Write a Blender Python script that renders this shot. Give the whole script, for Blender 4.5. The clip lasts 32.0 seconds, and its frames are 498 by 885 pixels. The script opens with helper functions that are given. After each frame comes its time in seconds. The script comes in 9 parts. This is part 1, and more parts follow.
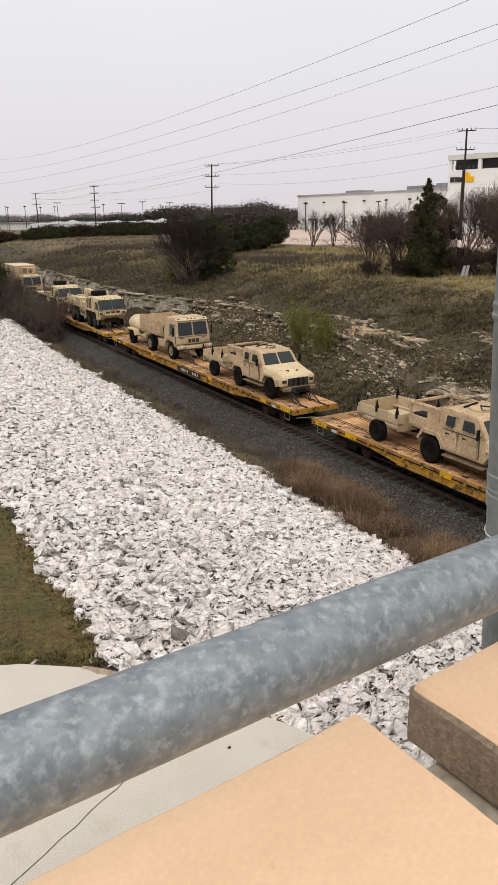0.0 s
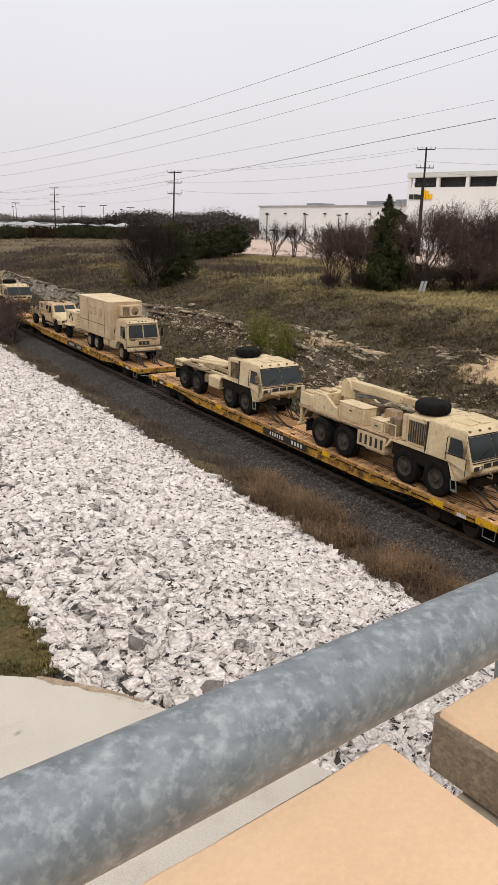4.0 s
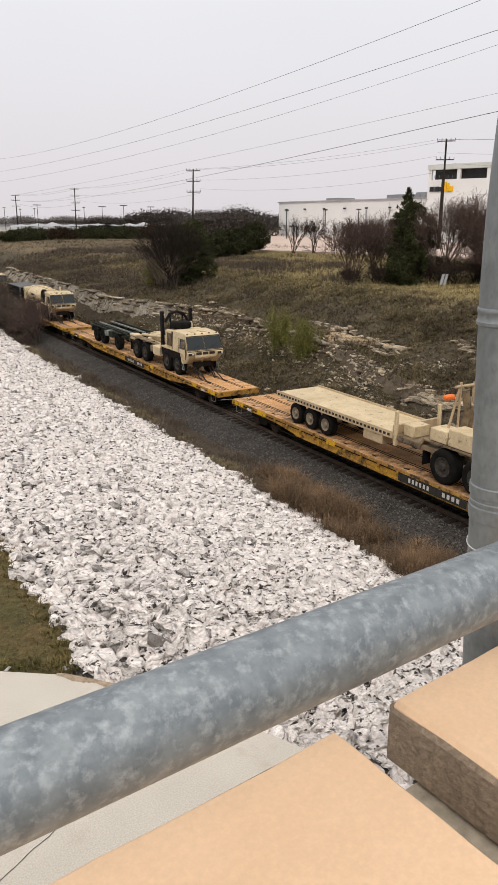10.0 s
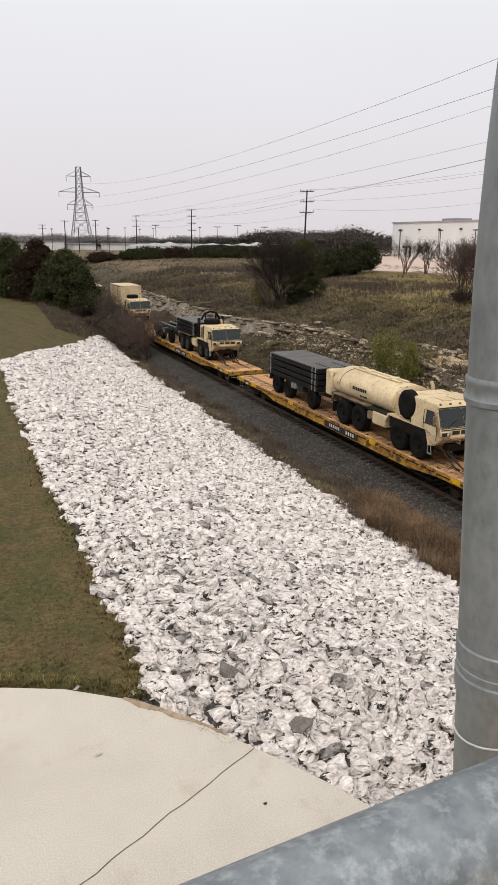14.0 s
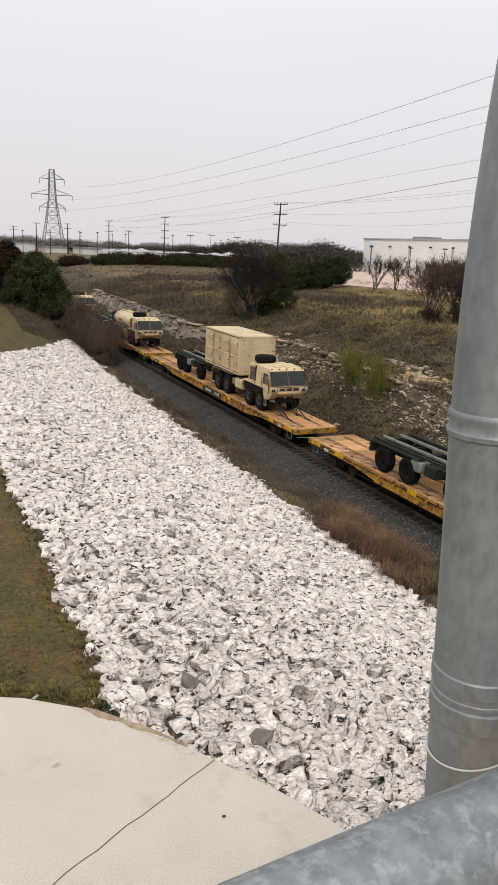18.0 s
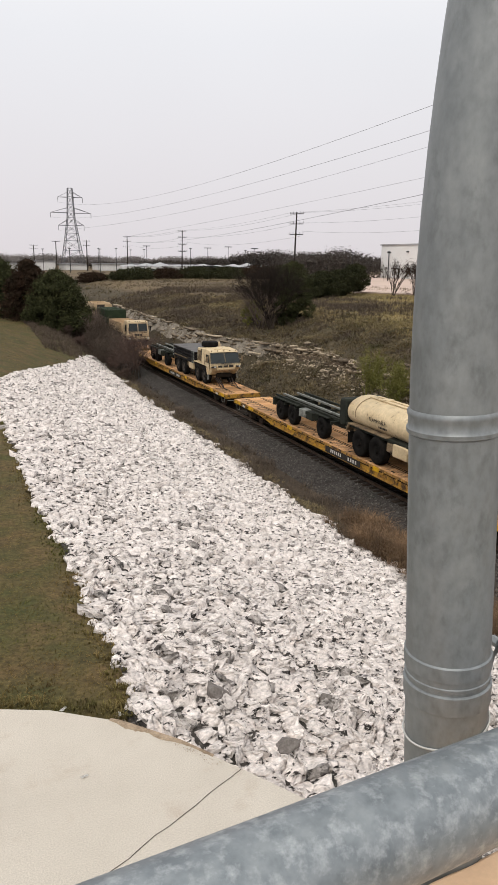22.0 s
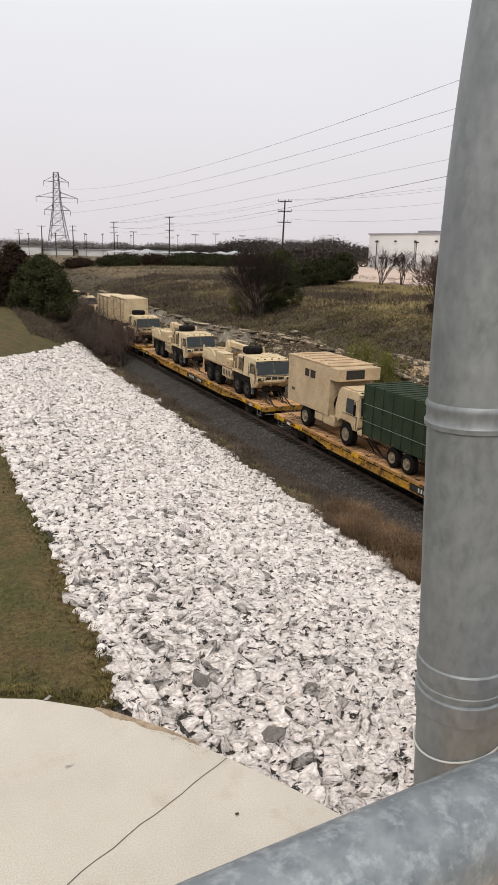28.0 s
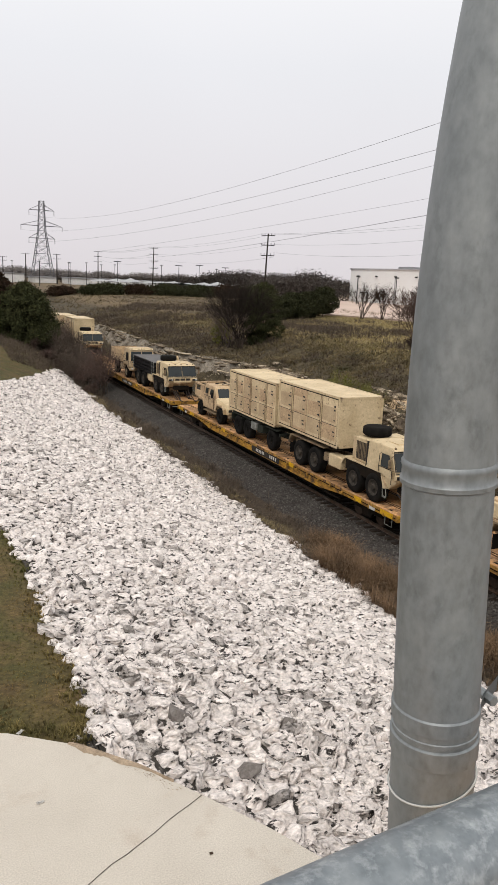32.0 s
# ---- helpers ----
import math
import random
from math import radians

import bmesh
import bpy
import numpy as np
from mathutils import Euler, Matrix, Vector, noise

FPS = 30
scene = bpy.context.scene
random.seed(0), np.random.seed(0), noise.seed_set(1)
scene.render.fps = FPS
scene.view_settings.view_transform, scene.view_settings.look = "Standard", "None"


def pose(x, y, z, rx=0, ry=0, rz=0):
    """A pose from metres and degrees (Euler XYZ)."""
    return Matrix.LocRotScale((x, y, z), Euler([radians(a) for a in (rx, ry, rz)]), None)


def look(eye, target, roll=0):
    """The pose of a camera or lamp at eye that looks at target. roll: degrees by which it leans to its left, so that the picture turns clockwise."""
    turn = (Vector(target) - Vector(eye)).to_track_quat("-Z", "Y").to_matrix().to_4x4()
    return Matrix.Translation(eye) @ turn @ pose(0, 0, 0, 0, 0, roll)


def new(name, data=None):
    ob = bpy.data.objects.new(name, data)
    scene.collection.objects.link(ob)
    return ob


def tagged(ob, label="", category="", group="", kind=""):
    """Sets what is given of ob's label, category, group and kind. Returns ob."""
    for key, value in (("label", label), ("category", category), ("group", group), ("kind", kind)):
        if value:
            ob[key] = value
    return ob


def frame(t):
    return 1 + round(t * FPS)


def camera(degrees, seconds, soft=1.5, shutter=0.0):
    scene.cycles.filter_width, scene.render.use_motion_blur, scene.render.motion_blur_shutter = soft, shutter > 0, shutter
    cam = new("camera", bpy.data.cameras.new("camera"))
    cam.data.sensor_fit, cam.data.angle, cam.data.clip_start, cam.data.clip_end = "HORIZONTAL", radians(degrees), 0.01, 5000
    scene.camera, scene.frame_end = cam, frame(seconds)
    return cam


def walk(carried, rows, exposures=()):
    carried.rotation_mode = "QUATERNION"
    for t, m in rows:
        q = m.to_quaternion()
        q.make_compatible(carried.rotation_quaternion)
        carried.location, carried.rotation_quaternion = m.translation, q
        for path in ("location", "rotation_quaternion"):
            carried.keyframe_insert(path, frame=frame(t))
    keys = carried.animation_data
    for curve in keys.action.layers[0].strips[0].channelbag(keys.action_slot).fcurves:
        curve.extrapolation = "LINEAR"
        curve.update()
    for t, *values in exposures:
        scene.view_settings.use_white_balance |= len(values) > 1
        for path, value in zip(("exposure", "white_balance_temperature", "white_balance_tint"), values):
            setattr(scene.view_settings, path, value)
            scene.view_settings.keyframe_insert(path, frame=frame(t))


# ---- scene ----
# ---------------------------------------------------------------- the camera and its way
cam = camera(37.986, 32.0, soft=1.5)


def held(x, y, z, heading, tilt, roll):
    """The camera at x, y, z; heading: degrees to the right of the track, tilt: degrees above level."""
    h, e = radians(heading), radians(tilt)
    return look((x, y, z), (x + math.sin(h) * math.cos(e), y + math.cos(h) * math.cos(e), z + math.sin(e)), roll)


walk(cam, [
    (0.0, held(-0.289, -0.205, 10.163, 28.508, -17.380, -0.935)),
    (0.5, held(-0.285, -0.194, 10.160, 28.530, -16.841, -0.352)),
    (1.0, held(-0.310, -0.161, 10.152, 28.971, -16.441, 0.131)),
    (1.5, held(-0.344, -0.134, 10.165, 29.703, -16.405, 0.568)),
    (2.0, held(-0.372, -0.120, 10.169, 30.577, -16.566, 1.011)),
    (2.5, held(-0.370, -0.109, 10.165, 31.297, -16.704, 1.264)),
    (3.0, held(-0.383, -0.116, 10.177, 31.782, -16.714, 1.405)),
    (3.5, held(-0.370, -0.108, 10.165, 32.028, -16.643, 1.487)),
    (5.5, held(-0.338, -0.085, 10.136, 32.330, -17.344, 0.972)),
    (6.0, held(-0.339, -0.085, 10.135, 32.144, -17.573, 0.745)),
    (6.5, held(-0.340, -0.086, 10.136, 31.917, -17.821, 0.430)),
    (7.0, held(-0.346, -0.094, 10.143, 31.839, -18.129, 0.287)),
    (7.5, held(-0.346, -0.094, 10.144, 31.807, -18.508, 0.130)),
    (8.0, held(-0.352, -0.100, 10.151, 31.700, -18.858, 0.147)),
    (8.5, held(-0.368, -0.109, 10.167, 31.391, -18.934, 0.113)),
    (9.0, held(-0.372, -0.113, 10.171, 31.026, -18.616, 0.033)),
    (9.5, held(-0.369, -0.114, 10.169, 30.846, -17.925, -0.062)),
    (10.0, held(-0.266, -0.170, 10.154, 30.240, -16.982, 0.071)),
    (10.5, held(-0.138, -0.150, 10.156, 28.953, -15.866, 0.680)),
    (11.0, held(0.095, 0.032, 10.159, 30.080, -15.357, 1.378)),
    (11.5, held(0.137, 0.076, 10.148, 31.019, -15.496, 2.943)),
    (12.0, held(0.133, 0.044, 10.178, 27.299, -16.045, 2.923)),
    (12.5, held(0.149, 0.044, 10.188, 24.957, -16.325, 2.346)),
    (13.0, held(0.169, 0.066, 10.175, 22.400, -16.586, 0.548)),
    (13.5, held(0.168, 0.046, 10.185, 21.269, -16.428, -0.209)),
    (14.0, held(0.183, 0.068, 10.153, 21.712, -15.542, 0.288)),
    (14.5, held(0.156, 0.044, 10.177, 22.787, -14.498, 1.630)),
    (16.5, held(0.153, 0.069, 10.165, 23.601, -14.648, 3.080)),
    (17.0, held(0.143, 0.065, 10.171, 23.981, -14.732, 3.062)),
    (17.5, held(0.147, 0.078, 10.162, 24.240, -14.751, 2.865)),
    (18.0, held(0.155, 0.066, 10.173, 24.405, -14.719, 2.644)),
    (18.5, held(0.163, 0.075, 10.168, 24.493, -14.645, 2.560)),
    (19.0, held(0.168, 0.063, 10.170, 24.599, -14.684, 2.368)),
    (19.5, held(0.164, 0.055, 10.179, 24.800, -14.893, 2.161)),
    (20.0, held(0.170, 0.060, 10.173, 25.036, -15.197, 1.776)),
    (20.5, held(0.175, 0.040, 10.178, 24.929, -15.211, 1.348)),
    (21.0, held(0.167, 0.010, 10.186, 24.267, -14.807, 1.070)),
    (21.5, held(0.177, -0.020, 10.190, 23.187, -14.280, 0.670)),
    (22.0, held(0.184, -0.015, 10.182, 22.515, -13.982, 0.592)),
    (22.5, held(0.173, -0.020, 10.181, 22.339, -14.040, 0.931)),
    (23.0, held(0.169, 0.009, 10.180, 22.380, -14.282, 1.413)),
    (23.5, held(0.164, 0.007, 10.170, 22.461, -14.490, 1.627)),
    (24.0, held(0.161, 0.019, 10.175, 22.517, -14.744, 1.777)),
    (24.5, held(0.154, 0.027, 10.171, 22.502, -15.069, 1.913)),
    (26.5, held(0.183, 0.054, 10.176, 22.657, -15.484, 1.208)),
    (27.0, held(0.192, 0.064, 10.166, 22.834, -15.246, 1.234)),
    (27.5, held(0.204, 0.061, 10.160, 23.087, -15.019, 1.242)),
    (28.0, held(0.187, 0.051, 10.171, 23.664, -14.885, 1.318)),
    (28.5, held(0.184, 0.059, 10.171, 24.332, -14.662, 1.562)),
    (29.0, held(0.188, 0.037, 10.184, 24.767, -14.277, 1.733)),
    (29.5, held(0.191, 0.037, 10.184, 24.851, -13.798, 1.910)),
    (30.0, held(0.196, 0.037, 10.182, 24.888, -13.261, 2.151)),
    (30.5, held(0.190, 0.015, 10.203, 25.076, -12.740, 2.481)),
    (31.0, held(0.181, 0.028, 10.190, 25.251, -12.367, 2.737)),
    (31.5, held(0.179, 0.030, 10.195, 25.099, -12.278, 2.781)),
    (32.0, held(0.166, 0.021, 10.209, 25.199, -12.449, 2.572)),
])
TRAVEL = [(0.0, -0.00), (2.0, 22.12), (3.5, 38.71), (5.5, 60.83), (7.5, 82.92), (9.5, 104.93), (11.5, 126.94), (13.5, 148.98), (16.5, 182.07), (18.5, 204.15), (20.5, 226.28), (22.5, 248.49), (24.5, 270.72), (26.5, 292.95), (28.5, 315.20), (30.5, 337.44), (32.0, 354.11)]

# ---------------------------------------------------------------- light
world = bpy.data.worlds.new("overcast_sky")
scene.world = world
world.use_nodes = True
wn = world.node_tree
sky = wn.nodes.new("ShaderNodeTexSky")
sky.sky_type, sky.sun_disc = "NISHITA", False
sky.sun_elevation, sky.sun_rotation = radians(48), radians(215)
sky.air_density, sky.dust_density = 1.0, 4.0
grey = wn.nodes.new("ShaderNodeHueSaturation")
grey.inputs["Saturation"].default_value = 0.12
wn.links.new(sky.outputs["Color"], grey.inputs["Color"])
# an overcast dome: brighter overhead as at the horizon
geo = wn.nodes.new("ShaderNodeTexCoord")
sep = wn.nodes.new("ShaderNodeSeparateXYZ")
wn.links.new(geo.outputs["Generated"], sep.inputs["Vector"])
ramp = wn.nodes.new("ShaderNodeValToRGB")
ramp.color_ramp.elements[0].position, ramp.color_ramp.elements[0].color = 0.0, (0.735, 0.69, 0.715, 1)
ramp.color_ramp.elements[1].position, ramp.color_ramp.elements[1].color = 1.0, (1.46, 1.44, 1.41, 1)
el = ramp.color_ramp.elements.new(0.26)
el.color = (0.82, 0.825, 0.86, 1)
cl = wn.nodes.new("ShaderNodeTexNoise")
cl.inputs["Scale"].default_value, cl.inputs["Detail"].default_value = 1.6, 5
wn.links.new(geo.outputs["Generated"], cl.inputs["Vector"])
soft_cloud = wn.nodes.new("ShaderNodeMapRange")
soft_cloud.inputs["To Min"].default_value, soft_cloud.inputs["To Max"].default_value = 0.94, 1.05
wn.links.new(cl.outputs["Fac"], soft_cloud.inputs["Value"])
wn.links.new(sep.outputs["Z"], ramp.inputs["Fac"])
dome = wn.nodes.new("ShaderNodeVectorMath")
dome.operation = "SCALE"
wn.links.new(ramp.outputs["Color"], dome.inputs[0])
wn.links.new(soft_cloud.outputs["Result"], dome.inputs["Scale"])
thin = wn.nodes.new("ShaderNodeVectorMath")
thin.operation = "SCALE"
thin.inputs["Scale"].default_value = 0.05 * 0.1
wn.links.new(grey.outputs["Color"], thin.inputs[0])
both = wn.nodes.new("ShaderNodeVectorMath")
both.operation = "ADD"
wn.links.new(dome.outputs[0], both.inputs[0])
wn.links.new(thin.outputs[0], both.inputs[1])
wn.links.new(both.outputs[0], wn.nodes["Background"].inputs["Color"])
wn.nodes["Background"].inputs["Strength"].default_value = 1.0

sun = new("sun", bpy.data.lights.new("sun", "SUN"))
sun.data.energy, sun.data.angle, sun.data.color = 1.25, radians(20), (1.0, 0.93, 0.82)
sun.matrix_basis = look((0, 0, 60), (35, 45, 0))
scene.view_settings.exposure = 0.0

# ---------------------------------------------------------------- materials
def surface(name, base, alt, scale=2.0, fine=25.0, rough=0.7, metal=0.0, bump=0.15, third=None, third_scale=1.0, third_at=0.6, third_soft=0.08, rand=0.0, island=0.0, fleck=0.35, stretch=None, gloss=None, depth=0.02):
    m = bpy.data.materials.new(name)
    m.use_nodes = True
    nt = m.node_tree
    bsdf = nt.nodes["Principled BSDF"]
    bsdf.inputs["Specular IOR Level"].default_value = gloss or (0.16 if max(base) > 0.06 else 0.07)
    tc = nt.nodes.new("ShaderNodeTexCoord").outputs["Object"]
    if stretch:
        mp = nt.nodes.new("ShaderNodeMapping")
        mp.inputs["Scale"].default_value = stretch
        nt.links.new(tc, mp.inputs["Vector"])
        tc = mp.outputs["Vector"]

    def noise_of(s, detail, rough_=0.6):
        n = nt.nodes.new("ShaderNodeTexNoise")
        n.inputs["Scale"].default_value, n.inputs["Detail"].default_value, n.inputs["Roughness"].default_value = s, detail, rough_
        nt.links.new(tc, n.inputs["Vector"])
        return n.outputs["Fac"]

    def span(fac, a, b, lo=0.0, hi=1.0):
        r = nt.nodes.new("ShaderNodeMapRange")
        r.inputs["From Min"].default_value, r.inputs["From Max"].default_value = a, b
        r.inputs["To Min"].default_value, r.inputs["To Max"].default_value = lo, hi
        nt.links.new(fac, r.inputs["Value"])
        return r.outputs["Result"]

    def blend(fac, a, b, kind="MIX"):
        x = nt.nodes.new("ShaderNodeMix")
        x.data_type, x.blend_type = "RGBA", kind
        for sock, v in ((x.inputs["Factor"], fac), (x.inputs["A"], a), (x.inputs["B"], b)):
            if isinstance(v, bpy.types.NodeSocket):
                nt.links.new(v, sock)
            elif isinstance(v, (int, float)):
                sock.default_value = v
            else:
                sock.default_value = (*v, 1)
        return x.outputs["Result"]

    fine_fac = noise_of(fine, 5)
    col = blend(span(noise_of(scale, 4), 0.35, 0.65), base, alt)
    if third:
        col = blend(span(noise_of(third_scale, 6, 0.65), third_at, third_at + third_soft), col, third)
    lum = span(fine_fac, 0.3, 0.7, 1 - fleck, 1 + fleck * 0.4)
    if rand or island:
        if island:
            src = nt.nodes.new("ShaderNodeNewGeometry").outputs["Random Per Island"]
        else:
            src = nt.nodes.new("ShaderNodeObjectInfo").outputs["Random"]
        k = rand or island
        mul = nt.nodes.new("ShaderNodeMath")
        mul.operation = "MULTIPLY"
        nt.links.new(lum, mul.inputs[0])
        nt.links.new(span(src, 0, 1, 1 - k, 1 + k * 0.6), mul.inputs[1])
        lum = mul.outputs[0]
    vec = nt.nodes.new("ShaderNodeVectorMath")
    vec.operation = "SCALE"
    nt.links.new(col, vec.inputs[0])
    nt.links.new(lum, vec.inputs["Scale"])
    nt.links.new(vec.outputs[0], bsdf.inputs["Base Color"])
    bsdf.inputs["Metallic"].default_value = metal
    nt.links.new(span(fine_fac, 0.3, 0.7, max(rough - 0.12, 0.02), min(rough + 0.12, 1)), bsdf.inputs["Roughness"])
    if bump:
        bp = nt.nodes.new("ShaderNodeBump")
        bp.inputs["Strength"].default_value = bump
        bp.inputs["Distance"].default_value = depth
        nt.links.new(fine_fac, bp.inputs["Height"])
        nt.links.new(bp.outputs["Normal"], bsdf.inputs["Normal"])
    return m


def glass(name, tint, rough=0.05):
    m = bpy.data.materials.new(name)
    m.use_nodes = True
    b = m.node_tree.nodes["Principled BSDF"]
    b.inputs["Base Color"].default_value = (*tint, 1)
    b.inputs["Roughness"].default_value = rough
    b.inputs["Specular IOR Level"].default_value = 0.3
    return m


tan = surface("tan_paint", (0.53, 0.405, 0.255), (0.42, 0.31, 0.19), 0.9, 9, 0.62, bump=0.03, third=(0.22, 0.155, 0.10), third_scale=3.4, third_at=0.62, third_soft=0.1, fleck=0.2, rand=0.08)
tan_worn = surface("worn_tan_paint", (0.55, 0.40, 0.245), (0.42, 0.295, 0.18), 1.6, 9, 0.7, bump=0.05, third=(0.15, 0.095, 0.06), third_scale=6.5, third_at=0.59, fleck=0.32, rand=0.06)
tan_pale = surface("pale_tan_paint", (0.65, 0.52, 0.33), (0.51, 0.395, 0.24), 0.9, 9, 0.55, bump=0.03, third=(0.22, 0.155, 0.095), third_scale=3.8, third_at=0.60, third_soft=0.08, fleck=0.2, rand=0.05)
tan_dark = surface("dusty_tan_chassis", (0.26, 0.19, 0.115), (0.15, 0.11, 0.07), 2.5, 20, 0.8, bump=0.08, third=(0.07, 0.055, 0.045), third_scale=3.0, third_at=0.55)
green = surface("green_paint", (0.031, 0.045, 0.025), (0.024, 0.034, 0.020), 1.5, 20, 0.6, bump=0.05, third=(0.06, 0.07, 0.05), third_scale=3, fleck=0.2)
dark_green = surface("dark_green_chassis", (0.030, 0.033, 0.026), (0.020, 0.022, 0.018), 2, 20, 0.7, bump=0.05, fleck=0.25)
pale_rail = surface("worn_pale_steel", (0.30, 0.31, 0.285), (0.16, 0.165, 0.15), 3, 25, 0.55, metal=0.3, bump=0.05)
black_steel = surface("black_steel", (0.013, 0.012, 0.012), (0.009, 0.0085, 0.009), 2, 25, 0.5, metal=0.0, bump=0.04, fleck=0.3, third=(0.03, 0.028, 0.028), third_scale=2)
panel_top = surface("dark_grey_panel_top", (0.125, 0.118, 0.115), (0.075, 0.071, 0.069), 1.4, 30, 0.6, bump=0.05, third=(0.19, 0.175, 0.16), third_scale=2)
rubber = surface("dusty_rubber", (0.0075, 0.007, 0.0066), (0.015, 0.0135, 0.012), 3, 40, 0.9, bump=0.1, fleck=0.3)
dusty_hub = surface("dusty_wheel_hub", (0.065, 0.054, 0.043), (0.028, 0.025, 0.022), 5, 40, 0.75, bump=0.1)
pale_hub = surface("dusty_tan_rim", (0.27, 0.215, 0.15), (0.16, 0.128, 0.09), 5, 40, 0.7, bump=0.1)
chain = surface("rusty_chain", (0.06, 0.048, 0.042), (0.035, 0.03, 0.028), 6, 60, 0.7, metal=0.4, bump=0.2)
screen = glass("dark_windscreen", (0.020, 0.025, 0.026), 0.10)
lamp_glass = glass("lamp_glass", (0.5, 0.5, 0.48), 0.15)
orange_cover = glass("orange_cover", (0.75, 0.16, 0.03), 0.5)
white_mark = surface("white_marking", (0.62, 0.6, 0.56), (0.5, 0.48, 0.45), 8, 40, 0.7, bump=0)
dark_mark = surface("dark_marking", (0.03, 0.028, 0.026), (0.05, 0.045, 0.04), 8, 40, 0.7, bump=0)

deck_wood = surface("weathered_deck_board", (0.45, 0.215, 0.075), (0.63, 0.39, 0.21), 1.2, 12, 0.75, bump=0.25, third=(0.105, 0.055, 0.03), third_scale=1.1, third_at=0.52, third_soft=0.12, rand=0.42, fleck=0.5)
car_yellow = surface("dirty_yellow_paint", (0.50, 0.275, 0.035), (0.33, 0.17, 0.045), 1.4, 10, 0.65, bump=0.08, third=(0.085, 0.05, 0.028), third_scale=2.2, third_at=0.49, third_soft=0.12, fleck=0.45)
bright_yellow = surface("bright_yellow_panel", (0.72, 0.42, 0.01), (0.62, 0.34, 0.02), 2.0, 20, 0.55, bump=0.04, third=(0.28, 0.15, 0.04), third_scale=2.5, third_at=0.58)
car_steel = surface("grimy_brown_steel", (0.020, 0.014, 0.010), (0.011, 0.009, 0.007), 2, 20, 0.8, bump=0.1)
wheel_steel = surface("rusty_wheel_steel", (0.07, 0.045, 0.032), (0.04, 0.03, 0.025), 4, 30, 0.7, metal=0.5, bump=0.1)
rail_steel = surface("worn_rail_steel", (0.10, 0.06, 0.04), (0.15, 0.12, 0.10), 3, 30, 0.5, metal=0.6, bump=0.05)
sleeper_wood = surface("dark_sleeper_wood", (0.022, 0.017, 0.014), (0.038, 0.029, 0.023), 3, 30, 0.9, bump=0.4, rand=0.3)
ballast = surface("grey_ballast", (0.068, 0.060, 0.054), (0.042, 0.036, 0.032), 0.8, 10, 0.95, bump=1.0, third=(0.030, 0.035, 0.028), third_scale=0.5, third_at=0.56, third_soft=0.15, fleck=0.9)
ballast_stone = surface("ballast_stone", (0.105, 0.096, 0.088), (0.06, 0.054, 0.049), 3, 30, 0.9, bump=0.2, island=0.75)

galvanised = surface("galvanised_steel", (0.185, 0.208, 0.225), (0.275, 0.30, 0.315), 34, 120, 0.5, metal=0.5, bump=0.01, third=(0.39, 0.415, 0.43), third_scale=58, third_at=0.49, third_soft=0.2, fleck=0.12)
galvanised_post = surface("dull_galvanised_steel", (0.225, 0.242, 0.250), (0.275, 0.292, 0.298), 22, 90, 0.5, metal=0.45, bump=0.02, third=(0.19, 0.205, 0.21), third_scale=34, third_at=0.55, third_soft=0.16, fleck=0.2, stretch=(1.0, 1.0, 0.6))
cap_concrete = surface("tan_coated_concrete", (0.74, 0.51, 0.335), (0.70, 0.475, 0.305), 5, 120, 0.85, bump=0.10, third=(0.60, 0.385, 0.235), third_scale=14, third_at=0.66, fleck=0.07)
cap_side = surface("dark_mottled_cap_edge", (0.35, 0.265, 0.19), (0.27, 0.205, 0.15), 9, 90, 0.9, bump=0.5, third=(0.10, 0.08, 0.065), third_scale=16, third_at=0.60, fleck=0.35)
slab_concrete = surface("pale_concrete", (0.572, 0.523, 0.458), (0.520, 0.473, 0.412), 0.9, 60, 0.9, bump=0.3, third=(0.50, 0.44, 0.375), third_scale=2.6, third_at=0.57, third_soft=0.14, fleck=0.26)
bridge_concrete = surface("bridge_concrete", (0.42, 0.36, 0.28), (0.36, 0.31, 0.25), 1.0, 30, 0.9, bump=0.15)
# near-black noise blots put crevice shade into the white stone's colour
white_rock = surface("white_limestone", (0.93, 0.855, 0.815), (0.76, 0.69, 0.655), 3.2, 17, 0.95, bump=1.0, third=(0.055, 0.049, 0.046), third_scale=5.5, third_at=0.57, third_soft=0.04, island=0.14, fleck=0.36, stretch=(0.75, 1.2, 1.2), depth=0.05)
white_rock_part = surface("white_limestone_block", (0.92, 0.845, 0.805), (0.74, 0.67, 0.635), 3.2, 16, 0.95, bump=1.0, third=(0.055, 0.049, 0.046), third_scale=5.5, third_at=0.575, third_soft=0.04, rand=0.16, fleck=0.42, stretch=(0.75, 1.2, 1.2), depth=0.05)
bank_rock = surface("buff_limestone_ledge", (0.25, 0.195, 0.135), (0.14, 0.107, 0.077), 2.0, 9, 0.95, bump=1.0, third=(0.055, 0.044, 0.034), third_scale=3.0, third_at=0.52, third_soft=0.1, rand=0.35, fleck=0.5)
pale_ledge = surface("pale_limestone_ledge", (0.52, 0.43, 0.315), (0.30, 0.237, 0.165), 2.2, 9, 0.95, bump=1.0, third=(0.085, 0.069, 0.055), third_scale=3.0, third_at=0.56, third_soft=0.08, rand=0.35, fleck=0.5)

# ---------------------------------------------------------------- small builders
def thing(name, label, category, group="", kind="", at=(0, 0, 0)):
    ob = new(name)
    ob.empty_display_size = 0.2
    ob.location = at
    return tagged(ob, label, category, group, kind)


def finish(me, material, smooth=38):
    if material is not None:
        me.materials.append(material)
    if smooth:
        me.shade_smooth()
        me.set_sharp_from_angle(angle=radians(smooth))
    return me


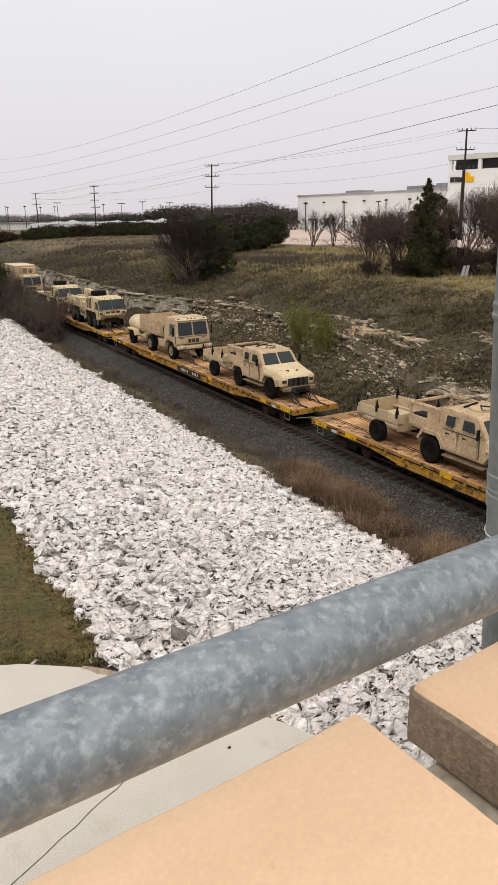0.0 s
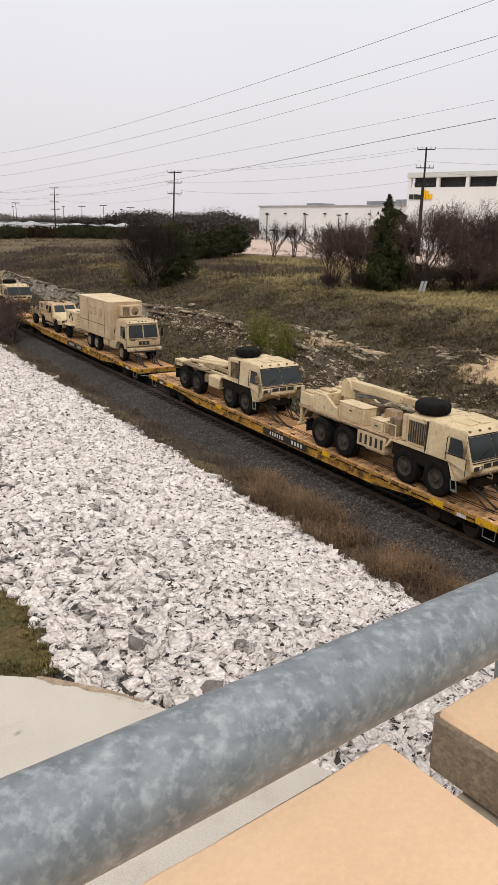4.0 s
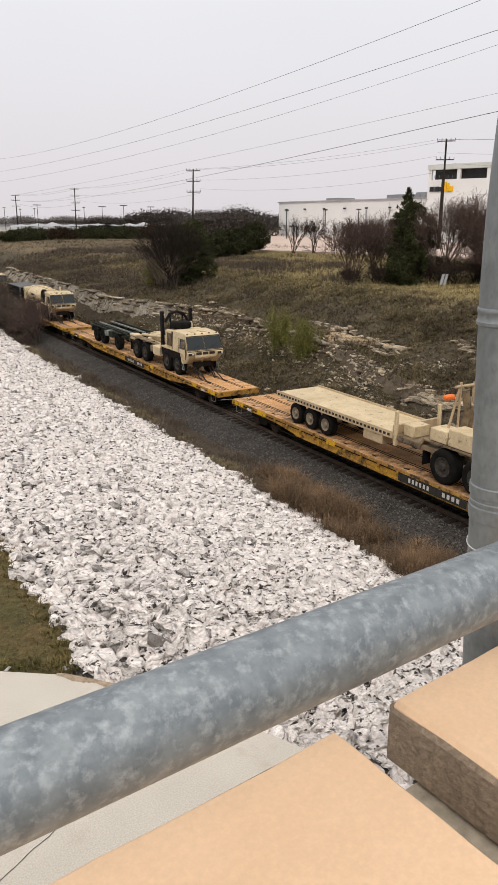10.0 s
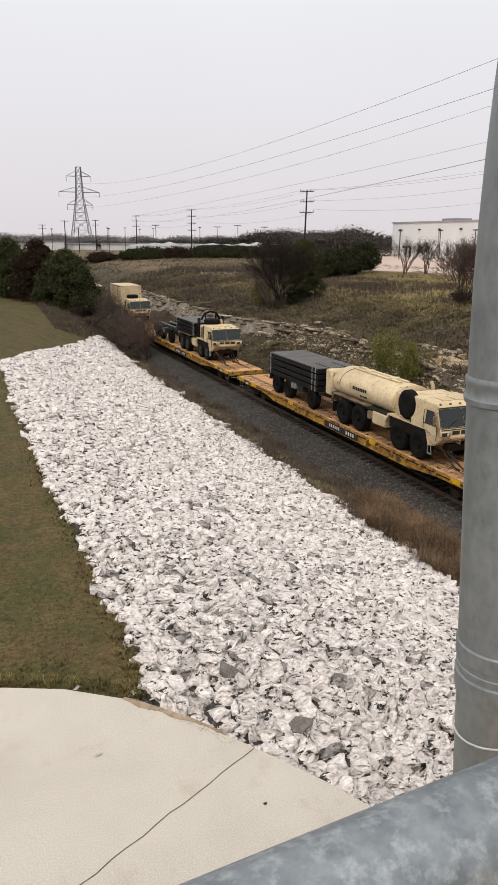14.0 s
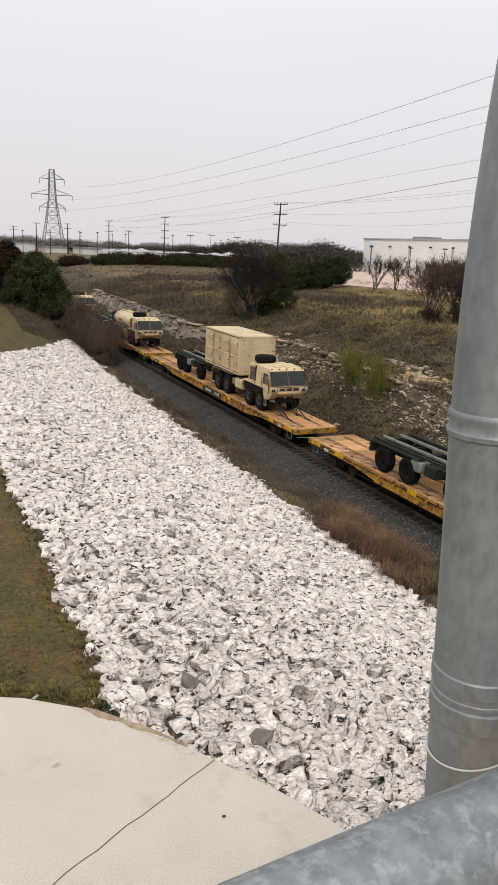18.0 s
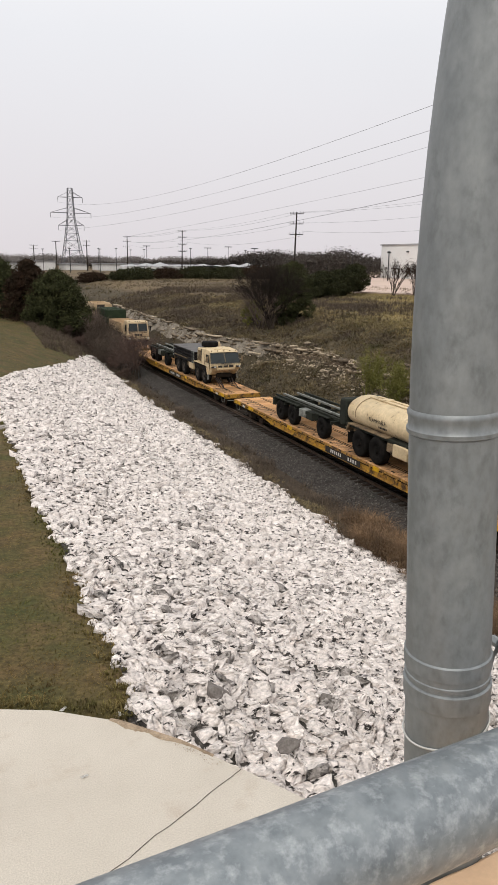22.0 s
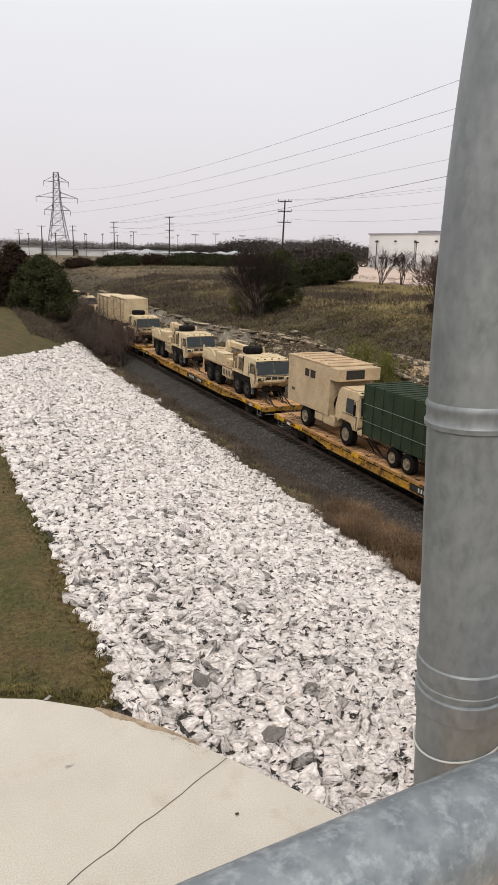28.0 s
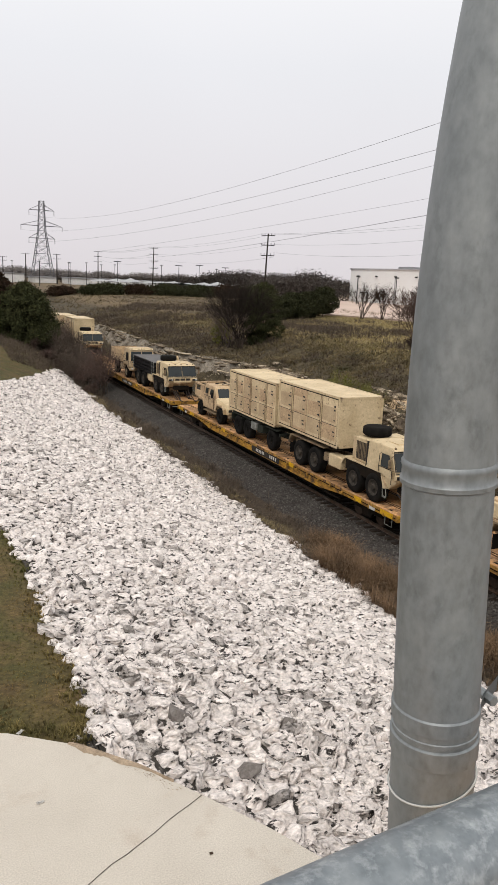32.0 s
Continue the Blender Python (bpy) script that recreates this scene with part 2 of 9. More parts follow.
def part(name, bm, material, parent=None, label="", smooth=38):
    bmesh.ops.recalc_face_normals(bm, faces=bm.faces)
    me = bpy.data.meshes.new(name)
    bm.to_mesh(me)
    bm.free()
    ob = new(name, finish(me, material, smooth))
    ob.parent = parent
    if label:
        ob["label"] = label
    return ob


def again(name, ob, parent, at=(0, 0, 0), turn=None):
    """Another piece on the same mesh."""
    o = new(name, ob.data)
    o.parent = parent
    o.matrix_basis = pose(*at, *(turn or (0, 0, 0)))
    return o


def box(bm, x0, x1, y0, y1, z0, z1, bev=0.0):
    v = [bm.verts.new(p) for p in ((x0, y0, z0), (x1, y0, z0), (x1, y1, z0), (x0, y1, z0), (x0, y0, z1), (x1, y0, z1), (x1, y1, z1), (x0, y1, z1))]
    fs = [bm.faces.new([v[i] for i in f]) for f in ((3, 2, 1, 0), (4, 5, 6, 7), (0, 1, 5, 4), (1, 2, 6, 5), (2, 3, 7, 6), (3, 0, 4, 7))]
    if bev:
        es = list({e for f in fs for e in f.edges})
        bmesh.ops.bevel(bm, geom=es, offset=bev, segments=1, affect="EDGES", profile=0.5)
    return bm


def prism(bm, pts, x0, x1, bev=0.0):
    """An outline in y, z drawn out along x."""
    a = [bm.verts.new((x0, y, z)) for y, z in pts]
    b = [bm.verts.new((x1, y, z)) for y, z in pts]
    fs = [bm.faces.new(a), bm.faces.new(b[::-1])]
    n = len(pts)
    fs += [bm.faces.new((a[i], b[i], b[(i + 1) % n], a[(i + 1) % n])) for i in range(n)]
    if bev:
        es = list({e for f in fs for e in f.edges})
        bmesh.ops.bevel(bm, geom=es, offset=bev, segments=1, affect="EDGES", profile=0.5)
    return bm


def plank(bm, pts, depth):
    """A flat quad or polygon in space with thickness against its normal."""
    p = [Vector(q) for q in pts]
    n = (p[1] - p[0]).cross(p[2] - p[0]).normalized() * depth
    a = [bm.verts.new(q) for q in p]
    b = [bm.verts.new(q - n) for q in p]
    bm.faces.new(a)
    bm.faces.new(b[::-1])
    k = len(p)
    for i in range(k):
        bm.faces.new((a[i], b[i], b[(i + 1) % k], a[(i + 1) % k]))
    return bm


def tube(bm, pts, r, seg=8, cap=True):
    """A round bar along a line of points; r may be a list."""
    p = [Vector(q) for q in pts]
    rs = r if isinstance(r, (list, tuple)) else [r] * len(p)
    rings, side = [], None
    for i, q in enumerate(p):
        d = (p[min(i + 1, len(p) - 1)] - p[max(i - 1, 0)]).normalized()
        if side is None:
            side = d.orthogonal().normalized()
        side = (side - d * side.dot(d)).normalized()
        up = d.cross(side)
        rings.append([bm.verts.new(q + (side * math.cos(a) + up * math.sin(a)) * rs[i]) for a in (2 * math.pi * k / seg for k in range(seg))])
    for a, b in zip(rings, rings[1:]):
        for k in range(seg):
            bm.faces.new((a[k], a[(k + 1) % seg], b[(k + 1) % seg], b[k]))
    if cap:
        bm.faces.new(rings[0][::-1])
        bm.faces.new(rings[-1])
    return bm


def lathe(bm, prof, seg=24, axis="x"):
    """A profile of (along, radius) turned round an axis through the origin."""
    rings = []
    for u, r in prof:
        ring = []
        for k in range(seg):
            a = 2 * math.pi * k / seg
            c, s = r * math.cos(a), r * math.sin(a)
            ring.append(bm.verts.new((u, c, s) if axis == "x" else (c, u, s) if axis == "y" else (c, s, u)))
        rings.append(ring)
    for a, b in zip(rings, rings[1:]):
        for k in range(seg):
            bm.faces.new((a[k], a[(k + 1) % seg], b[(k + 1) % seg], b[k]))
    bm.faces.new(rings[0][::-1])
    bm.faces.new(rings[-1])
    return bm


def raw_mesh(name, verts, faces, material, parent=None, smooth=0):
    me = bpy.data.meshes.new(name)
    verts = np.asarray(verts, np.float32)
    faces = np.asarray(faces, np.int32)
    k = faces.shape[1]
    me.vertices.add(len(verts))
    me.vertices.foreach_set("co", verts.ravel())
    me.loops.add(faces.size)
    me.loops.foreach_set("vertex_index", faces.ravel())
    me.polygons.add(len(faces))
    me.polygons.foreach_set("loop_start", np.arange(0, faces.size, k, dtype=np.int32))
    me.update(calc_edges=True)
    ob = new(name, finish(me, material, smooth))
    ob.parent = parent
    return ob


B = bmesh.new

# ---------------------------------------------------------------- the lie of the land
def ease(a, b, v):
    v = min(max((v - a) / (b - a), 0.0), 1.0)
    return v * v * (3 - 2 * v)


def along(rows, v):
    """A value read off rows of (place, value)."""
    if v <= rows[0][0]:
        return rows[0][1]
    for (a, p), (b, q) in zip(rows, rows[1:]):
        if v <= b:
            return p + (q - p) * (v - a) / (b - a)
    return rows[-1][1]


LEDGE_FOOT = ([(10, 24.2), (25, 24.4), (38, 26.75), (54, 27.65), (62, 26.2), (70, 23.8), (130, 24.0)], [(10, 0.5), (25, 0.8), (40, 1.9), (54, 2.1), (66, 1.0), (80, 0.9), (130, 1.2)])
LEDGE_TOP = ([(10, 25.0), (25, 25.3), (38, 27.4), (54, 28.3), (62, 27.0), (70, 25.0), (100, 25.6), (130, 26.4)], [(10, 1.3), (25, 1.8), (38, 2.9), (54, 3.1), (66, 2.9), (130, 3.3)])
BROW_X = [(10, 32.5), (30, 33.6), (45, 35.5), (60, 36.0), (85, 39.0), (120, 38.0), (200, 38.0)]


def land(x, y):
    """Height of the ground."""
    w = ease(42, 76, y + (x - 2) * -1.2)
    e = along([(6, 4.36), (8.5, 4.28), (12, 4.0), (16, 3.82), (42, 3.85)], y)
    near = along([(-40, e - 0.3), (-6, e + 0.12), (1.9, e), (4.0, e - 0.55), (14.2, -0.45), (16.2, -0.62)], x)
    far = along([(-40, 4.6), (2, 4.0), (9.5, 3.3), (12.5, 2.2), (15.4, -0.4), (16.2, -0.62)], x)
    left = near + (far - near) * w
    if x < 16.2:
        z = left
    elif x < 22.4:
        z = -0.62
    else:
        fx, fz = along(LEDGE_FOOT[0], y), along(LEDGE_FOOT[1], y)
        tx, tz = along(LEDGE_TOP[0], y), along(LEDGE_TOP[1], y)
        z = along([(22.4, -0.6), (fx, fz), (tx, tz), (along(BROW_X, y), 5.2), (60, 5.75), (110, 5.9), (250, 5.4), (3000, 4.0)], x)
        n = noise.noise((x * 0.35, y * 0.35, 3)) * 0.22 + noise.noise((x * 1.1, y * 1.1, 7)) * 0.09
        z += n * ease(22.6, 25, x) * (1 - 0.6 * ease(36, 45, x))
    if x < 5.5 and y < 9.6 and (x < 0.3 or x - 0.3 < (9.16 - y) * 1.0 + 0.1):
        z = min(z, 4.22)
    if x < 1.9:
        z += noise.noise((x * 0.2, y * 0.2, 1)) * 0.04
    return z


def steps(*runs):
    out = []
    for a, b, d in runs:
        n = max(1, round((b - a) / d))
        out += [a + (b - a) * i / n for i in range(n)]
    return out


xs = steps((-2500, -200, 400), (-200, -40, 40), (-40, -4, 4), (-4, 22, 0.65), (22, 42, 0.4), (42, 70, 2), (70, 200, 13), (200, 2500, 230)) + [2500]
ys = steps((-600, -60, 90), (-60, -4, 8), (-4, 10, 1.4), (10, 100, 0.7), (100, 150, 1.6), (150, 400, 12), (400, 3000, 260)) + [3000]
verts = [(x, y, land(x, y)) for y in ys for x in xs]
nx = len(xs)
faces = [(j * nx + i, j * nx + i + 1, (j + 1) * nx + i + 1, (j + 1) * nx + i) for j in range(len(ys) - 1) for i in range(nx - 1)]


def ground_material():
    m = surface("ground_cover", (0.070, 0.072, 0.025), (0.135, 0.092, 0.042), 0.75, 20, 0.95, bump=0.6, third=(0.062, 0.045, 0.023), third_scale=0.6, third_at=0.55, third_soft=0.2, fleck=0.5)
    nt = m.node_tree
    bsdf = nt.nodes["Principled BSDF"]
    lawn = bsdf.inputs["Base Color"].links[0].from_socket
    pos = nt.nodes.new("ShaderNodeNewGeometry").outputs["Position"]
    xyz = nt.nodes.new("ShaderNodeSeparateXYZ")
    nt.links.new(pos, xyz.inputs[0])

    def cloud(scale, detail, lo, hi):
        n = nt.nodes.new("ShaderNodeTexNoise")
        n.inputs["Scale"].default_value, n.inputs["Detail"].default_value, n.inputs["Roughness"].default_value = scale, detail, 0.65
        nt.links.new(pos, n.inputs["Vector"])
        r = nt.nodes.new("ShaderNodeMapRange")
        r.inputs["From Min"].default_value, r.inputs["From Max"].default_value = lo, hi
        nt.links.new(n.outputs["Fac"], r.inputs["Value"])
        return r.outputs["Result"]

    def mixed(fac, a, b):
        k = nt.nodes.new("ShaderNodeMix")
        k.data_type = "RGBA"
        for sock, v in ((k.inputs["Factor"], fac), (k.inputs["A"], a), (k.inputs["B"], b)):
            if isinstance(v, bpy.types.NodeSocket):
                nt.links.new(v, sock)
            else:
                sock.default_value = (*v, 1)
        return k.outputs["Result"]

    def past(axis, at, width, wobble=1.0):
        """0 before, 1 after a line across the land, its edge wandering."""
        n = nt.nodes.new("ShaderNodeTexNoise")
        n.inputs["Scale"].default_value, n.inputs["Detail"].default_value = 0.4, 4
        nt.links.new(pos, n.inputs["Vector"])
        a = nt.nodes.new("ShaderNodeMath")
        a.operation = "MULTIPLY_ADD"
        nt.links.new(n.outputs["Fac"], a.inputs[0])
        a.inputs[1].default_value = wobble * 2
        nt.links.new(xyz.outputs[axis], a.inputs[2])
        r = nt.nodes.new("ShaderNodeMapRange")
        r.inputs["From Min"].default_value, r.inputs["From Max"].default_value = at + wobble - width / 2, at + wobble + width / 2
        nt.links.new(a.outputs[0], r.inputs["Value"])
        return r.outputs["Result"]

    earth = mixed(cloud(0.9, 6, 0.4, 0.62), (0.062, 0.046, 0.032), (0.040, 0.030, 0.022))
    scrub = mixed(cloud(0.35, 6, 0.42, 0.62), (0.062, 0.050, 0.031), (0.090, 0.070, 0.042))
    scrub = mixed(cloud(1.7, 6, 0.50, 0.64), scrub, (0.036, 0.029, 0.019))
    top = mixed(cloud(0.12, 5, 0.42, 0.6), (0.20, 0.150, 0.070), (0.13, 0.105, 0.048))
    dry = mixed(cloud(0.10, 6, 0.42, 0.6), (0.150, 0.108, 0.062), (0.095, 0.070, 0.042))
    lawn = mixed(past("Y", 90.0, 6.0, 2.0), lawn, dry)
    c = mixed(past("X", 14.6, 0.6, 0.3), lawn, earth)
    c = mixed(past("X", 24.0, 1.5, 0.7), c, scrub)
    top = mixed(past("Y", 100.0, 14.0, 4.0), top, dry)
    c = mixed(past("X", 33.5, 3.5, 2.0), c, top)
    k = nt.nodes.new("ShaderNodeNewGeometry")
    n = nt.nodes.new("ShaderNodeTexNoise")
    n.inputs["Scale"].default_value, n.inputs["Detail"].default_value = 9.0, 6
    nt.links.new(pos, n.inputs["Vector"])
    r = nt.nodes.new("ShaderNodeMapRange")
    r.inputs["From Min"].default_value, r.inputs["From Max"].default_value, r.inputs["To Min"].default_value, r.inputs["To Max"].default_value = 0.3, 0.7, 0.6, 1.2
    nt.links.new(n.outputs["Fac"], r.inputs["Value"])
    v = nt.nodes.new("ShaderNodeVectorMath")
    v.operation = "SCALE"
    nt.links.new(c, v.inputs[0])
    nt.links.new(r.outputs["Result"], v.inputs["Scale"])
    nt.links.new(v.outputs[0], bsdf.inputs["Base Color"])
    nt.nodes.remove(k)
    return m


ground = raw_mesh("ground", verts, faces, ground_material(), smooth=180)
tagged(ground, "mown lawn, railway cutting and dry grass land", "ground", kind="structure")

# track: ballast bed, sleepers, rails
TRACK_X = 19.25
bm = B()
prof = [(-3.3, -0.62), (-1.75, -0.19), (1.75, -0.19), (3.1, -0.62)]
rows = []
for i in range(121):
    y = -60 + i * 5.0
    rows.append([bm.verts.new((TRACK_X + u, y, w)) for u, w in prof])
for a, b in zip(rows, rows[1:]):
    for k in range(3):
        bm.faces.new((a[k], a[k + 1], b[k + 1], b[k]))
bed = part("ballast_bed", bm, ballast, smooth=0)
tagged(bed, "dark grey crushed stone ballast bed under the rails", "ballast", kind="structure")

track = thing("railway_track", "worn steel rails on dark wooden sleepers in ballast", "railway track", kind="structure")
bm = B()
box(bm, -1.3, 1.3, -0.115, 0.115, -0.30, -0.145, 0.012)
first = part("sleeper", bm, sleeper_wood, track)
first.location = (TRACK_X, 8.0, 0)
for i in range(1, 290):
    again("sleeper", first, track, (TRACK_X + random.uniform(-0.05, 0.05), 8.0 + 0.53 * i, random.uniform(-0.015, 0.01)), (0, 0, random.uniform(-1, 1)))
for side in (-0.755, 0.755):
    bm = B()
    prof = [(-0.07, -0.145), (0.07, -0.145), (0.07, -0.13), (0.012, -0.11), (0.012, -0.045), (0.036, -0.035), (0.036, 0.0), (-0.036, 0.0), (-0.036, -0.035), (-0.012, -0.045), (-0.012, -0.11), (-0.07, -0.13)]
    a = [bm.verts.new((TRACK_X + side + u, -60, w)) for u, w in prof]
    b = [bm.verts.new((TRACK_X + side + u, 540, w)) for u, w in prof]
    for k in range(12):
        bm.faces.new((a[k], a[(k + 1) % 12], b[(k + 1) % 12], b[k]))
    part("rail", bm, rail_steel, track, smooth=0)

# ---------------------------------------------------------------- the bridge under the camera
# the parapet runs slightly askew to the track's square
SKEW = Matrix.Translation((0.33, 0.563, 0)) @ Matrix.Rotation(radians(5.6), 4, "Z") @ Matrix.Translation((-0.33, -0.563, 0))
bm = B()
box(bm, -40, 60, -13, 0.50, 7.5, 8.55)
deck_b = part("bridge_deck", bm, bridge_concrete)
deck_b.matrix_basis = SKEW
tagged(deck_b, "concrete road bridge deck over the cutting", "bridge", kind="structure")
bm = B()
box(bm, -40, 60, 0.27, 0.50, 8.56, 9.30)
wall_b = part("parapet_wall", bm, bridge_concrete)
wall_b.matrix_basis = SKEW
tagged(wall_b, "low tan concrete parapet of the bridge", "parapet", kind="structure")


def cap_block(x0, x1):
    """A coping stone: a flat top with rounded, slightly wavy arrises and rougher, darker sides."""
    root = thing("coping_stone", "tan coated concrete coping block with darker mottled edges", "coping stone", "coping stones of the parapet")
    root.matrix_basis = SKEW
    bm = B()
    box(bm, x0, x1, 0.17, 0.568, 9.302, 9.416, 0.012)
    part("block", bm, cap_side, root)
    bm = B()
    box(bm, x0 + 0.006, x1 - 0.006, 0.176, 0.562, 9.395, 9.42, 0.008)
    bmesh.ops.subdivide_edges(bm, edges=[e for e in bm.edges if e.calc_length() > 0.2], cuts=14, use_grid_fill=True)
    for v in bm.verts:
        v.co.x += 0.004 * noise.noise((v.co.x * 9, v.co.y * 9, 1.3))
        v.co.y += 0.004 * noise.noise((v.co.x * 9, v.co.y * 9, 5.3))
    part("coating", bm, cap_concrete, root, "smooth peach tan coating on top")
    return root


for a, b in ((-3.62, -2.62), (-2.52, -1.52), (-1.42, -0.76), (-0.66, 0.318), (0.425, 1.43), (1.53, 2.52), (2.62, 3.62)):
    cap_block(a, b)

rail_top = thing("handrail", "thick mottled galvanised steel handrail pipe", "handrail")
bm = B()
tube(bm, [(x, 0.4175 + 0.1091 * x, 9.6646 - 0.0275 * x) for x in (-1.9, 0, 2.6)], 0.051, 40)
part("pipe", bm, galvanised, rail_top)


def post_axis(z):
    """The post's centre line: a slight lean, then a bend over the walkway."""
    u = max(0.0, z - 9.98)
    return Vector((0.7426 - 0.0446 * (z - 9.65) + 0.1453 * u * u, 0.6554 + 0.0209 * (z - 9.65) - 0.0585 * u * u, z))


post = thing("fence_post", "dull galvanised steel fence post curving over at the top", "fence post")
bm = B()
tube(bm, [post_axis(z) for z in (8.62, 9.2, 9.66, 10.0)] + [post_axis(10.06 + 0.06 * i) for i in range(20)], 0.0527, 40)
part("shaft", bm, galvanised_post, post)


def band(z, prof, name="clamp_band", tip=(0.0, 0.0)):
    """A ring round the post; prof: (height, how far it stands out) from its lower edge up."""
    bm = B()
    lathe(bm, [(prof[0][0], 0.050)] + [(h, 0.0527 + o) for h, o in prof] + [(prof[-1][0], 0.050)], 40, "z")
    ob = part(name, bm, galvanised_post, post)
    ob.location = post_axis(z)
    ob.rotation_euler = (tip[0] - 0.02, tip[1] - 0.045, 0)
    return ob


band(9.990, [(0.0, 0.0), (0.002, 0.0028), (0.007, 0.0032), (0.010, 0.0012), (0.020, 0.0010), (0.023, 0.0022), (0.027, 0.0022), (0.030, 0.0)], "sleeve_joint")
band(9.642, [(0.0, 0.0), (0.001, 0.0022), (0.026, 0.0026), (0.028, 0.0)])
band(9.674, [(0.0, 0.0), (0.001, 0.0012), (0.005, 0.0012), (0.006, 0.0)])
band(9.688, [(0.0, 0.0), (0.001, 0.0020), (0.019, 0.0020), (0.021, 0.0)])
bm = B()
c = post_axis(9.602)
ring = [(c.x + 0.0539 * math.cos(a), c.y + 0.0539 * math.sin(a), c.z + 0.017 * math.cos(a + 0.3)) for a in (2 * math.pi * k / 36 for k in range(37))]
tube(bm, ring, 0.0014, 6, cap=False)
part("wire_loop", bm, lamp_glass, post, "thin pale tie wire")
# strap from the clamp to the upright bar of the wire mesh
for z, lift in ((9.662, 0.03), (10.003, 0.004)):
    c = post_axis(z)
    bm = B()
    for k, (dx, dy) in enumerate(((0.034, -0.041), (0.057, -0.014), (0.082, 0.006), (0.125, 0.026))):
        q = (0.0, 0.35, 0.8, 1.0)[k] * lift
        lo, hi = bm.verts.new((c.x + dx, c.y + dy, z - 0.011 + q)), bm.verts.new((c.x + dx, c.y + dy, z + 0.011 + q))
        if k:
            bm.faces.new((pair[0], lo, hi, pair[1]))
        pair = (lo, hi)
    bmesh.ops.solidify(bm, geom=bm.faces[:], thickness=0.003)
    part("bracket", bm, galvanised_post, post, "bent strap bracket bolted to the clamp")
    bm = B()
    tube(bm, [(c.x + 0.092, c.y - 0.004, z + lift * 0.85), (c.x + 0.092, c.y + 0.026, z + lift * 0.85)], 0.007, 6)
    part("bolt", bm, galvanised_post, post)
mesh_bar = thing("mesh_bar", "thin galvanised upright bar holding wire mesh", "fence bar")
bm = B()
tube(bm, [(0.917, 0.682, 9.43), (0.885, 0.680, 9.70), (0.853, 0.680, 10.02)], 0.0085, 8)
part("bar", bm, galvanised_post, mesh_bar)
for k in range(6):
    z = 9.50 + 0.095 * k
    x = 0.917 - (z - 9.43) * 0.108
    bm = B()
    tube(bm, [(x - 0.004, 0.670, z), (x + 0.045, 0.692, z + 0.046), (x + 0.10, 0.698, z + 0.10)], 0.0018, 5)
    tube(bm, [(x - 0.004, 0.692, z + 0.012), (x + 0.045, 0.686, z - 0.036), (x + 0.10, 0.692, z - 0.09)], 0.0018, 5)
    part("mesh_wire", bm, galvanised_post, mesh_bar)

# ---------------------------------------------------------------- concrete apron at the head of the slope
EDGE = [(-9.0, 12.6), (-3.0, 10.6), (-0.8, 9.55), (0.3, 9.16), (1.03, 8.84), (1.83, 8.27), (2.45, 7.59), (2.97, 6.84), (3.49, 6.05), (3.95, 5.2), (4.5, 3.9), (4.9, 2.6), (5.2, 0.6)]
bm = B()
top = [bm.verts.new((x, y, 4.35)) for x, y in EDGE] + [bm.verts.new((5.2, -8, 4.35)), bm.verts.new((-9, -8, 4.35))]
low = [bm.verts.new((v.co.x, v.co.y, 4.0)) for v in top]
bm.faces.new(top)
for i in range(len(top)):
    j = (i + 1) % len(top)
    bm.faces.new((top[i], low[i], low[j], top[j]))
apron = part("concrete_apron", bm, slab_concrete, smooth=0)
tagged(apron, "pale concrete slab with a joint line and a curved edge", "concrete slab", kind="structure")
joint_dark = surface("joint_filler", (0.10, 0.085, 0.07), (0.06, 0.05, 0.045), 4, 40, 0.9, bump=0.2)


def crack(pts, w):
    bm = B()
    for (ax, ay), (bx, by) in zip(pts, pts[1:]):
        d = Vector((bx - ax, by - ay, 0)).normalized()
        s = Vector((-d.y, d.x, 0)) * w
        p, q = Vector((ax, ay, 4.354)), Vector((bx, by, 4.354))
        bm.faces.new([bm.verts.new(v) for v in (p + s, p - s, q - s, q + s)])
    return part("slab_joint", bm, joint_dark, apron)


rj = random.Random(4)
line = [(2.97 + (0.54 - 2.97) * k / 14 + rj.uniform(-0.012, 0.012), 6.84 + (5.56 - 6.84) * k / 14 + rj.uniform(-0.015, 0.015)) for k in range(15)]
crack(line + [(-0.8, 4.86), (-3.0, 3.7)], 0.005)
bm = B()
box(bm, 2.72, 2.76, 5.95, 5.98, 4.352, 4.366, 0.006)
speck = part("dry_leaf", bm, surface("dry_leaf_brown", (0.04, 0.03, 0.02), (0.06, 0.04, 0.03), 9, 50, 0.9))
tagged(speck, "small dark curled leaf on the concrete slab", "leaf")
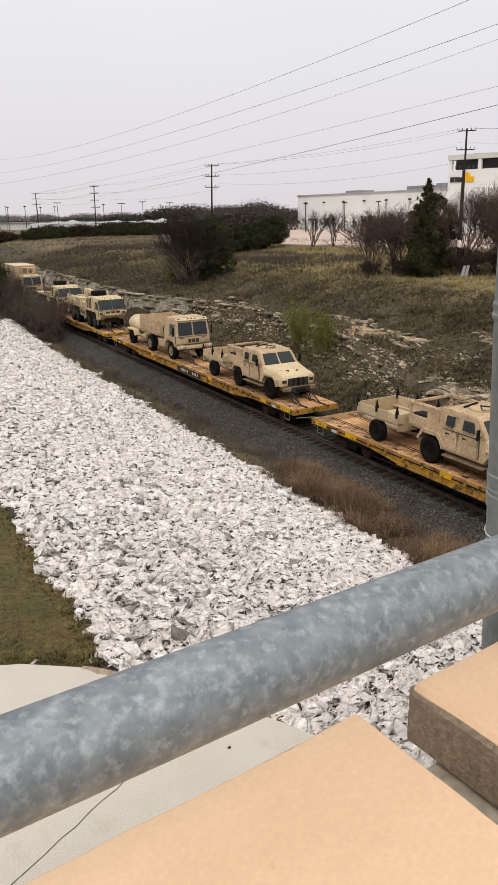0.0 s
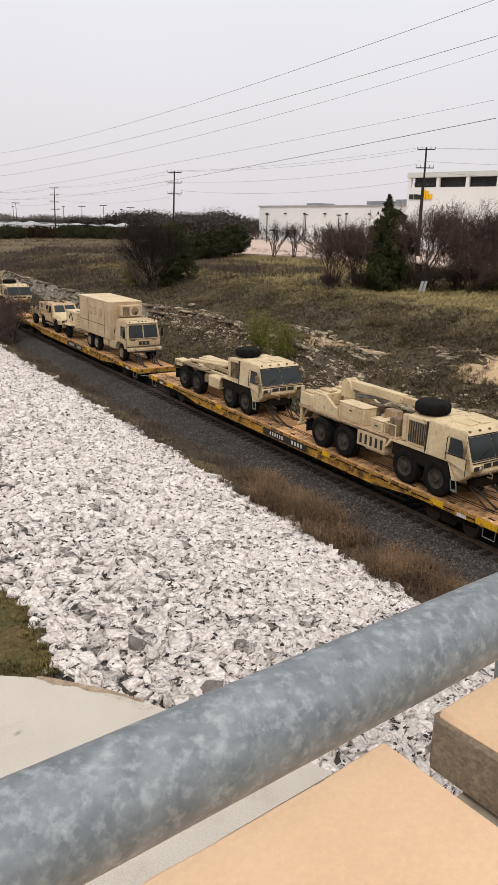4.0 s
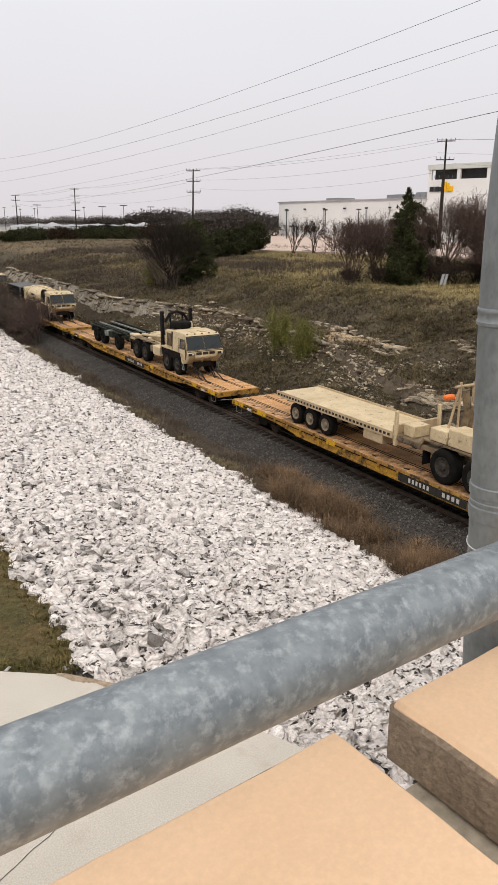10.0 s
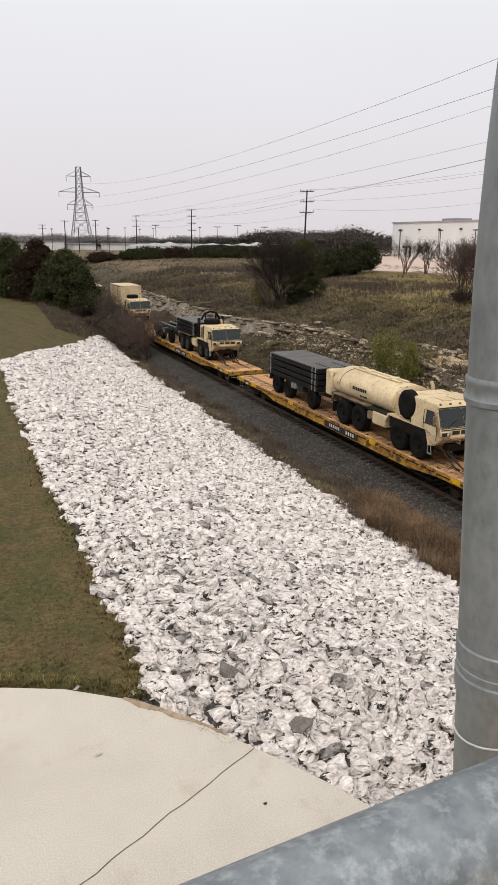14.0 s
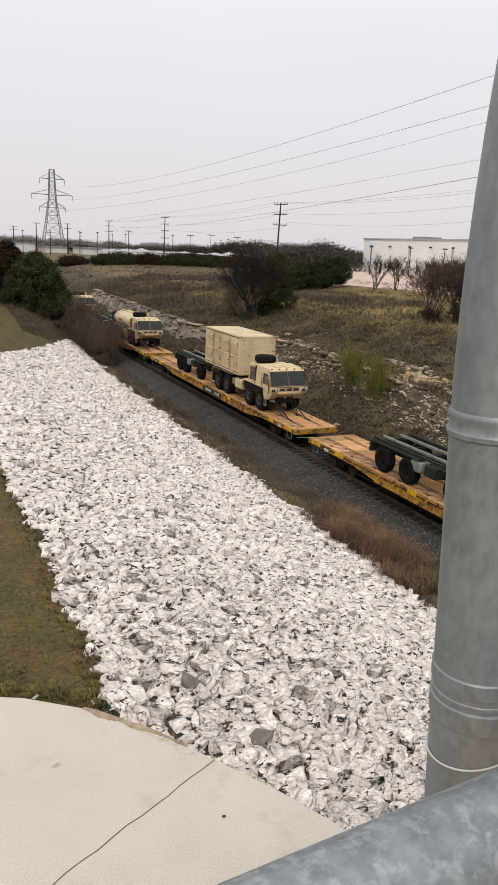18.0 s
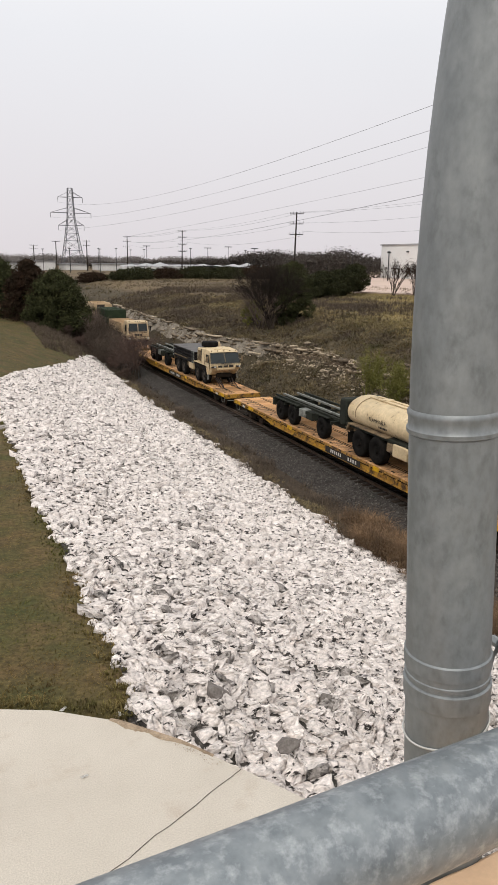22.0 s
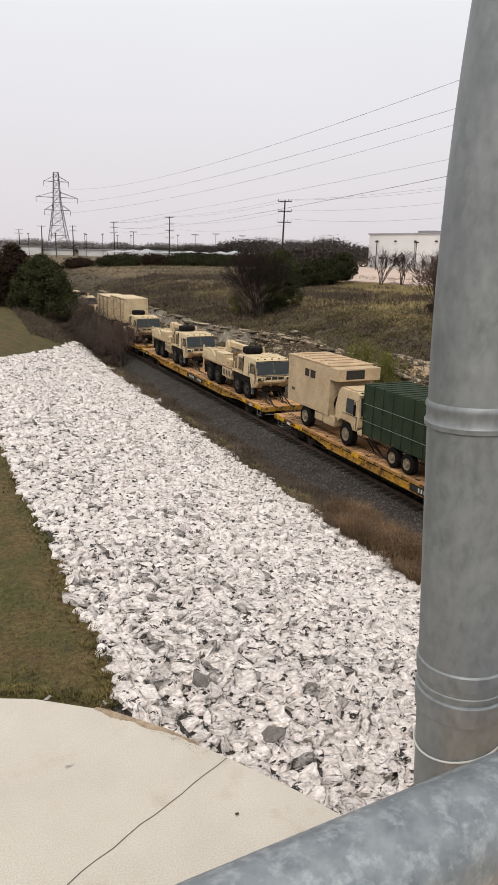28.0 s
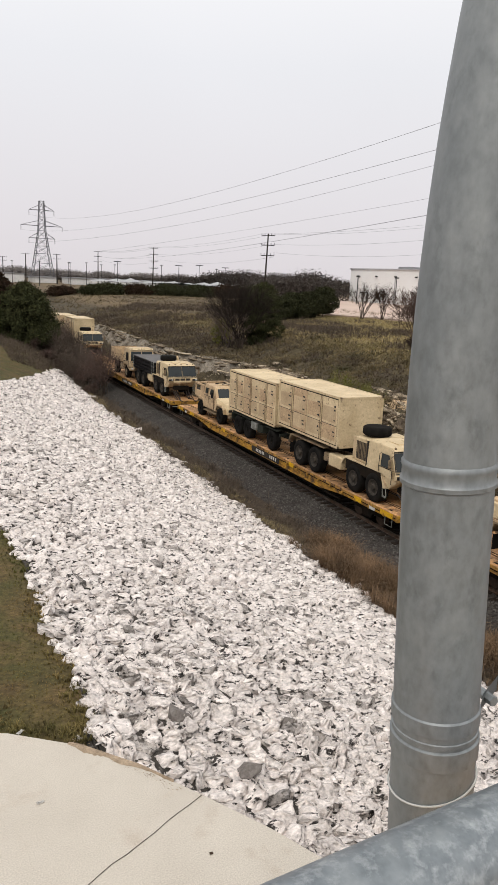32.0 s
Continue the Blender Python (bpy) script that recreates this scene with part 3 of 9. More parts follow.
# washed-out earth and grit along the slab's stony edge
rw = random.Random(12)
bm = B()
for i in range(130):
    v = rw.random() ** 0.8
    x, y = 1.78 + 1.0 * v + rw.gauss(0, 0.03), 8.42 - 1.45 * v - abs(rw.gauss(0, 0.05)) + 0.05
    s = rw.choice((0.003, 0.004, 0.005, 0.006))
    bmesh.ops.create_icosphere(bm, subdivisions=1, radius=s, matrix=Matrix.Translation((x, y, 4.354)) @ Matrix.Rotation(rw.uniform(0, 6), 4, "Z") @ Matrix.Diagonal((1.6, 1.0, 0.28, 1)))
rim = []
for k in range(41):
    v = k / 40
    x = 1.72 + 1.02 * v
    y = along(EDGE, x)
    w = 0.012 + 0.12 * max(0.0, math.sin(math.pi * min(1, v * 1.25))) * max(0.0, 0.45 + noise.noise((x * 4, 2.0, 0))) + 0.03 * abs(noise.noise((x * 19, 5.0, 0)))
    rim.append((bm.verts.new((x + 0.01, y + 0.015, 4.362)), bm.verts.new((x - w * 0.45, y - w * 0.5, 4.360)), bm.verts.new((x - w * 0.8, y - w, 4.3505))))
for p, q in zip(rim, rim[1:]):
    bm.faces.new((p[0], p[1], q[1], q[0]))
    bm.faces.new((p[1], p[2], q[2], q[1]))
grit = part("slab_edge_grit", bm, surface("washed_earth", (0.36, 0.28, 0.20), (0.22, 0.165, 0.115), 6, 40, 0.95, bump=0.3, island=0.4))
tagged(grit, "brown washed earth and grit on the slab's edge", "earth", kind="stuff")
scrap_white = surface("white_paper", (0.75, 0.73, 0.70), (0.62, 0.60, 0.57), 12, 60, 0.8, bump=0.1)


def paper_scrap(x, y, z, s, turn, label):
    """A crumpled flat scrap."""
    bm = B()
    r = random.Random(int(x * 100))
    grid = [[bm.verts.new(((a - 1.5) * s * 0.6, (b - 1) * s * 0.45, r.uniform(0.002, 0.25 * s))) for a in range(4)] for b in range(3)]
    for b in range(2):
        for a in range(3):
            bm.faces.new((grid[b][a], grid[b][a + 1], grid[b + 1][a + 1], grid[b + 1][a]))
    bmesh.ops.solidify(bm, geom=bm.faces[:], thickness=0.002)
    o = part("paper_scrap", bm, scrap_white, smooth=0)
    o.matrix_world = pose(x, y, z, 0, 0, turn)
    tagged(o, label, "litter", "scraps of litter")


paper_scrap(1.2, 8.92, 4.27, 0.06, 40, "crumpled white paper scrap in the grass")
paper_scrap(1.89, 8.52, 4.28, 0.06, 110, "crumpled white paper scrap beside the stones")
paper_scrap(1.22, 7.38, 4.353, 0.05, 15, "flat white paper scrap on the concrete slab")

# ---------------------------------------------------------------- rail cars
PITCH, FIRST = 29.04, 28.80
DECK_Z = 1.10
riders = []   # (thing, y at the start of the clip)


def rides(ob, y, z=DECK_Z, x=TRACK_X):
    ob.location = (x, y, z)
    riders.append((ob, x, y, z))
    return ob


def bars(bm, x, y0, z, n, w, h, gap, dy=1):
    """Unreadable lettering as plain upright bars on a side face."""
    for i in range(n):
        y = y0 + dy * i * (w + gap)
        box(bm, x - 0.006, x, y, y + w, z, z + h)


car_cache = {}
deck_edge = surface("grimy_deck_edge", (0.42, 0.24, 0.06), (0.30, 0.15, 0.05), 1.5, 9, 0.75, bump=0.15, third=(0.075, 0.045, 0.028), third_scale=2.6, third_at=0.51, third_soft=0.1, fleck=0.5)


def rail_car(k):
    car = thing("flatcar", "long yellow railway flatcar with a worn plank deck", "flatcar", "flatcars of the train")
    L, W = 27.3, 1.335
    src = car_cache
    if not src:
        r = random.Random(11)
        # deck boards across the car, between two pairs of dark lengthwise channels
        bm = B()
        box(bm, -W + 0.02, W - 0.02, 0.0, 0.9, -0.055, 0.0, 0.008)
        src["board"] = bm
    bm = B()
    box(bm, -W + 0.05, W - 0.05, 0.05, L - 0.05, -0.20, -0.062)
    part("underdeck", bm, car_steel, car)
    for name, x0, x1 in (("side_sill", -W + 0.07, -W + 0.13), ("side_sill", W - 0.13, W - 0.07)):
        bm = B()
        # deeper in the middle than at the ends
        prism(bm, [(0.0, -0.03), (L, -0.03), (L, -0.30), (L - 4.2, -0.32), (L - 6.0, -0.50), (6.0, -0.50), (4.2, -0.32), (0.0, -0.30)], x0, x1)
        sill = part(name, bm, car_yellow, car)
        bm = B()
        xe = -W if x0 < 0 else W - 0.07
        box(bm, xe, xe + 0.068, 0.0, L, -0.135, -0.012, 0.006)
        part("edge_strip", bm, deck_edge, sill, "grimy yellow-brown deck edge")
        bm = B()
        xe = -W + 0.02 if x0 < 0 else W - 0.065
        box(bm, xe, xe + 0.045, 6.05, L - 6.05, -0.52, -0.46)
        part("flange", bm, car_yellow, sill)
        if x0 < 0:
            bm = B()
            box(bm, x0 - 0.085, x0, -0.055, 0.055, -0.30, -0.137, 0.008)
            pk = part("stake_pocket", bm, car_yellow, sill)
            pk.location = (0, 0.9, 0)
            for i in range(1, 24):
                again("stake_pocket", pk, sill, (0, 0.9 + i * (L - 1.8) / 23, 0))
        for y0, y1 in ((0.25, 1.15), (2.6, 3.2), (L - 1.15, L - 0.25), (L - 3.4, L - 2.6), (9.0, 9.5), (18.2, 18.8)):
            bm = B()
            xa = -W - 0.006 if x0 < 0 else W
            box(bm, xa, xa + 0.006, y0, y1, -0.24, -0.02)
            part("yellow_panel", bm, bright_yellow, sill, "bright reflective yellow panel")
    for y0, y1 in ((-0.06, 0.06), (L - 0.06, L + 0.06)):
        bm = B()
        box(bm, -W, W, y0, y1, -0.30, -0.02, 0.01)
        part("end_sill", bm, car_yellow, car)
    # black lettering board on the near side
    bm = B()
    box(bm, -W - 0.022, -W - 0.016, 10.6, 14.1, -0.45, -0.14)
    plate = part("number_board", bm, dark_mark, car, "black board with white stencilled marks")
    for n, y0, w, gap in ((4, 10.95, 0.13, 0.10), (6, 12.45, 0.10, 0.095)):
        for i in range(n):
            bm = B()
            bars(bm, -W - 0.024, y0 + i * (w + gap), -0.37, 1, w, 0.17, gap)
            part("stencil_bar", bm, white_mark, plate)
    # small white placard and a step at each near corner
    for y in (1.55, L - 2.0):
        bm = B()
        box(bm, -W - 0.012, -W, y, y + 0.42, -0.27, -0.14)
        part("placard", bm, white_mark, car, "small white placard")
    for y in (0.35, L - 0.85):
        for s in (-1, 1):
            bm = B()
            tube(bm, [(s * (W - 0.06), y, -0.28), (s * (W - 0.06), y, -0.62), (s * (W - 0.06), y + 0.5, -0.62), (s * (W - 0.06), y + 0.5, -0.28)], 0.018, 6)
            part("step", bm, pale_rail, car)
    # deck boards
    bm = src["board"].copy()
    n, pitch = 29, (L - 0.1) / 29
    bmesh.ops.scale(bm, vec=(1, (pitch - 0.012) / 0.9, 1), verts=bm.verts)
    b0 = part("board", bm, deck_wood, car)
    b0.location = (0, 0.05, 0)
    for i in range(1, n):
        again("board", b0, car, (0, 0.05 + i * pitch, 0.0))
    # lengthwise channels for the tie-down chains
    for x in (-0.62, -0.47, 0.47, 0.62):
        bm = B()
        box(bm, x - 0.022, x + 0.022, 0.3, L - 0.3, -0.02, 0.012)
        part("tie_channel", bm, car_steel, car)
    bm = B()
    box(bm, -0.05, 0.05, -0.13, 0.13, -0.01, 0.006)
    slot = part("deck_slot", bm, car_steel, car)
    slot.location = (-1.1, 0.7, 0)
    for i in range(26):
        again("deck_slot", slot, car, (1.05 if i % 2 else -1.1, 0.7 + (i // 2 + 0.9) * (L - 1.4) / 13.5, 0))
    # centre sill, cross bearers, pipe
    bm = B()
    box(bm, -0.35, 0.35, 0.3, L - 0.3, -0.66, -0.19, 0.02)
    part("centre_sill", bm, car_steel, car)
    bm = B()
    tube(bm, [(-W + 0.12, 4.5, -0.62), (-W + 0.12, L - 4.5, -0.62)], 0.03, 6)
    part("brake_pipe", bm, car_steel, car)
    # bogies
    for yc in (2.6, L - 2.6):
        bm = B()
        for s in (-1, 1):
            prism(bm, [(yc - 1.15, -0.62), (yc - 0.45, -0.62), (yc - 0.3, -0.86), (yc + 0.3, -0.86), (yc + 0.45, -0.62), (yc + 1.15, -0.62), (yc + 1.1, -0.44), (yc + 0.35, -0.34), (yc - 0.35, -0.34), (yc - 1.1, -0.44)], s * 0.92 - 0.07, s * 0.92 + 0.07)
        box(bm, -0.95, 0.95, yc - 0.18, yc + 0.18, -0.64, -0.42)
        bogie = part("bogie", bm, car_steel, car)
        for dy in (-0.87, 0.87):
            bm = B()
            lathe(bm, [(-0.84, 0.10), (-0.84, 0.36), (-0.80, 0.385), (-0.72, 0.40), (-0.69, 0.42), (-0.68, 0.30), (-0.68, 0.08), (0.68, 0.08), (0.68, 0.30), (0.69, 0.42), (0.72, 0.40), (0.80, 0.385), (0.84, 0.36), (0.84, 0.10)], 24, "x")
            w = part("wheelset", bm, wheel_steel, bogie)
            w.location = (0, yc + dy, -0.70)
    # couplers
    for y, s in ((-0.02, -1), (L + 0.02, 1)):
        bm = B()
        box(bm, -0.09, 0.09, min(y, y + s * 0.62), max(y, y + s * 0.62), -0.42, -0.24, 0.02)
        box(bm, -0.16, 0.12, min(y + s * 0.60, y + s * 0.86), max(y + s * 0.60, y + s * 0.86), -0.46, -0.20, 0.04)
        part("coupler", bm, car_steel, car)
        bm = B()
        tube(bm, [(-W + 0.15, y + s * 0.10, -0.42), (-0.5, y + s * 0.14, -0.46), (-0.25, y + s * 0.3, -0.44)], 0.022, 6)
        part("uncoupling_lever", bm, pale_rail, car)
    rides(car, FIRST + PITCH * k)
    return car


for k in range(-1, 16):
    rail_car(k)

# ---------------------------------------------------------------- vehicles on the cars; each faces the head of the train (towards -y)
wheel_parts = {}


def wheel(root, x, y, r, w, hub, z=None):
    """A tyre with lugs and a dished rim."""
    key = (r, w, hub.name, x > 0)
    z = r if z is None else z
    if key not in wheel_parts:
        s = 1 if x > 0 else -1
        bm = B()
        prof = [(-w * 0.22, r * 0.50), (-w / 2 + 0.015, r * 0.55), (-w / 2, r * 0.62), (-w / 2, r * 0.86), (-w / 2 + 0.04, r * 0.97), (-w / 2 + 0.08, r), (w / 2 - 0.08, r), (w / 2 - 0.04, r * 0.97), (w / 2, r * 0.86), (w / 2, r * 0.62), (w / 2 - 0.015, r * 0.55), (w * 0.22, r * 0.50)]
        lathe(bm, prof, 36, "x")
        for v in bm.verts:
            d = math.hypot(v.co.y, v.co.z)
            if d > r * 0.985 and round(math.atan2(v.co.z, v.co.y) / (2 * math.pi / 36)) % 2:
                v.co.y *= 0.965
                v.co.z *= 0.965
        tyre = part("wheel", bm, rubber, root, "dusty black tyre", smooth=50)
        bm = B()
        lathe(bm, [(s * w * 0.30, r * 0.50), (s * (w / 2 + 0.005), r * 0.56), (s * (w / 2 - 0.005), r * 0.50), (s * (w * 0.36), r * 0.40), (s * (w * 0.36), r * 0.22), (s * (w / 2 + 0.02), r * 0.18), (s * (w / 2 + 0.02), r * 0.02)], 20, "x")
        rim = part("rim", bm, hub, tyre)
        wheel_parts[key] = (tyre, rim)
        tyre.location = (x, y, z)
        return tyre
    tyre, rim = wheel_parts[key]
    t = again("wheel", tyre, root, (x, y, z), (random.Random(x * 7 + y * 3).uniform(-40, 40), 0, 0))
    t["label"] = "dusty black tyre"
    again("rim", rim, t)
    return t


def chains(root, y, spread=0.35, reach=1.5, x=0.55):
    """Tie-down chains from a bumper to the deck channels."""
    for s in (-1, 1):
        bm = B()
        tube(bm, [(s * x, y + 0.15, 0.62), (s * (x + 0.02), y - reach * 0.5, 0.28), (s * x, y - reach, 0.03)], 0.036, 5)
        tube(bm, [(s * x * 0.75, y + 0.15, 0.62), (s * x * 0.6, y - reach * 0.55, 0.03)], 0.034, 5)
        tube(bm, [(s * x * 1.2, y + 0.15, 0.60), (s * x * 0.95, y - reach * 0.35, 0.04), (s * x * 1.05, y - reach * 0.62, 0.05)], 0.034, 5)
        box(bm, s * x - 0.06, s * x + 0.06, y - reach - 0.5, y - reach, 0.0, 0.05, 0.015)
        part("tie_down_chain", bm, chain, root, "dark chain hooked to the deck")


def mark(root, x, y, z, n, w=0.06, h=0.12, gap=0.03, m=None, name="stencil_bar"):
    for i in range(n):
        bm = B()
        box(bm, x - 0.004, x, y + i * (w + gap), y + i * (w + gap) + w, z, z + h)
        part(name, bm, m or dark_mark, root)


# a thin dark strip laid over a gap, its shade given by colour
def seam(cab, x0, x1, y0, y1, z0, z1, name="seam"):
    bm = B()
    box(bm, x0, x1, y0, y1, z0, z1)
    return part(name, bm, dark_mark, cab, "dark strip for a shaded seam" if name == "seam" else "dark strip for a shaded recess")


def hemtt(k, at, label, gap=(0, 1.55, 5.25, 6.8), paint=tan_pale, spare="flat", hub=dusty_hub, tail=8.3):
    """A heavy eight-wheeled truck: cab, engine box, spare wheel, frame; at: metres from the car's front to the first axle."""
    root = thing("heavy_truck", label, "military truck", "heavy eight-wheeled trucks on the train")
    bm = B()
    for s in (-1, 1):
        box(bm, s * 0.48 - 0.06, s * 0.48 + 0.06, -0.95, tail, 0.78, 1.05)
    for y in (0.0, 1.55, 3.2, 5.25, 6.8, tail - 0.15):
        box(bm, -0.5, 0.5, y - 0.08, y + 0.08, 0.72, 0.98)
    part("frame", bm, tan_dark, root)
    for y in gap:
        bm = B()
        tube(bm, [(-0.9, y, 0.66), (0.9, y, 0.66)], 0.11, 8)
        part("axle", bm, tan_dark, root)
    for y in gap:
        for s in (-1, 1):
            wheel(root, s * 1.0, y, 0.66, 0.44, hub)
    # cab: raked screen, chin sloping back under it
    out = [(-0.90, 0.80), (-1.40, 1.18), (-1.52, 1.34), (-1.52, 1.66), (-1.12, 2.48), (-0.96, 2.60), (0.62, 2.66), (0.62, 1.48), (-0.50, 1.48), (-0.70, 0.80)]
    bm = B()
    prism(bm, out, -1.22, 1.22, 0.03)
    for v in bm.verts:
        if v.co.z > 2.3:
            v.co.x *= 0.95 if v.co.y > -0.5 else 0.91
        elif v.co.z < 1.25 and v.co.y < -0.8:
            v.co.x *= 0.84
    cab = part("cab", bm, paint, root)
    for s, n in ((-1, "windscreen"), (1, "windscreen")):
        bm = B()
        a, b = (0.03, 1.15) if s > 0 else (-1.15, -0.03)
        plank(bm, [(a, -1.491, 1.72), (b, -1.491, 1.72), (b * 0.93 if s > 0 else b, -1.144, 2.43), (a if s > 0 else a * 0.93, -1.144, 2.43)], 0.02)
        for v in bm.verts:
            v.co.y -= 0.010
        part(n, bm, screen, cab, "dark glass windscreen half")
    bm = B()
    tube(bm, [(-1.18, -1.505, 1.69), (1.18, -1.505, 1.69)], 0.02, 6)
    tube(bm, [(-1.09, -1.135, 2.455), (1.09, -1.135, 2.455)], 0.02, 6)
    tube(bm, [(0, -1.505, 1.70), (0, -1.14, 2.45)], 0.018, 6)
    for s in (-1, 1):
        tube(bm, [(s * 1.185, -1.505, 1.69), (s * 1.09, -1.135, 2.455)], 0.022, 6)
    part("screen_frame", bm, dark_mark, cab, "dark rubber seal round the windscreen")
    for s in (-1, 1):
        bm = B()
        tube(bm, [(s * 0.55 - 0.3, -1.50, 1.74), (s * 0.55 + 0.22, -1.40, 1.98)], 0.012, 5)
        part("wiper", bm, black_steel, cab)
    for s in (-1, 1):
        x = s * 1.222
        bm = B()
        plank(bm, [(x * 0.993, -1.20, 1.76), (x * 0.993, -0.46, 1.76), (x * 0.955, -0.46, 2.30), (x * 0.955, -0.96, 2.30)][::-s], 0.02)
        for v in bm.verts:
            v.co.x += s * 0.006
        part("side_window", bm, screen, cab, "dark side window")
        bm = B()
        plank(bm, [(x, -1.26, 1.30), (x, -0.34, 1.50), (x, -0.34, 1.70), (x, -1.26, 1.70)][::-s], 0.012)
        for v in bm.verts:
            v.co.x += s * 0.010
        d = part("door", bm, paint, cab)
        bm = B()
        box(bm, x - 0.02, x + 0.02, -0.50, -0.40, 1.62, 1.66, 0.006)
        part("handle", bm, dark_mark, d)
        bm = B()
        tube(bm, [(s * 1.12, -1.16, 2.32), (s * 1.38, -1.34, 2.26), (s * 1.40, -1.34, 1.80), (s * 1.20, -1.40, 1.72)], 0.012, 5)
        box(bm, s * 1.40 - 0.10, s * 1.40 + 0.06, -1.37, -1.33, 1.86, 2.22, 0.015)
        part("mirror", bm, tan_dark, cab)
        # lamps on brackets under the screen
        bm = B()
        box(bm, s * 0.98 - 0.22, s * 0.98 + 0.22, -1.60, -1.46, 1.36, 1.56, 0.02)
        lb = part("lamp_box", bm, paint, cab)
        for dx in (-0.1, 0.1):
            bm = B()
            lathe(bm, [(0, 0.075), (0.012, 0.06), (0.02, 0.0005)], 14, "y")
            o = part("headlamp", bm, dark_mark if dx < 0 else lamp_glass, lb)
            o.location = (s * 0.98 + dx, -1.598, 1.46)
            o.rotation_euler = (0, 0, math.pi)
    bm = B()
    prism(bm, [(-1.53, 1.22), (-1.56, 1.26), (-1.56, 1.34), (-1.46, 1.34), (-1.30, 1.10)], -0.72, 0.72, 0.01)
    part("bumper", bm, paint, root)
    bm = B()
    box(bm, -0.60, 0.60, -1.32, -0.9, 0.62, 0.92, 0.03)
    for s in (-1, 1):
        tube(bm, [(s * 0.45, -1.30, 0.7), (s * 0.45, -1.48, 0.66), (s * 0.45, -1.40, 0.56)], 0.035, 6)
    part("winch", bm, car_steel, root, "grimy dark winch")
    for s in (-1, 1):
        bm = B()
        tube(bm, [(s * 1.16, -0.85, 0.85), (s * 1.18, -0.95, 0.50), (s * 1.18, -0.70, 0.45), (s * 1.16, -0.62, 0.85)], 0.02, 6)
        box(bm, s * 1.18 - 0.03, s * 1.18 + 0.03, -0.95, -0.70, 0.44, 0.50)
        part("step", bm, pale_rail, root)
    # mudguards over the front pair
    for s in (-1, 1):
        bm = B()
        pts = [(-0.52, 1.43), (2.35, 1.43), (2.62, 1.12), (2.70, 1.12), (2.45, 1.50), (-0.52, 1.50)]
        prism(bm, pts, min(s * 0.78, s * 1.22), max(s * 0.78, s * 1.22))
        part("mudguard", bm, paint, root)
    # engine box with side grille behind the cab
    bm = B()
    box(bm, -1.12, 1.12, 0.66, 1.72, 1.50, 2.60, 0.04)
    eng = part("engine_box", bm, paint, root)
    for s in (-1, 1):
        bm = B()
        box(bm, min(s * 1.11, s * 1.13), max(s * 1.11, s * 1.13), 0.78, 1.60, 1.62, 2.42)
        g = part("grille", bm, dark_mark, eng, "dark louvred grille")
        for i in range(7):
            bm = B()
            box(bm, min(s * 1.125, s * 1.15), max(s * 1.125, s * 1.15), 0.80 + i * 0.115, 0.84 + i * 0.115, 1.62, 2.42)
            part("louvre", bm, tan_dark, g)
    bm = B()
    tube(bm, [(0.75, 1.9, 1.5), (0.75, 1.9, 2.75), (0.75, 2.05, 2.9)], 0.09, 10)
    tube(bm, [(-0.88, 1.95, 1.55), (-0.88, 1.95, 2.5)], 0.17, 12)
    part("exhaust", bm, tan_dark if paint is not tan_pale else tan, root)
    bm = B()
    for x in (-0.5, 0.15):
        box(bm, x, x + 0.42, -0.62, 0.1, 2.62, 2.675, 0.01)
    tube(bm, [(-1.10, 0.60, 2.675), (1.10, 0.60, 2.675)], 0.012, 5)
    part("roof_hatch", bm, paint, cab)
    # roof skin in the palest tan: light from above put into its colour
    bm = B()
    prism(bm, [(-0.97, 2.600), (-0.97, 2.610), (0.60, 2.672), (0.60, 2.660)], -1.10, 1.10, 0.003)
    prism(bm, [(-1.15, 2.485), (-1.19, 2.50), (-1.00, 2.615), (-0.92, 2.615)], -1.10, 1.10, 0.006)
    part("roof_skin", bm, tan_pale, cab, "pale roof skin with a brow, top light put into its tone")
    # dark strips that paint the shade of seams and recesses; lamp row
    seam(cab, -1.17, 1.17, -1.530, -1.50, 1.60, 1.635)
    for s in (-1, 1):
        seam(cab, s * 0.98 - 0.2, s * 0.98 + 0.2, -1.607, -1.59, 1.385, 1.535, "lamp_recess")
        seam(cab, s * 1.222 - 0.012, s * 1.222 + 0.012, -0.345, -0.325, 1.50, 1.74)
        seam(cab, s * 1.222 - 0.012, s * 1.222 + 0.012, -1.275, -1.255, 1.12, 1.74)
        seam(cab, s * 1.222 - 0.012, s * 1.222 + 0.012, -1.26, -0.34, 1.715, 1.735)
        seam(cab, s * 1.18 - 0.045, s * 1.18 + 0.045, 0.615, 0.665, 1.45, 2.58)
    bm = B()
    plank(bm, [(-0.66, -1.475, 1.245), (0.66, -1.475, 1.245), (0.56, -1.085, 0.985), (-0.56, -1.085, 0.985)], 0.03)
    for v in bm.verts:
        v.co.y -= 0.03
        v.co.z -= 0.03
    part("chin_panel", bm, tan_worn, cab, "worn folding chin panel")
    # added dark box: stands in for the shade under cab and engine
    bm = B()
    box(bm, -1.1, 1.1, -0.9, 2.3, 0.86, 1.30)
    part("shadow_guard", bm, car_steel, root, "dark box standing in for the shade under the cab")
    if spare:
        bm = B()
        lathe(bm, [(-0.2, 0.34), (-0.2, 0.57), (-0.13, 0.65), (0.13, 0.65), (0.2, 0.57), (0.2, 0.34)], 32, "z" if spare == "flat" else "x")
        bm2 = part("spare_wheel", bm, rubber, root, "spare tyre lying on the engine deck" if spare == "flat" else "spare tyre standing behind the cab", smooth=50)
        bm2.location = (-0.25, 1.35, 2.86) if spare == "flat" else (-1.06, 1.02, 2.20)
        bm = B()
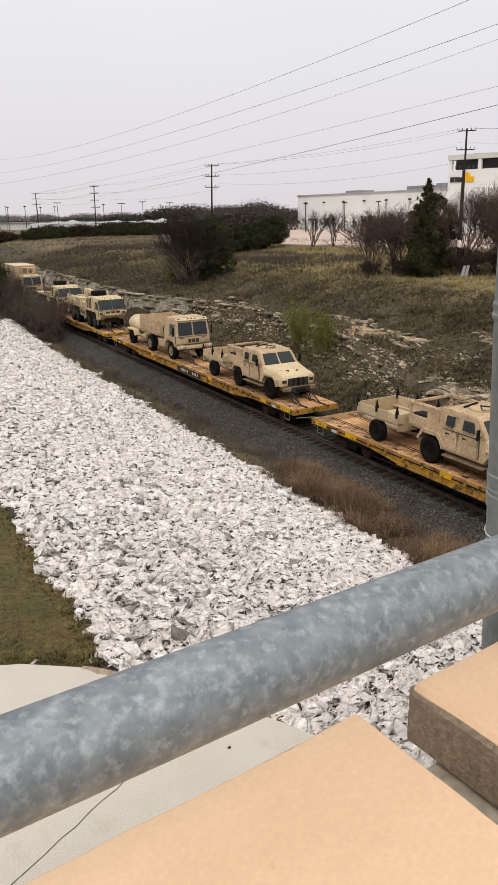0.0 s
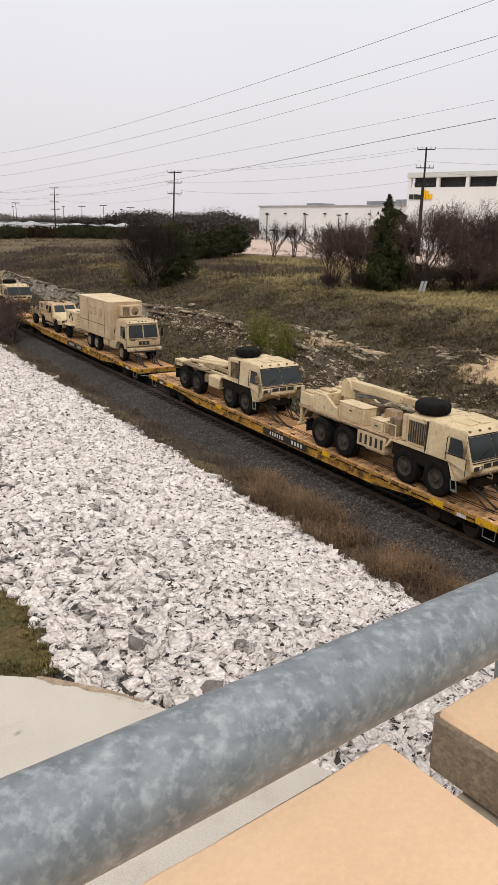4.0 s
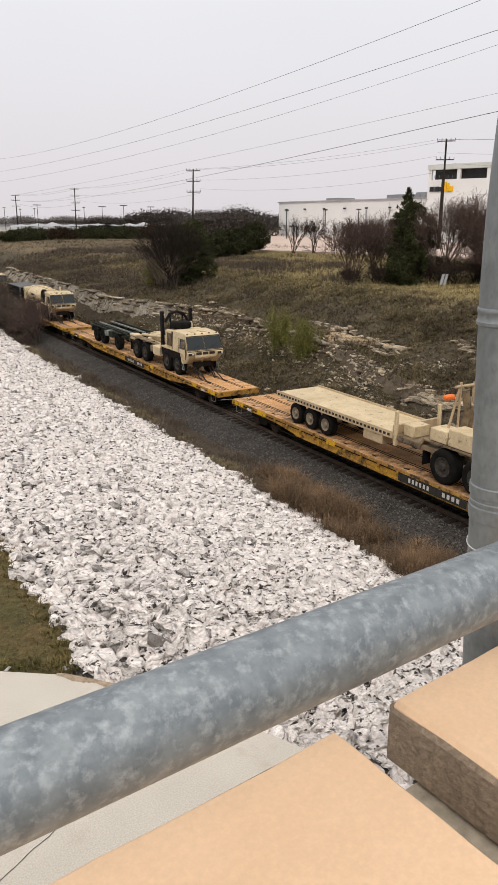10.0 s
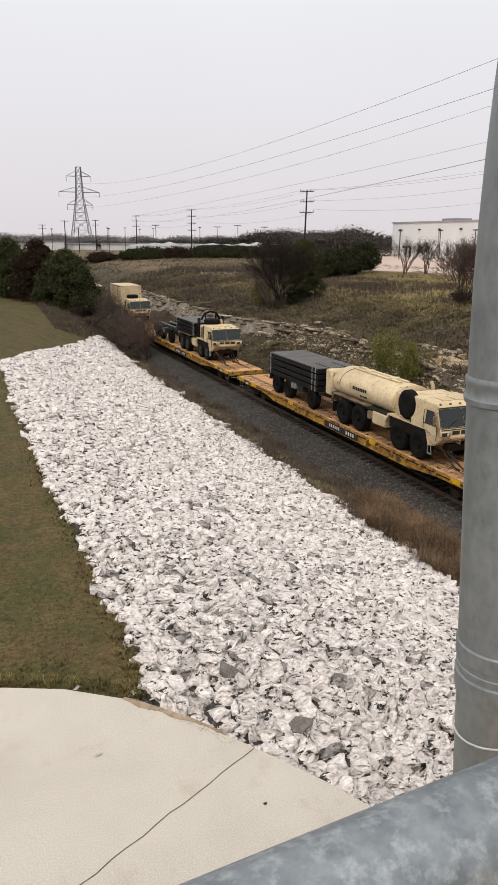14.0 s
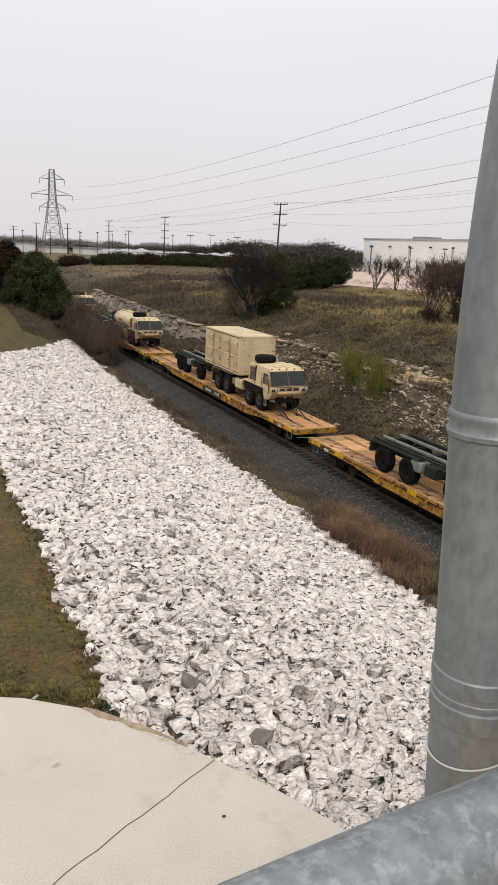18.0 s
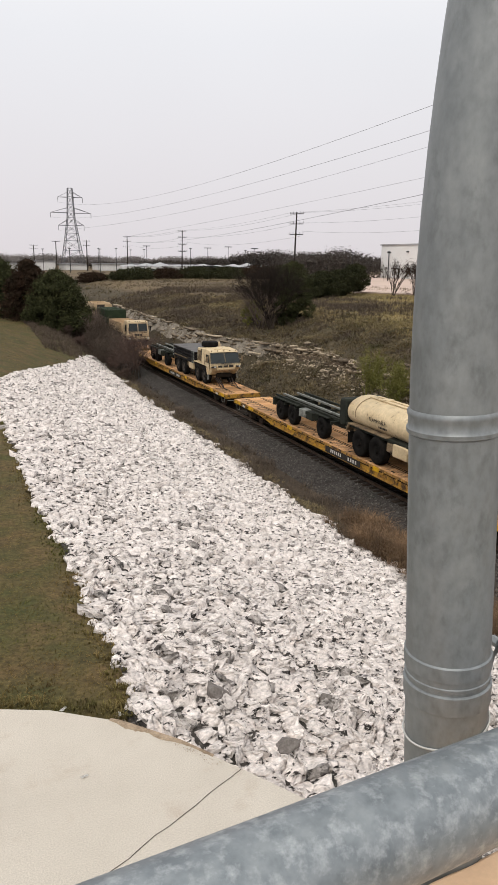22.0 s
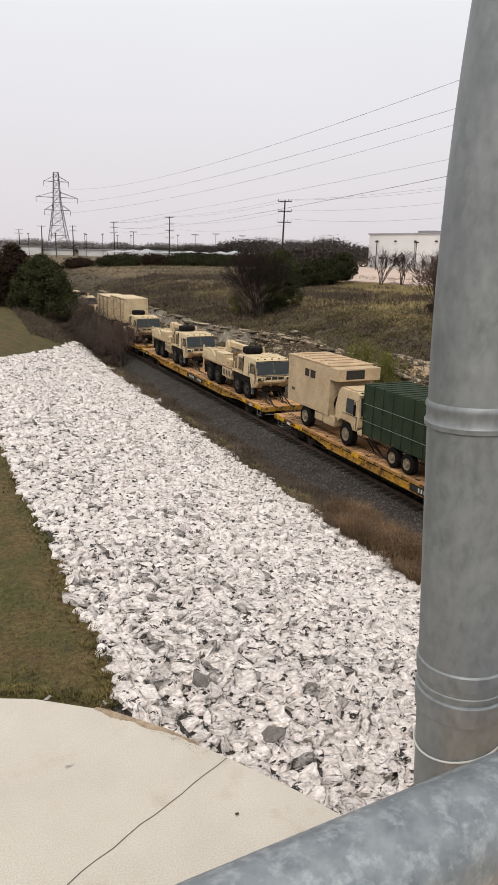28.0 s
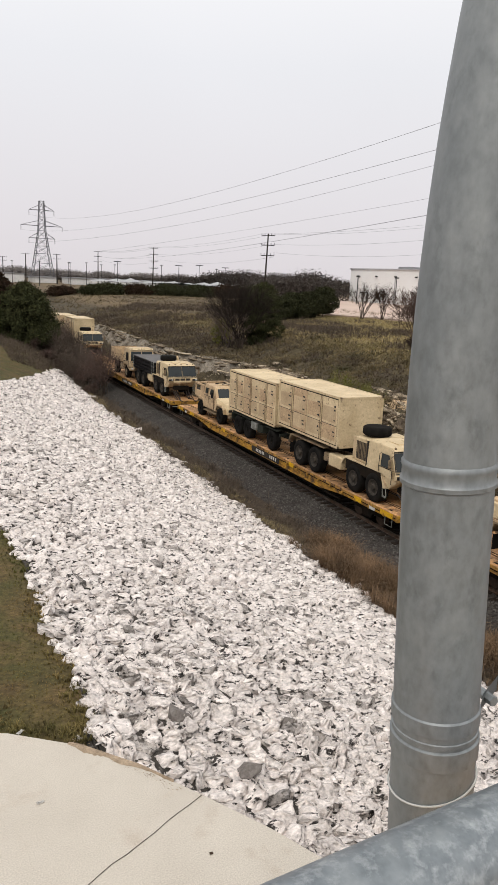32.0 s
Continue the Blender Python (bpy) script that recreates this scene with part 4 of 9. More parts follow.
        lathe(bm, [(-0.06, 0.36), (-0.06, 0.1), (0.06, 0.1), (0.06, 0.36)], 20, "z" if spare == "flat" else "x")
        part("rim", bm, tan_dark, bm2)
    # tanks and boxes along the frame
    bm = B()
    box(bm, -1.16, -0.62, 2.75, 3.9, 0.70, 1.30, 0.05)
    part("fuel_tank", bm, paint, root)
    bm = B()
    box(bm, 0.62, 1.16, 2.75, 3.9, 0.70, 1.30, 0.05)
    part("battery_box", bm, tan_dark, root)
    bm = B()
    box(bm, -1.10, -0.65, 3.95, 4.45, 0.80, 1.22, 0.03)
    part("air_tank_box", bm, tan_dark, root)
    # front face: dark slots under the screen, step bars, brow lamps, tow hooks
    for i in range(3):
        bm = B()
        box(bm, -0.62 + i * 0.44, -0.26 + i * 0.44, -1.532, -1.505, 1.40, 1.56)
        part("air_slot", bm, dark_mark, cab, "dark air slot under the windscreen")
    for x in (-1.0, -0.5, 0.0, 0.5, 1.0):
        bm = B()
        box(bm, x * 0.97 - 0.05, x * 0.97 + 0.05, -1.11, -1.03, 2.57, 2.64, 0.015)
        part("marker_lamp", bm, tan_dark, cab)
    for s in (-1, 1):
        bm = B()
        tube(bm, [(s * 0.30, -1.50, 1.18), (s * 0.30, -1.66, 1.16), (s * 0.30, -1.66, 1.02), (s * 0.30, -1.46, 1.02)], 0.028, 6)
        part("tow_hook", bm, tan_dark, root)
        bm = B()
        tube(bm, [(s * 1.24, -0.40, 1.52), (s * 1.29, -0.40, 1.56), (s * 1.27, -0.40, 2.28), (s * 1.18, -0.40, 2.32)], 0.014, 5)
        part("grab_rail", bm, black_steel, cab)
        # solid near-black block in place of the shaded hollow over the tyres
        bm = B()
        box(bm, min(s * 0.62, s * 1.19), max(s * 0.62, s * 1.19), -0.50, 2.30, 0.95, 1.425)
        part("wheel_well", bm, car_steel, root, "dark block standing in for the shaded gap over the tyres")
        bm = B()
        prism(bm, [(-0.92, 0.98), (-0.52, 1.46), (-0.46, 1.46), (-0.84, 0.98)], min(s * 0.80, s * 1.22), max(s * 0.80, s * 1.22))
        part("splash_panel", bm, tan_worn, root)
    for s in (-1, 1):
        bm = B()
        prism(bm, [(4.35, 1.40), (7.7, 1.40), (7.95, 1.0), (8.0, 1.0), (7.78, 1.46), (4.35, 1.46)], min(s * 0.76, s * 1.2), max(s * 0.76, s * 1.2))
        part("rear_mudguard", bm, tan_dark, root)
        bm = B()
        box(bm, min(s * 0.8, s * 1.2), max(s * 0.8, s * 1.2), 7.72, 7.74, 0.45, 1.0)
        part("mud_flap", bm, rubber, root)
    mark(cab, -1.236, -1.02, 1.56, 3, 0.07, 0.12, 0.03)
    mark(cab, -1.236, -0.95, 1.36, 2, 0.05, 0.10, 0.04)
    chains(root, -1.2)
    rides(root, FIRST + PITCH * k + at)
    return root


def cargo_bed(root, paint=tan_pale):
    """Open recovery body: a low deck with a crane lying along it, lockers and winches."""
    bm = B()
    box(bm, -1.2, 1.2, 2.15, 8.35, 1.46, 1.55, 0.012)
    part("deck_plate", bm, tan_worn, root)
    bm = B()
    box(bm, -1.18, 1.18, 7.35, 8.30, 1.55, 2.12, 0.04)
    rb = part("rear_housing", bm, paint, root)
    for x in (-0.85, 0.0, 0.85):
        bm = B()
        box(bm, x - 0.22, x + 0.22, 7.45, 8.2, 2.12, 2.20, 0.02)
        part("lid", bm, tan_worn, rb)
    for s in (-1, 1):
        bm = B()
        prism(bm, [(5.7, 1.55), (7.34, 1.55), (7.34, 2.30), (6.5, 2.30), (5.9, 1.92), (5.7, 1.92)], s * 1.12 - 0.06, s * 1.12 + 0.06, 0.012)
        part("side_wing", bm, paint, root)
        bm = B()
        tube(bm, [(s * 1.05, 8.32, 0.75), (s * 1.05, 8.32, 2.35)], 0.08, 8)
        box(bm, s * 1.05 - 0.16, s * 1.05 + 0.16, 8.22, 8.44, 0.60, 0.72, 0.02)
        part("outrigger_leg", bm, tan, root)
    # crane: turret, boom in two sections, ram
    bm = B()
    lathe(bm, [(0.0, 0.42), (0.16, 0.42), (0.18, 0.34), (0.50, 0.32), (0.52, 0.02)], 18, "z")
    o = part("crane_turntable", bm, tan_worn, root)
    o.location = (0.42, 6.75, 1.55)
    bm = B()
    prism(bm, [(6.40, 2.02), (7.15, 2.02), (7.10, 2.72), (6.85, 2.86), (6.55, 2.72)], 0.14, 0.70, 0.02)
    part("crane_turret", bm, paint, root)
    bm = B()
    box(bm, 0.24, 0.60, 3.5, 7.0, 2.42, 2.78, 0.02)
    bo = part("crane_boom", bm, paint, root)
    bm = B()
    box(bm, 0.29, 0.55, 2.35, 3.55, 2.47, 2.73, 0.015)
    part("boom_tip", bm, tan_worn, bo)
    bm = B()
    tube(bm, [(0.42, 6.4, 2.15), (0.42, 4.6, 2.40)], [0.085, 0.06], 8)
    part("boom_ram", bm, pale_rail, root)
    bm = B()
    tube(bm, [(0.42, 2.38, 2.48), (0.42, 2.32, 2.20), (0.42, 2.42, 2.08), (0.42, 2.50, 2.18)], 0.035, 6)
    part("crane_hook", bm, black_steel, bo)
    # lockers along the near side
    for y0, y1, x1, z1 in ((4.05, 5.62, -0.50, 2.22), (2.95, 3.62, -0.72, 1.98)):
        bm = B()
        box(bm, -1.17, x1, y0, y1, 1.55, z1, 0.03)
        lk = part("locker", bm, paint, root)
        bm = B()
        box(bm, -1.19, x1 + 0.02, y0 - 0.02, y1 + 0.02, z1, z1 + 0.05, 0.015)
        part("lid", bm, tan_pale, lk, "pale lid")
        bm = B()
        box(bm, -1.184, -1.17, y0 + 0.08, y1 - 0.08, 1.62, z1 - 0.08, 0.003)
        part("door", bm, tan, lk)
        bm = B()
        box(bm, -1.20, -1.184, (y0 + y1) / 2 - 0.08, (y0 + y1) / 2 + 0.08, z1 - 0.22, z1 - 0.18)
        part("handle", bm, dark_mark, lk)
    bm = B()
    lathe(bm, [(-0.42, 0.30), (-0.40, 0.30), (-0.40, 0.20), (0.40, 0.20), (0.40, 0.30), (0.42, 0.30), (0.42, 0.02)], 20, "x")
    o = part("winch_drum", bm, tan_dark, root, "dark cable drum")
    o.location = (-0.15, 6.05, 1.88)
    bm = B()
    lathe(bm, [(0.0, 0.02), (0.0, 0.24), (0.66, 0.24), (0.72, 0.16), (0.74, 0.02)], 16, "z")
    o = part("oil_tank", bm, tan_dark, root, "brown upright hydraulic tank")
    o.location = (-0.85, 2.55, 1.55)
    for x, y, z in ((-0.35, 3.3, 1.60), (0.75, 4.4, 1.62), (-0.25, 4.6, 1.60), (0.85, 5.6, 1.60)):
        bm = B()
        box(bm, x - 0.2, x + 0.2, y - 0.35, y + 0.35, 1.55, z + 0.32, 0.03)
        part("stowage_box", bm, tan_worn if y < 4.5 else tan_dark, root)
    for x in (-1.14, 1.14):
        bm = B()
        tube(bm, [(x, 2.25, 1.55), (x, 2.25, 2.02), (x, 2.85, 2.02), (x, 2.85, 1.55)], 0.025, 6)
        part("guard_rail", bm, paint, root)
    # slotted panel between the axles
    bm = B()
    box(bm, -1.19, -0.85, 2.72, 4.35, 0.78, 1.40, 0.02)
    sp = part("skirt_locker", bm, tan, root)
    for i in range(5):
        bm = B()
        box(bm, -1.20, -1.186, 2.85 + i * 0.30, 2.98 + i * 0.30, 0.90, 1.28)
        part("slot", bm, dark_mark, sp)


def hook_arm(root, paint=tan_pale):
    """Load handling arm lying along the frame."""
    bm = B()
    for s in (-1, 1):
        box(bm, s * 0.42 - 0.07, s * 0.42 + 0.07, 2.9, 8.1, 1.12, 1.32, 0.01)
    box(bm, -0.5, 0.5, 5.9, 6.3, 1.1, 1.45, 0.03)
    part("arm_base", bm, paint, root)
    bm = B()
    tube(bm, [(-0.32, 7.6, 1.45), (-0.25, 3.6, 1.75), (-0.2, 2.5, 2.1)], 0.10, 8)
    tube(bm, [(0.32, 7.6, 1.45), (0.25, 3.6, 1.75), (0.2, 2.5, 2.1)], 0.10, 8)
    tube(bm, [(0, 2.6, 2.05), (0, 2.25, 2.75), (0, 2.45, 2.95), (0.0, 2.6, 2.85)], [0.12, 0.1, 0.08, 0.05], 8)
    part("hook_arm", bm, paint, root)
    bm = B()
    box(bm, -1.18, -0.6, 7.0, 7.9, 1.2, 1.55, 0.02)
    box(bm, 0.6, 1.18, 4.2, 7.9, 1.46, 1.55, 0.02)
    part("fender_box", bm, paint, root)


def box_container(root, y0, y1, z0, paint=tan_pale, doors=3, ends=True):
    """A steel shipping container with side doors, posts and stencilled marks."""
    bm = B()
    box(bm, -1.19, 1.19, y0 + 0.03, y1 - 0.03, z0 + 0.04, z0 + 2.40, 0.01)
    body = part("container", bm, car_steel, root)
    for x in (1.19,):
        bm = B()
        box(bm, x, x + 0.02, y0 + 0.1, y1 - 0.1, z0 + 0.1, z0 + 2.34)
        part("side_panel", bm, paint, body)
    bm = B()
    box(bm, -1.18, 1.18, y1 - 0.03, y1 - 0.018, z0 + 0.1, z0 + 2.36)
    part("end_panel", bm, paint, body)
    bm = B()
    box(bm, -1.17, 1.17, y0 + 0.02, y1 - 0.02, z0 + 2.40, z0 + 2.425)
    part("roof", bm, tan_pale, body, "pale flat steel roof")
    bm = B()
    box(bm, -1.185, 1.185, y0 + 0.018, y0 + 0.03, z0 + 0.1, z0 + 2.36)
    part("end_panel", bm, paint, body)
    bm = B()
    for y in (y0, y1 - 0.12):
        for x in (-1.22, 1.10):
            box(bm, x, x + 0.12, y, y + 0.12, z0, z0 + 2.44)
    for z in (z0, z0 + 2.34):
        for x in (-1.215, 1.115):
            box(bm, x, x + 0.10, y0, y1, z, z + 0.10)
        for y in (y0, y1 - 0.1):
            box(bm, -1.2, 1.2, y + 0.003, y + 0.097, z + 0.003, z + 0.097)
    part("corner_frame", bm, paint, body)
    n = doors * 2
    w = (y1 - y0 - 0.3) / n
    for i in range(n):
        bm = B()
        box(bm, -1.222, -1.19, y0 + 0.15 + i * w + 0.022, y0 + 0.15 + (i + 1) * w - 0.022, z0 + 0.15, z0 + 2.28, 0.006)
        d = part("side_door", bm, tan_worn if (i * 7 + int(y0)) % 4 == 1 else paint, body)
        for zz in (0.30, 1.16):
            bm = B()
            box(bm, -1.232, -1.221, y0 + 0.15 + i * w + 0.12, y0 + 0.15 + (i + 1) * w - 0.12, z0 + zz, z0 + zz + 0.72, 0.004)
            part("panel", bm, tan if (i + int(zz * 10)) % 3 else tan_worn, d)
        bm = B()
        yb = y0 + 0.15 + i * w + (0.08 if i % 2 else w - 0.08)
        tube(bm, [(-1.235, yb, z0 + 0.12), (-1.235, yb, z0 + 2.32)], 0.014, 5)
        part("locking_bar", bm, tan_dark, d)
        seam(d, -1.226, -1.215, y0 + 0.15 + i * w + 0.03, y0 + 0.15 + (i + 1) * w - 0.03, z0 + 1.02, z0 + 1.045)
        bm = B()
        box(bm, -1.26, -1.222, yb - 0.10, yb + 0.10, z0 + 0.92, z0 + 0.97, 0.005)
        part("handle", bm, tan_dark, d)
        r = random.Random(i + int(y0 * 10))
        for q in range(5):
            zz = z0 + (0.5, 0.68, 1.25, 1.72, 1.9)[q]
            bm = B()
            box(bm, -1.236, -1.231, y0 + 0.15 + i * w + 0.18, y0 + 0.15 + i * w + 0.18 + r.uniform(0.10, 0.26), zz, zz + r.uniform(0.05, 0.09))
            part("stencil_bar", bm, dark_mark, d)
    for i in range(6):
        bm = B()
        box(bm, 0.1, 0.95 - 0.1 * (i % 3), y0 + 0.022, y0 + 0.028, z0 + 1.72 + i * 0.09, z0 + 1.77 + i * 0.09)
        part("stencil_bar", bm, dark_mark, body)
    for i in range(9):
        bm = B()
        box(bm, -0.55, -0.42, y0 + 0.022, y0 + 0.028, z0 + 0.95 + i * 0.14, z0 + 1.05 + i * 0.14)
        part("stencil_bar", bm, dark_mark, body)
    return body


def panel_stack(root, y0, y1, z0, n=4, h=0.30):
    """A pile of long black steel panels, strapped."""
    for i in range(n):
        bm = B()
        box(bm, -1.2, 1.2, y0 + 0.03 * (i % 2), y1, z0 + i * h + 0.02, z0 + (i + 1) * h - 0.05, 0.02)
        p = part("panel", bm, black_steel, root, "long black steel panel")
        for y in (y0 + 0.25, y0 + 0.65, y1 - 0.3):
            bm = B()
            box(bm, -1.225, -1.2, y, y + 0.10, z0 + i * h + 0.03, z0 + (i + 1) * h - 0.02, 0.004)
            part("latch", bm, pale_rail, p)
    bm = B()
    box(bm, -1.19, 1.19, y0 + 0.05, y1 - 0.02, z0 + n * h - 0.055, z0 + n * h - 0.02)
    part("top_sheet", bm, panel_top, root, "flat grey top sheet")
    for x in (-0.5, 0.5):
        bm = B()
        box(bm, x, x + 0.06, y0 + 0.1, y0 + 1.6, z0 + n * h - 0.02, z0 + n * h)
        part("top_strip", bm, black_steel, root)


def arch(root, y, top=3.75):
    """Black upright lifting frame behind the cab."""
    bm = B()
    for s in (-1, 1):
        box(bm, s * 1.0 - 0.1, s * 1.0 + 0.1, y - 0.12, y + 0.12, 1.4, top - (0.0 if s > 0 else 0.1), 0.03)
    tube(bm, [(-0.8, y, 2.9), (-0.5, y, 3.4), (0, y, 3.55), (0.5, y, 3.4), (0.8, y, 2.9)], 0.09, 8)
    tube(bm, [(-0.95, y, 2.2), (0.95, y, 2.2)], 0.09, 8)
    tube(bm, [(-0.45, y, 3.35), (-0.35, y + 0.1, 2.3)], 0.05, 6)
    tube(bm, [(0.45, y, 3.35), (0.35, y + 0.1, 2.3)], 0.05, 6)
    part("lifting_frame", bm, black_steel, root, "black steel lifting frame")


def flat_trailer(k, at, axles=(0, 3.15, 4.75), label="dark green flatbed trailer chassis with pale skid rails", paint=None, rails=True, load=None):
    """Three-axle skid trailer; at: metres from the car's front to its first axle."""
    paint = paint or dark_green
    root = thing("flatbed_trailer", label, "trailer", "trailers on the train")
    for y in axles:
        for s in (-1, 1):
            wheel(root, s * 0.98, y, 0.58, 0.40, rubber if paint is dark_green else dusty_hub, 0.58)
    bm = B()
    y1 = axles[-1] + 1.0
    for s in (-1, 1):
        box(bm, s * 0.45 - 0.06, s * 0.45 + 0.06, -1.2, y1, 0.75, 1.05)
    for i in range(6):
        y = -1.0 + i * (y1 + 0.9) / 5
        box(bm, -1.15, 1.15, y - 0.06, y + 0.06, 0.98, 1.12)
    part("frame", bm, paint, root)
    bm = B()
    tube(bm, [(-0.45, -1.1, 0.8), (0, -2.9, 0.75)], 0.07, 6)
    tube(bm, [(0.45, -1.1, 0.8), (0, -2.9, 0.75)], 0.07, 6)
    part("drawbar", bm, paint, root)
    for y0, y1b in ((axles[1] - 0.75, axles[2] + 0.75), (-0.7, 0.7)):
        for s in (-1, 1):
            bm = B()
            box(bm, min(s * 0.75, s * 1.18), max(s * 0.75, s * 1.18), y0, y1b, 1.20, 1.26)
            part("mudguard", bm, paint, root)
    bm = B()
    box(bm, -1.18, 1.18, y1 - 0.1, y1, 0.72, 1.18)
    part("rear_beam", bm, paint, root)
    if rails:
        for x in (-0.95, -0.45, 0.45, 0.95):
            bm = B()
            box(bm, x - 0.05, x + 0.05, -1.6, y1, 1.27, 1.38, 0.01)
            part("skid_rail", bm, pale_rail if abs(x) < 0.6 else paint, root)
    for y in (1.1, 2.0):
        bm = B()
        box(bm, -1.16, -0.7, y, y + 0.7, 0.72, 1.15, 0.02)
        part("stowage_box", bm, pale_rail if y > 1.5 else paint, root)
    if load:
        load(root, axles)
    rides(root, FIRST + PITCH * k + at)
    return root


def fmtv(k, at, label, body, axles, paint=tan, hub=pale_hub):
    """Cab-over medium truck; at: metres from the car's front to its front axle."""
    root = thing("medium_truck", label, "military truck", "medium cab-over trucks on the train")
    end = axles[-1] + 1.5
    bm = B()
    for s in (-1, 1):
        box(bm, s * 0.42 - 0.05, s * 0.42 + 0.05, -0.9, end, 0.72, 0.98)
    part("frame", bm, tan_dark, root)
    for y in axles:
        for s in (-1, 1):
            wheel(root, s * 0.98, y, 0.58, 0.40, hub)
    for y in axles:
        bm = B()
        tube(bm, [(-0.9, y, 0.58), (0.9, y, 0.58)], 0.1, 8)
        part("axle", bm, tan_dark, root)
    out = [(-1.02, 1.05), (-1.10, 1.15), (-1.10, 1.62), (-0.92, 2.45), (-0.80, 2.58), (0.72, 2.60), (0.92, 2.45), (1.02, 1.75), (1.02, 1.18), (0.60, 1.18), (0.38, 1.28), (-0.42, 1.28), (-0.66, 0.92), (-1.02, 0.92)]
    bm = B()
    prism(bm, out, -1.2, 1.2, 0.03)
    for v in bm.verts:
        if v.co.z > 1.9:
            v.co.x *= 1 - 0.10 * (v.co.z - 1.9) / 0.7
    cab = part("cab", bm, paint, root)
    for a, b in ((-1.04, -0.04), (0.04, 1.04)):
        bm = B()
        plank(bm, [(a, -1.10, 1.66), (b, -1.10, 1.66), (b * 0.95, -0.945, 2.38), (a * 0.95, -0.945, 2.38)], 0.02)
        for v in bm.verts:
            v.co.y -= 0.008
        part("windscreen", bm, screen, cab, "dark glass windscreen half")
    for s in (-1, 1):
        bm = B()
        x = s * 1.2
        plank(bm, [(x * 0.998, -0.74, 1.68), (x * 0.998, 0.02, 1.68), (x * 0.96, 0.02, 2.26), (x * 0.96, -0.60, 2.26)][::-s], 0.02)
        for v in bm.verts:
            v.co.x += s * 0.008
        part("side_window", bm, screen, cab, "dark side window")
        bm = B()
        plank(bm, [(x, -0.92, 1.18), (x, 0.28, 1.30), (x, 0.28, 1.58), (x, -0.92, 1.58)][::-s], 0.012)
        for v in bm.verts:
            v.co.x += s * 0.010
        part("door", bm, paint, cab)
        bm = B()
        prism(bm, [(-0.75, 0.95), (-0.62, 1.20), (-0.35, 1.36), (0.35, 1.36), (0.68, 1.10), (0.80, 1.10), (0.45, 1.46), (-0.42, 1.46), (-0.80, 1.20)], min(s * 0.78, s * 1.24), max(s * 0.78, s * 1.24))
        part("mudguard", bm, paint, root)
        bm = B()
        tube(bm, [(s * 1.10, -0.95, 2.3), (s * 1.36, -1.05, 2.25), (s * 1.38, -1.05, 1.75)], 0.012, 5)
        box(bm, s * 1.38 - 0.09, s * 1.38 + 0.05, -1.08, -1.04, 1.7, 2.15, 0.015)
        part("mirror", bm, black_steel, cab)
        bm = B()
        tube(bm, [(s * 0.5 - 0.28, -1.11, 1.68), (s * 0.5 + 0.2, -1.06, 1.95)], 0.012, 5)
        part("wiper", bm, black_steel, cab)
    bm = B()
    box(bm, -1.2, 1.2, -1.42, -1.05, 0.80, 1.02, 0.04)
    for s in (-1, 1):
        box(bm, s * 0.98 - 0.2, s * 0.98 + 0.2, -1.46, -1.2, 0.86, 1.08, 0.03)
    bump = part("bumper", bm, paint, root)
    for s in (-1, 1):
        bm = B()
        lathe(bm, [(0, 0.09), (0.015, 0.07), (0.025, 0.0005)], 14, "y")
        o = part("headlamp", bm, lamp_glass, bump)
        o.location, o.rotation_euler = (s * 1.0, -1.458, 0.97), (0, 0, math.pi)
        bm = B()
        lathe(bm, [(0, 0.05), (0.012, 0.0005)], 10, "y")
        o = part("marker_lamp", bm, dark_mark, bump)
        o.location, o.rotation_euler = (s * 0.72, -1.42, 0.92), (0, 0, math.pi)
    bm = B()
    box(bm, -0.42, 0.42, -1.125, -1.10, 1.20, 1.44, 0.01)
    g = part("grille", bm, dark_mark, cab, "dark slatted radiator grille")
    for i in range(4):
        bm = B()
        box(bm, -0.43 + i * 0.275, -0.39 + i * 0.275, -1.14, -1.12, 1.22, 1.42)
        part("slat", bm, paint, g)
    bm = B()
    box(bm, -1.0, 1.0, -0.62, 0.6, 2.60, 2.63, 0.012)
    part("roof_hatch", bm, paint, cab)
    for s in (-1, 1):
        seam(cab, s * 1.2 - 0.014, s * 1.2 + 0.014, 0.29, 0.31, 1.22, 1.62)
        seam(cab, s * 1.2 - 0.014, s * 1.2 + 0.014, -0.93, 0.30, 1.585, 1.605)
        seam(cab, s * 1.2 - 0.014, s * 1.2 + 0.014, -0.95, -0.93, 1.0, 1.60)
    seam(cab, -1.16, 1.16, -1.112, -1.09, 1.06, 1.10)
    seam(cab, -1.1, 1.1, -1.116, -1.09, 1.585, 1.61)
    seam(cab, -0.8, 0.8, -1.43, -1.40, 0.76, 0.85, "bumper_recess")
    # brow paler than the cab, its highlight painted in
    bm = B()
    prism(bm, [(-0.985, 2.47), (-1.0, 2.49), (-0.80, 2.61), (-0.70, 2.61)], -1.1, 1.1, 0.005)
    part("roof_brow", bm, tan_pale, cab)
    for x in (-0.9, -0.25, 0.0, 0.25, 0.9):
        bm = B()
        box(bm, x - 0.05, x + 0.05, -0.93, -0.84, 2.545, 2.60, 0.012)
        part("marker_lamp", bm, dark_mark, cab)
    for z in (1.50,):
        for x0 in (-0.95, 0.62):
            bm = B()
            box(bm, x0, x0 + 0.34, -1.112, -1.104, z, z + 0.05)
            part("stencil_bar", bm, dark_mark, cab)
    bm = B()
    lathe(bm, [(-0.12, 0.32), (-0.12, 0.5), (-0.07, 0.57), (0.07, 0.57), (0.12, 0.5), (0.12, 0.32)], 28, "y")
    sp = part("spare_wheel", bm, rubber, root, "spare tyre standing behind the cab", smooth=50)
    sp.location = (-0.56, 1.24, 1.80)
    bm = B()
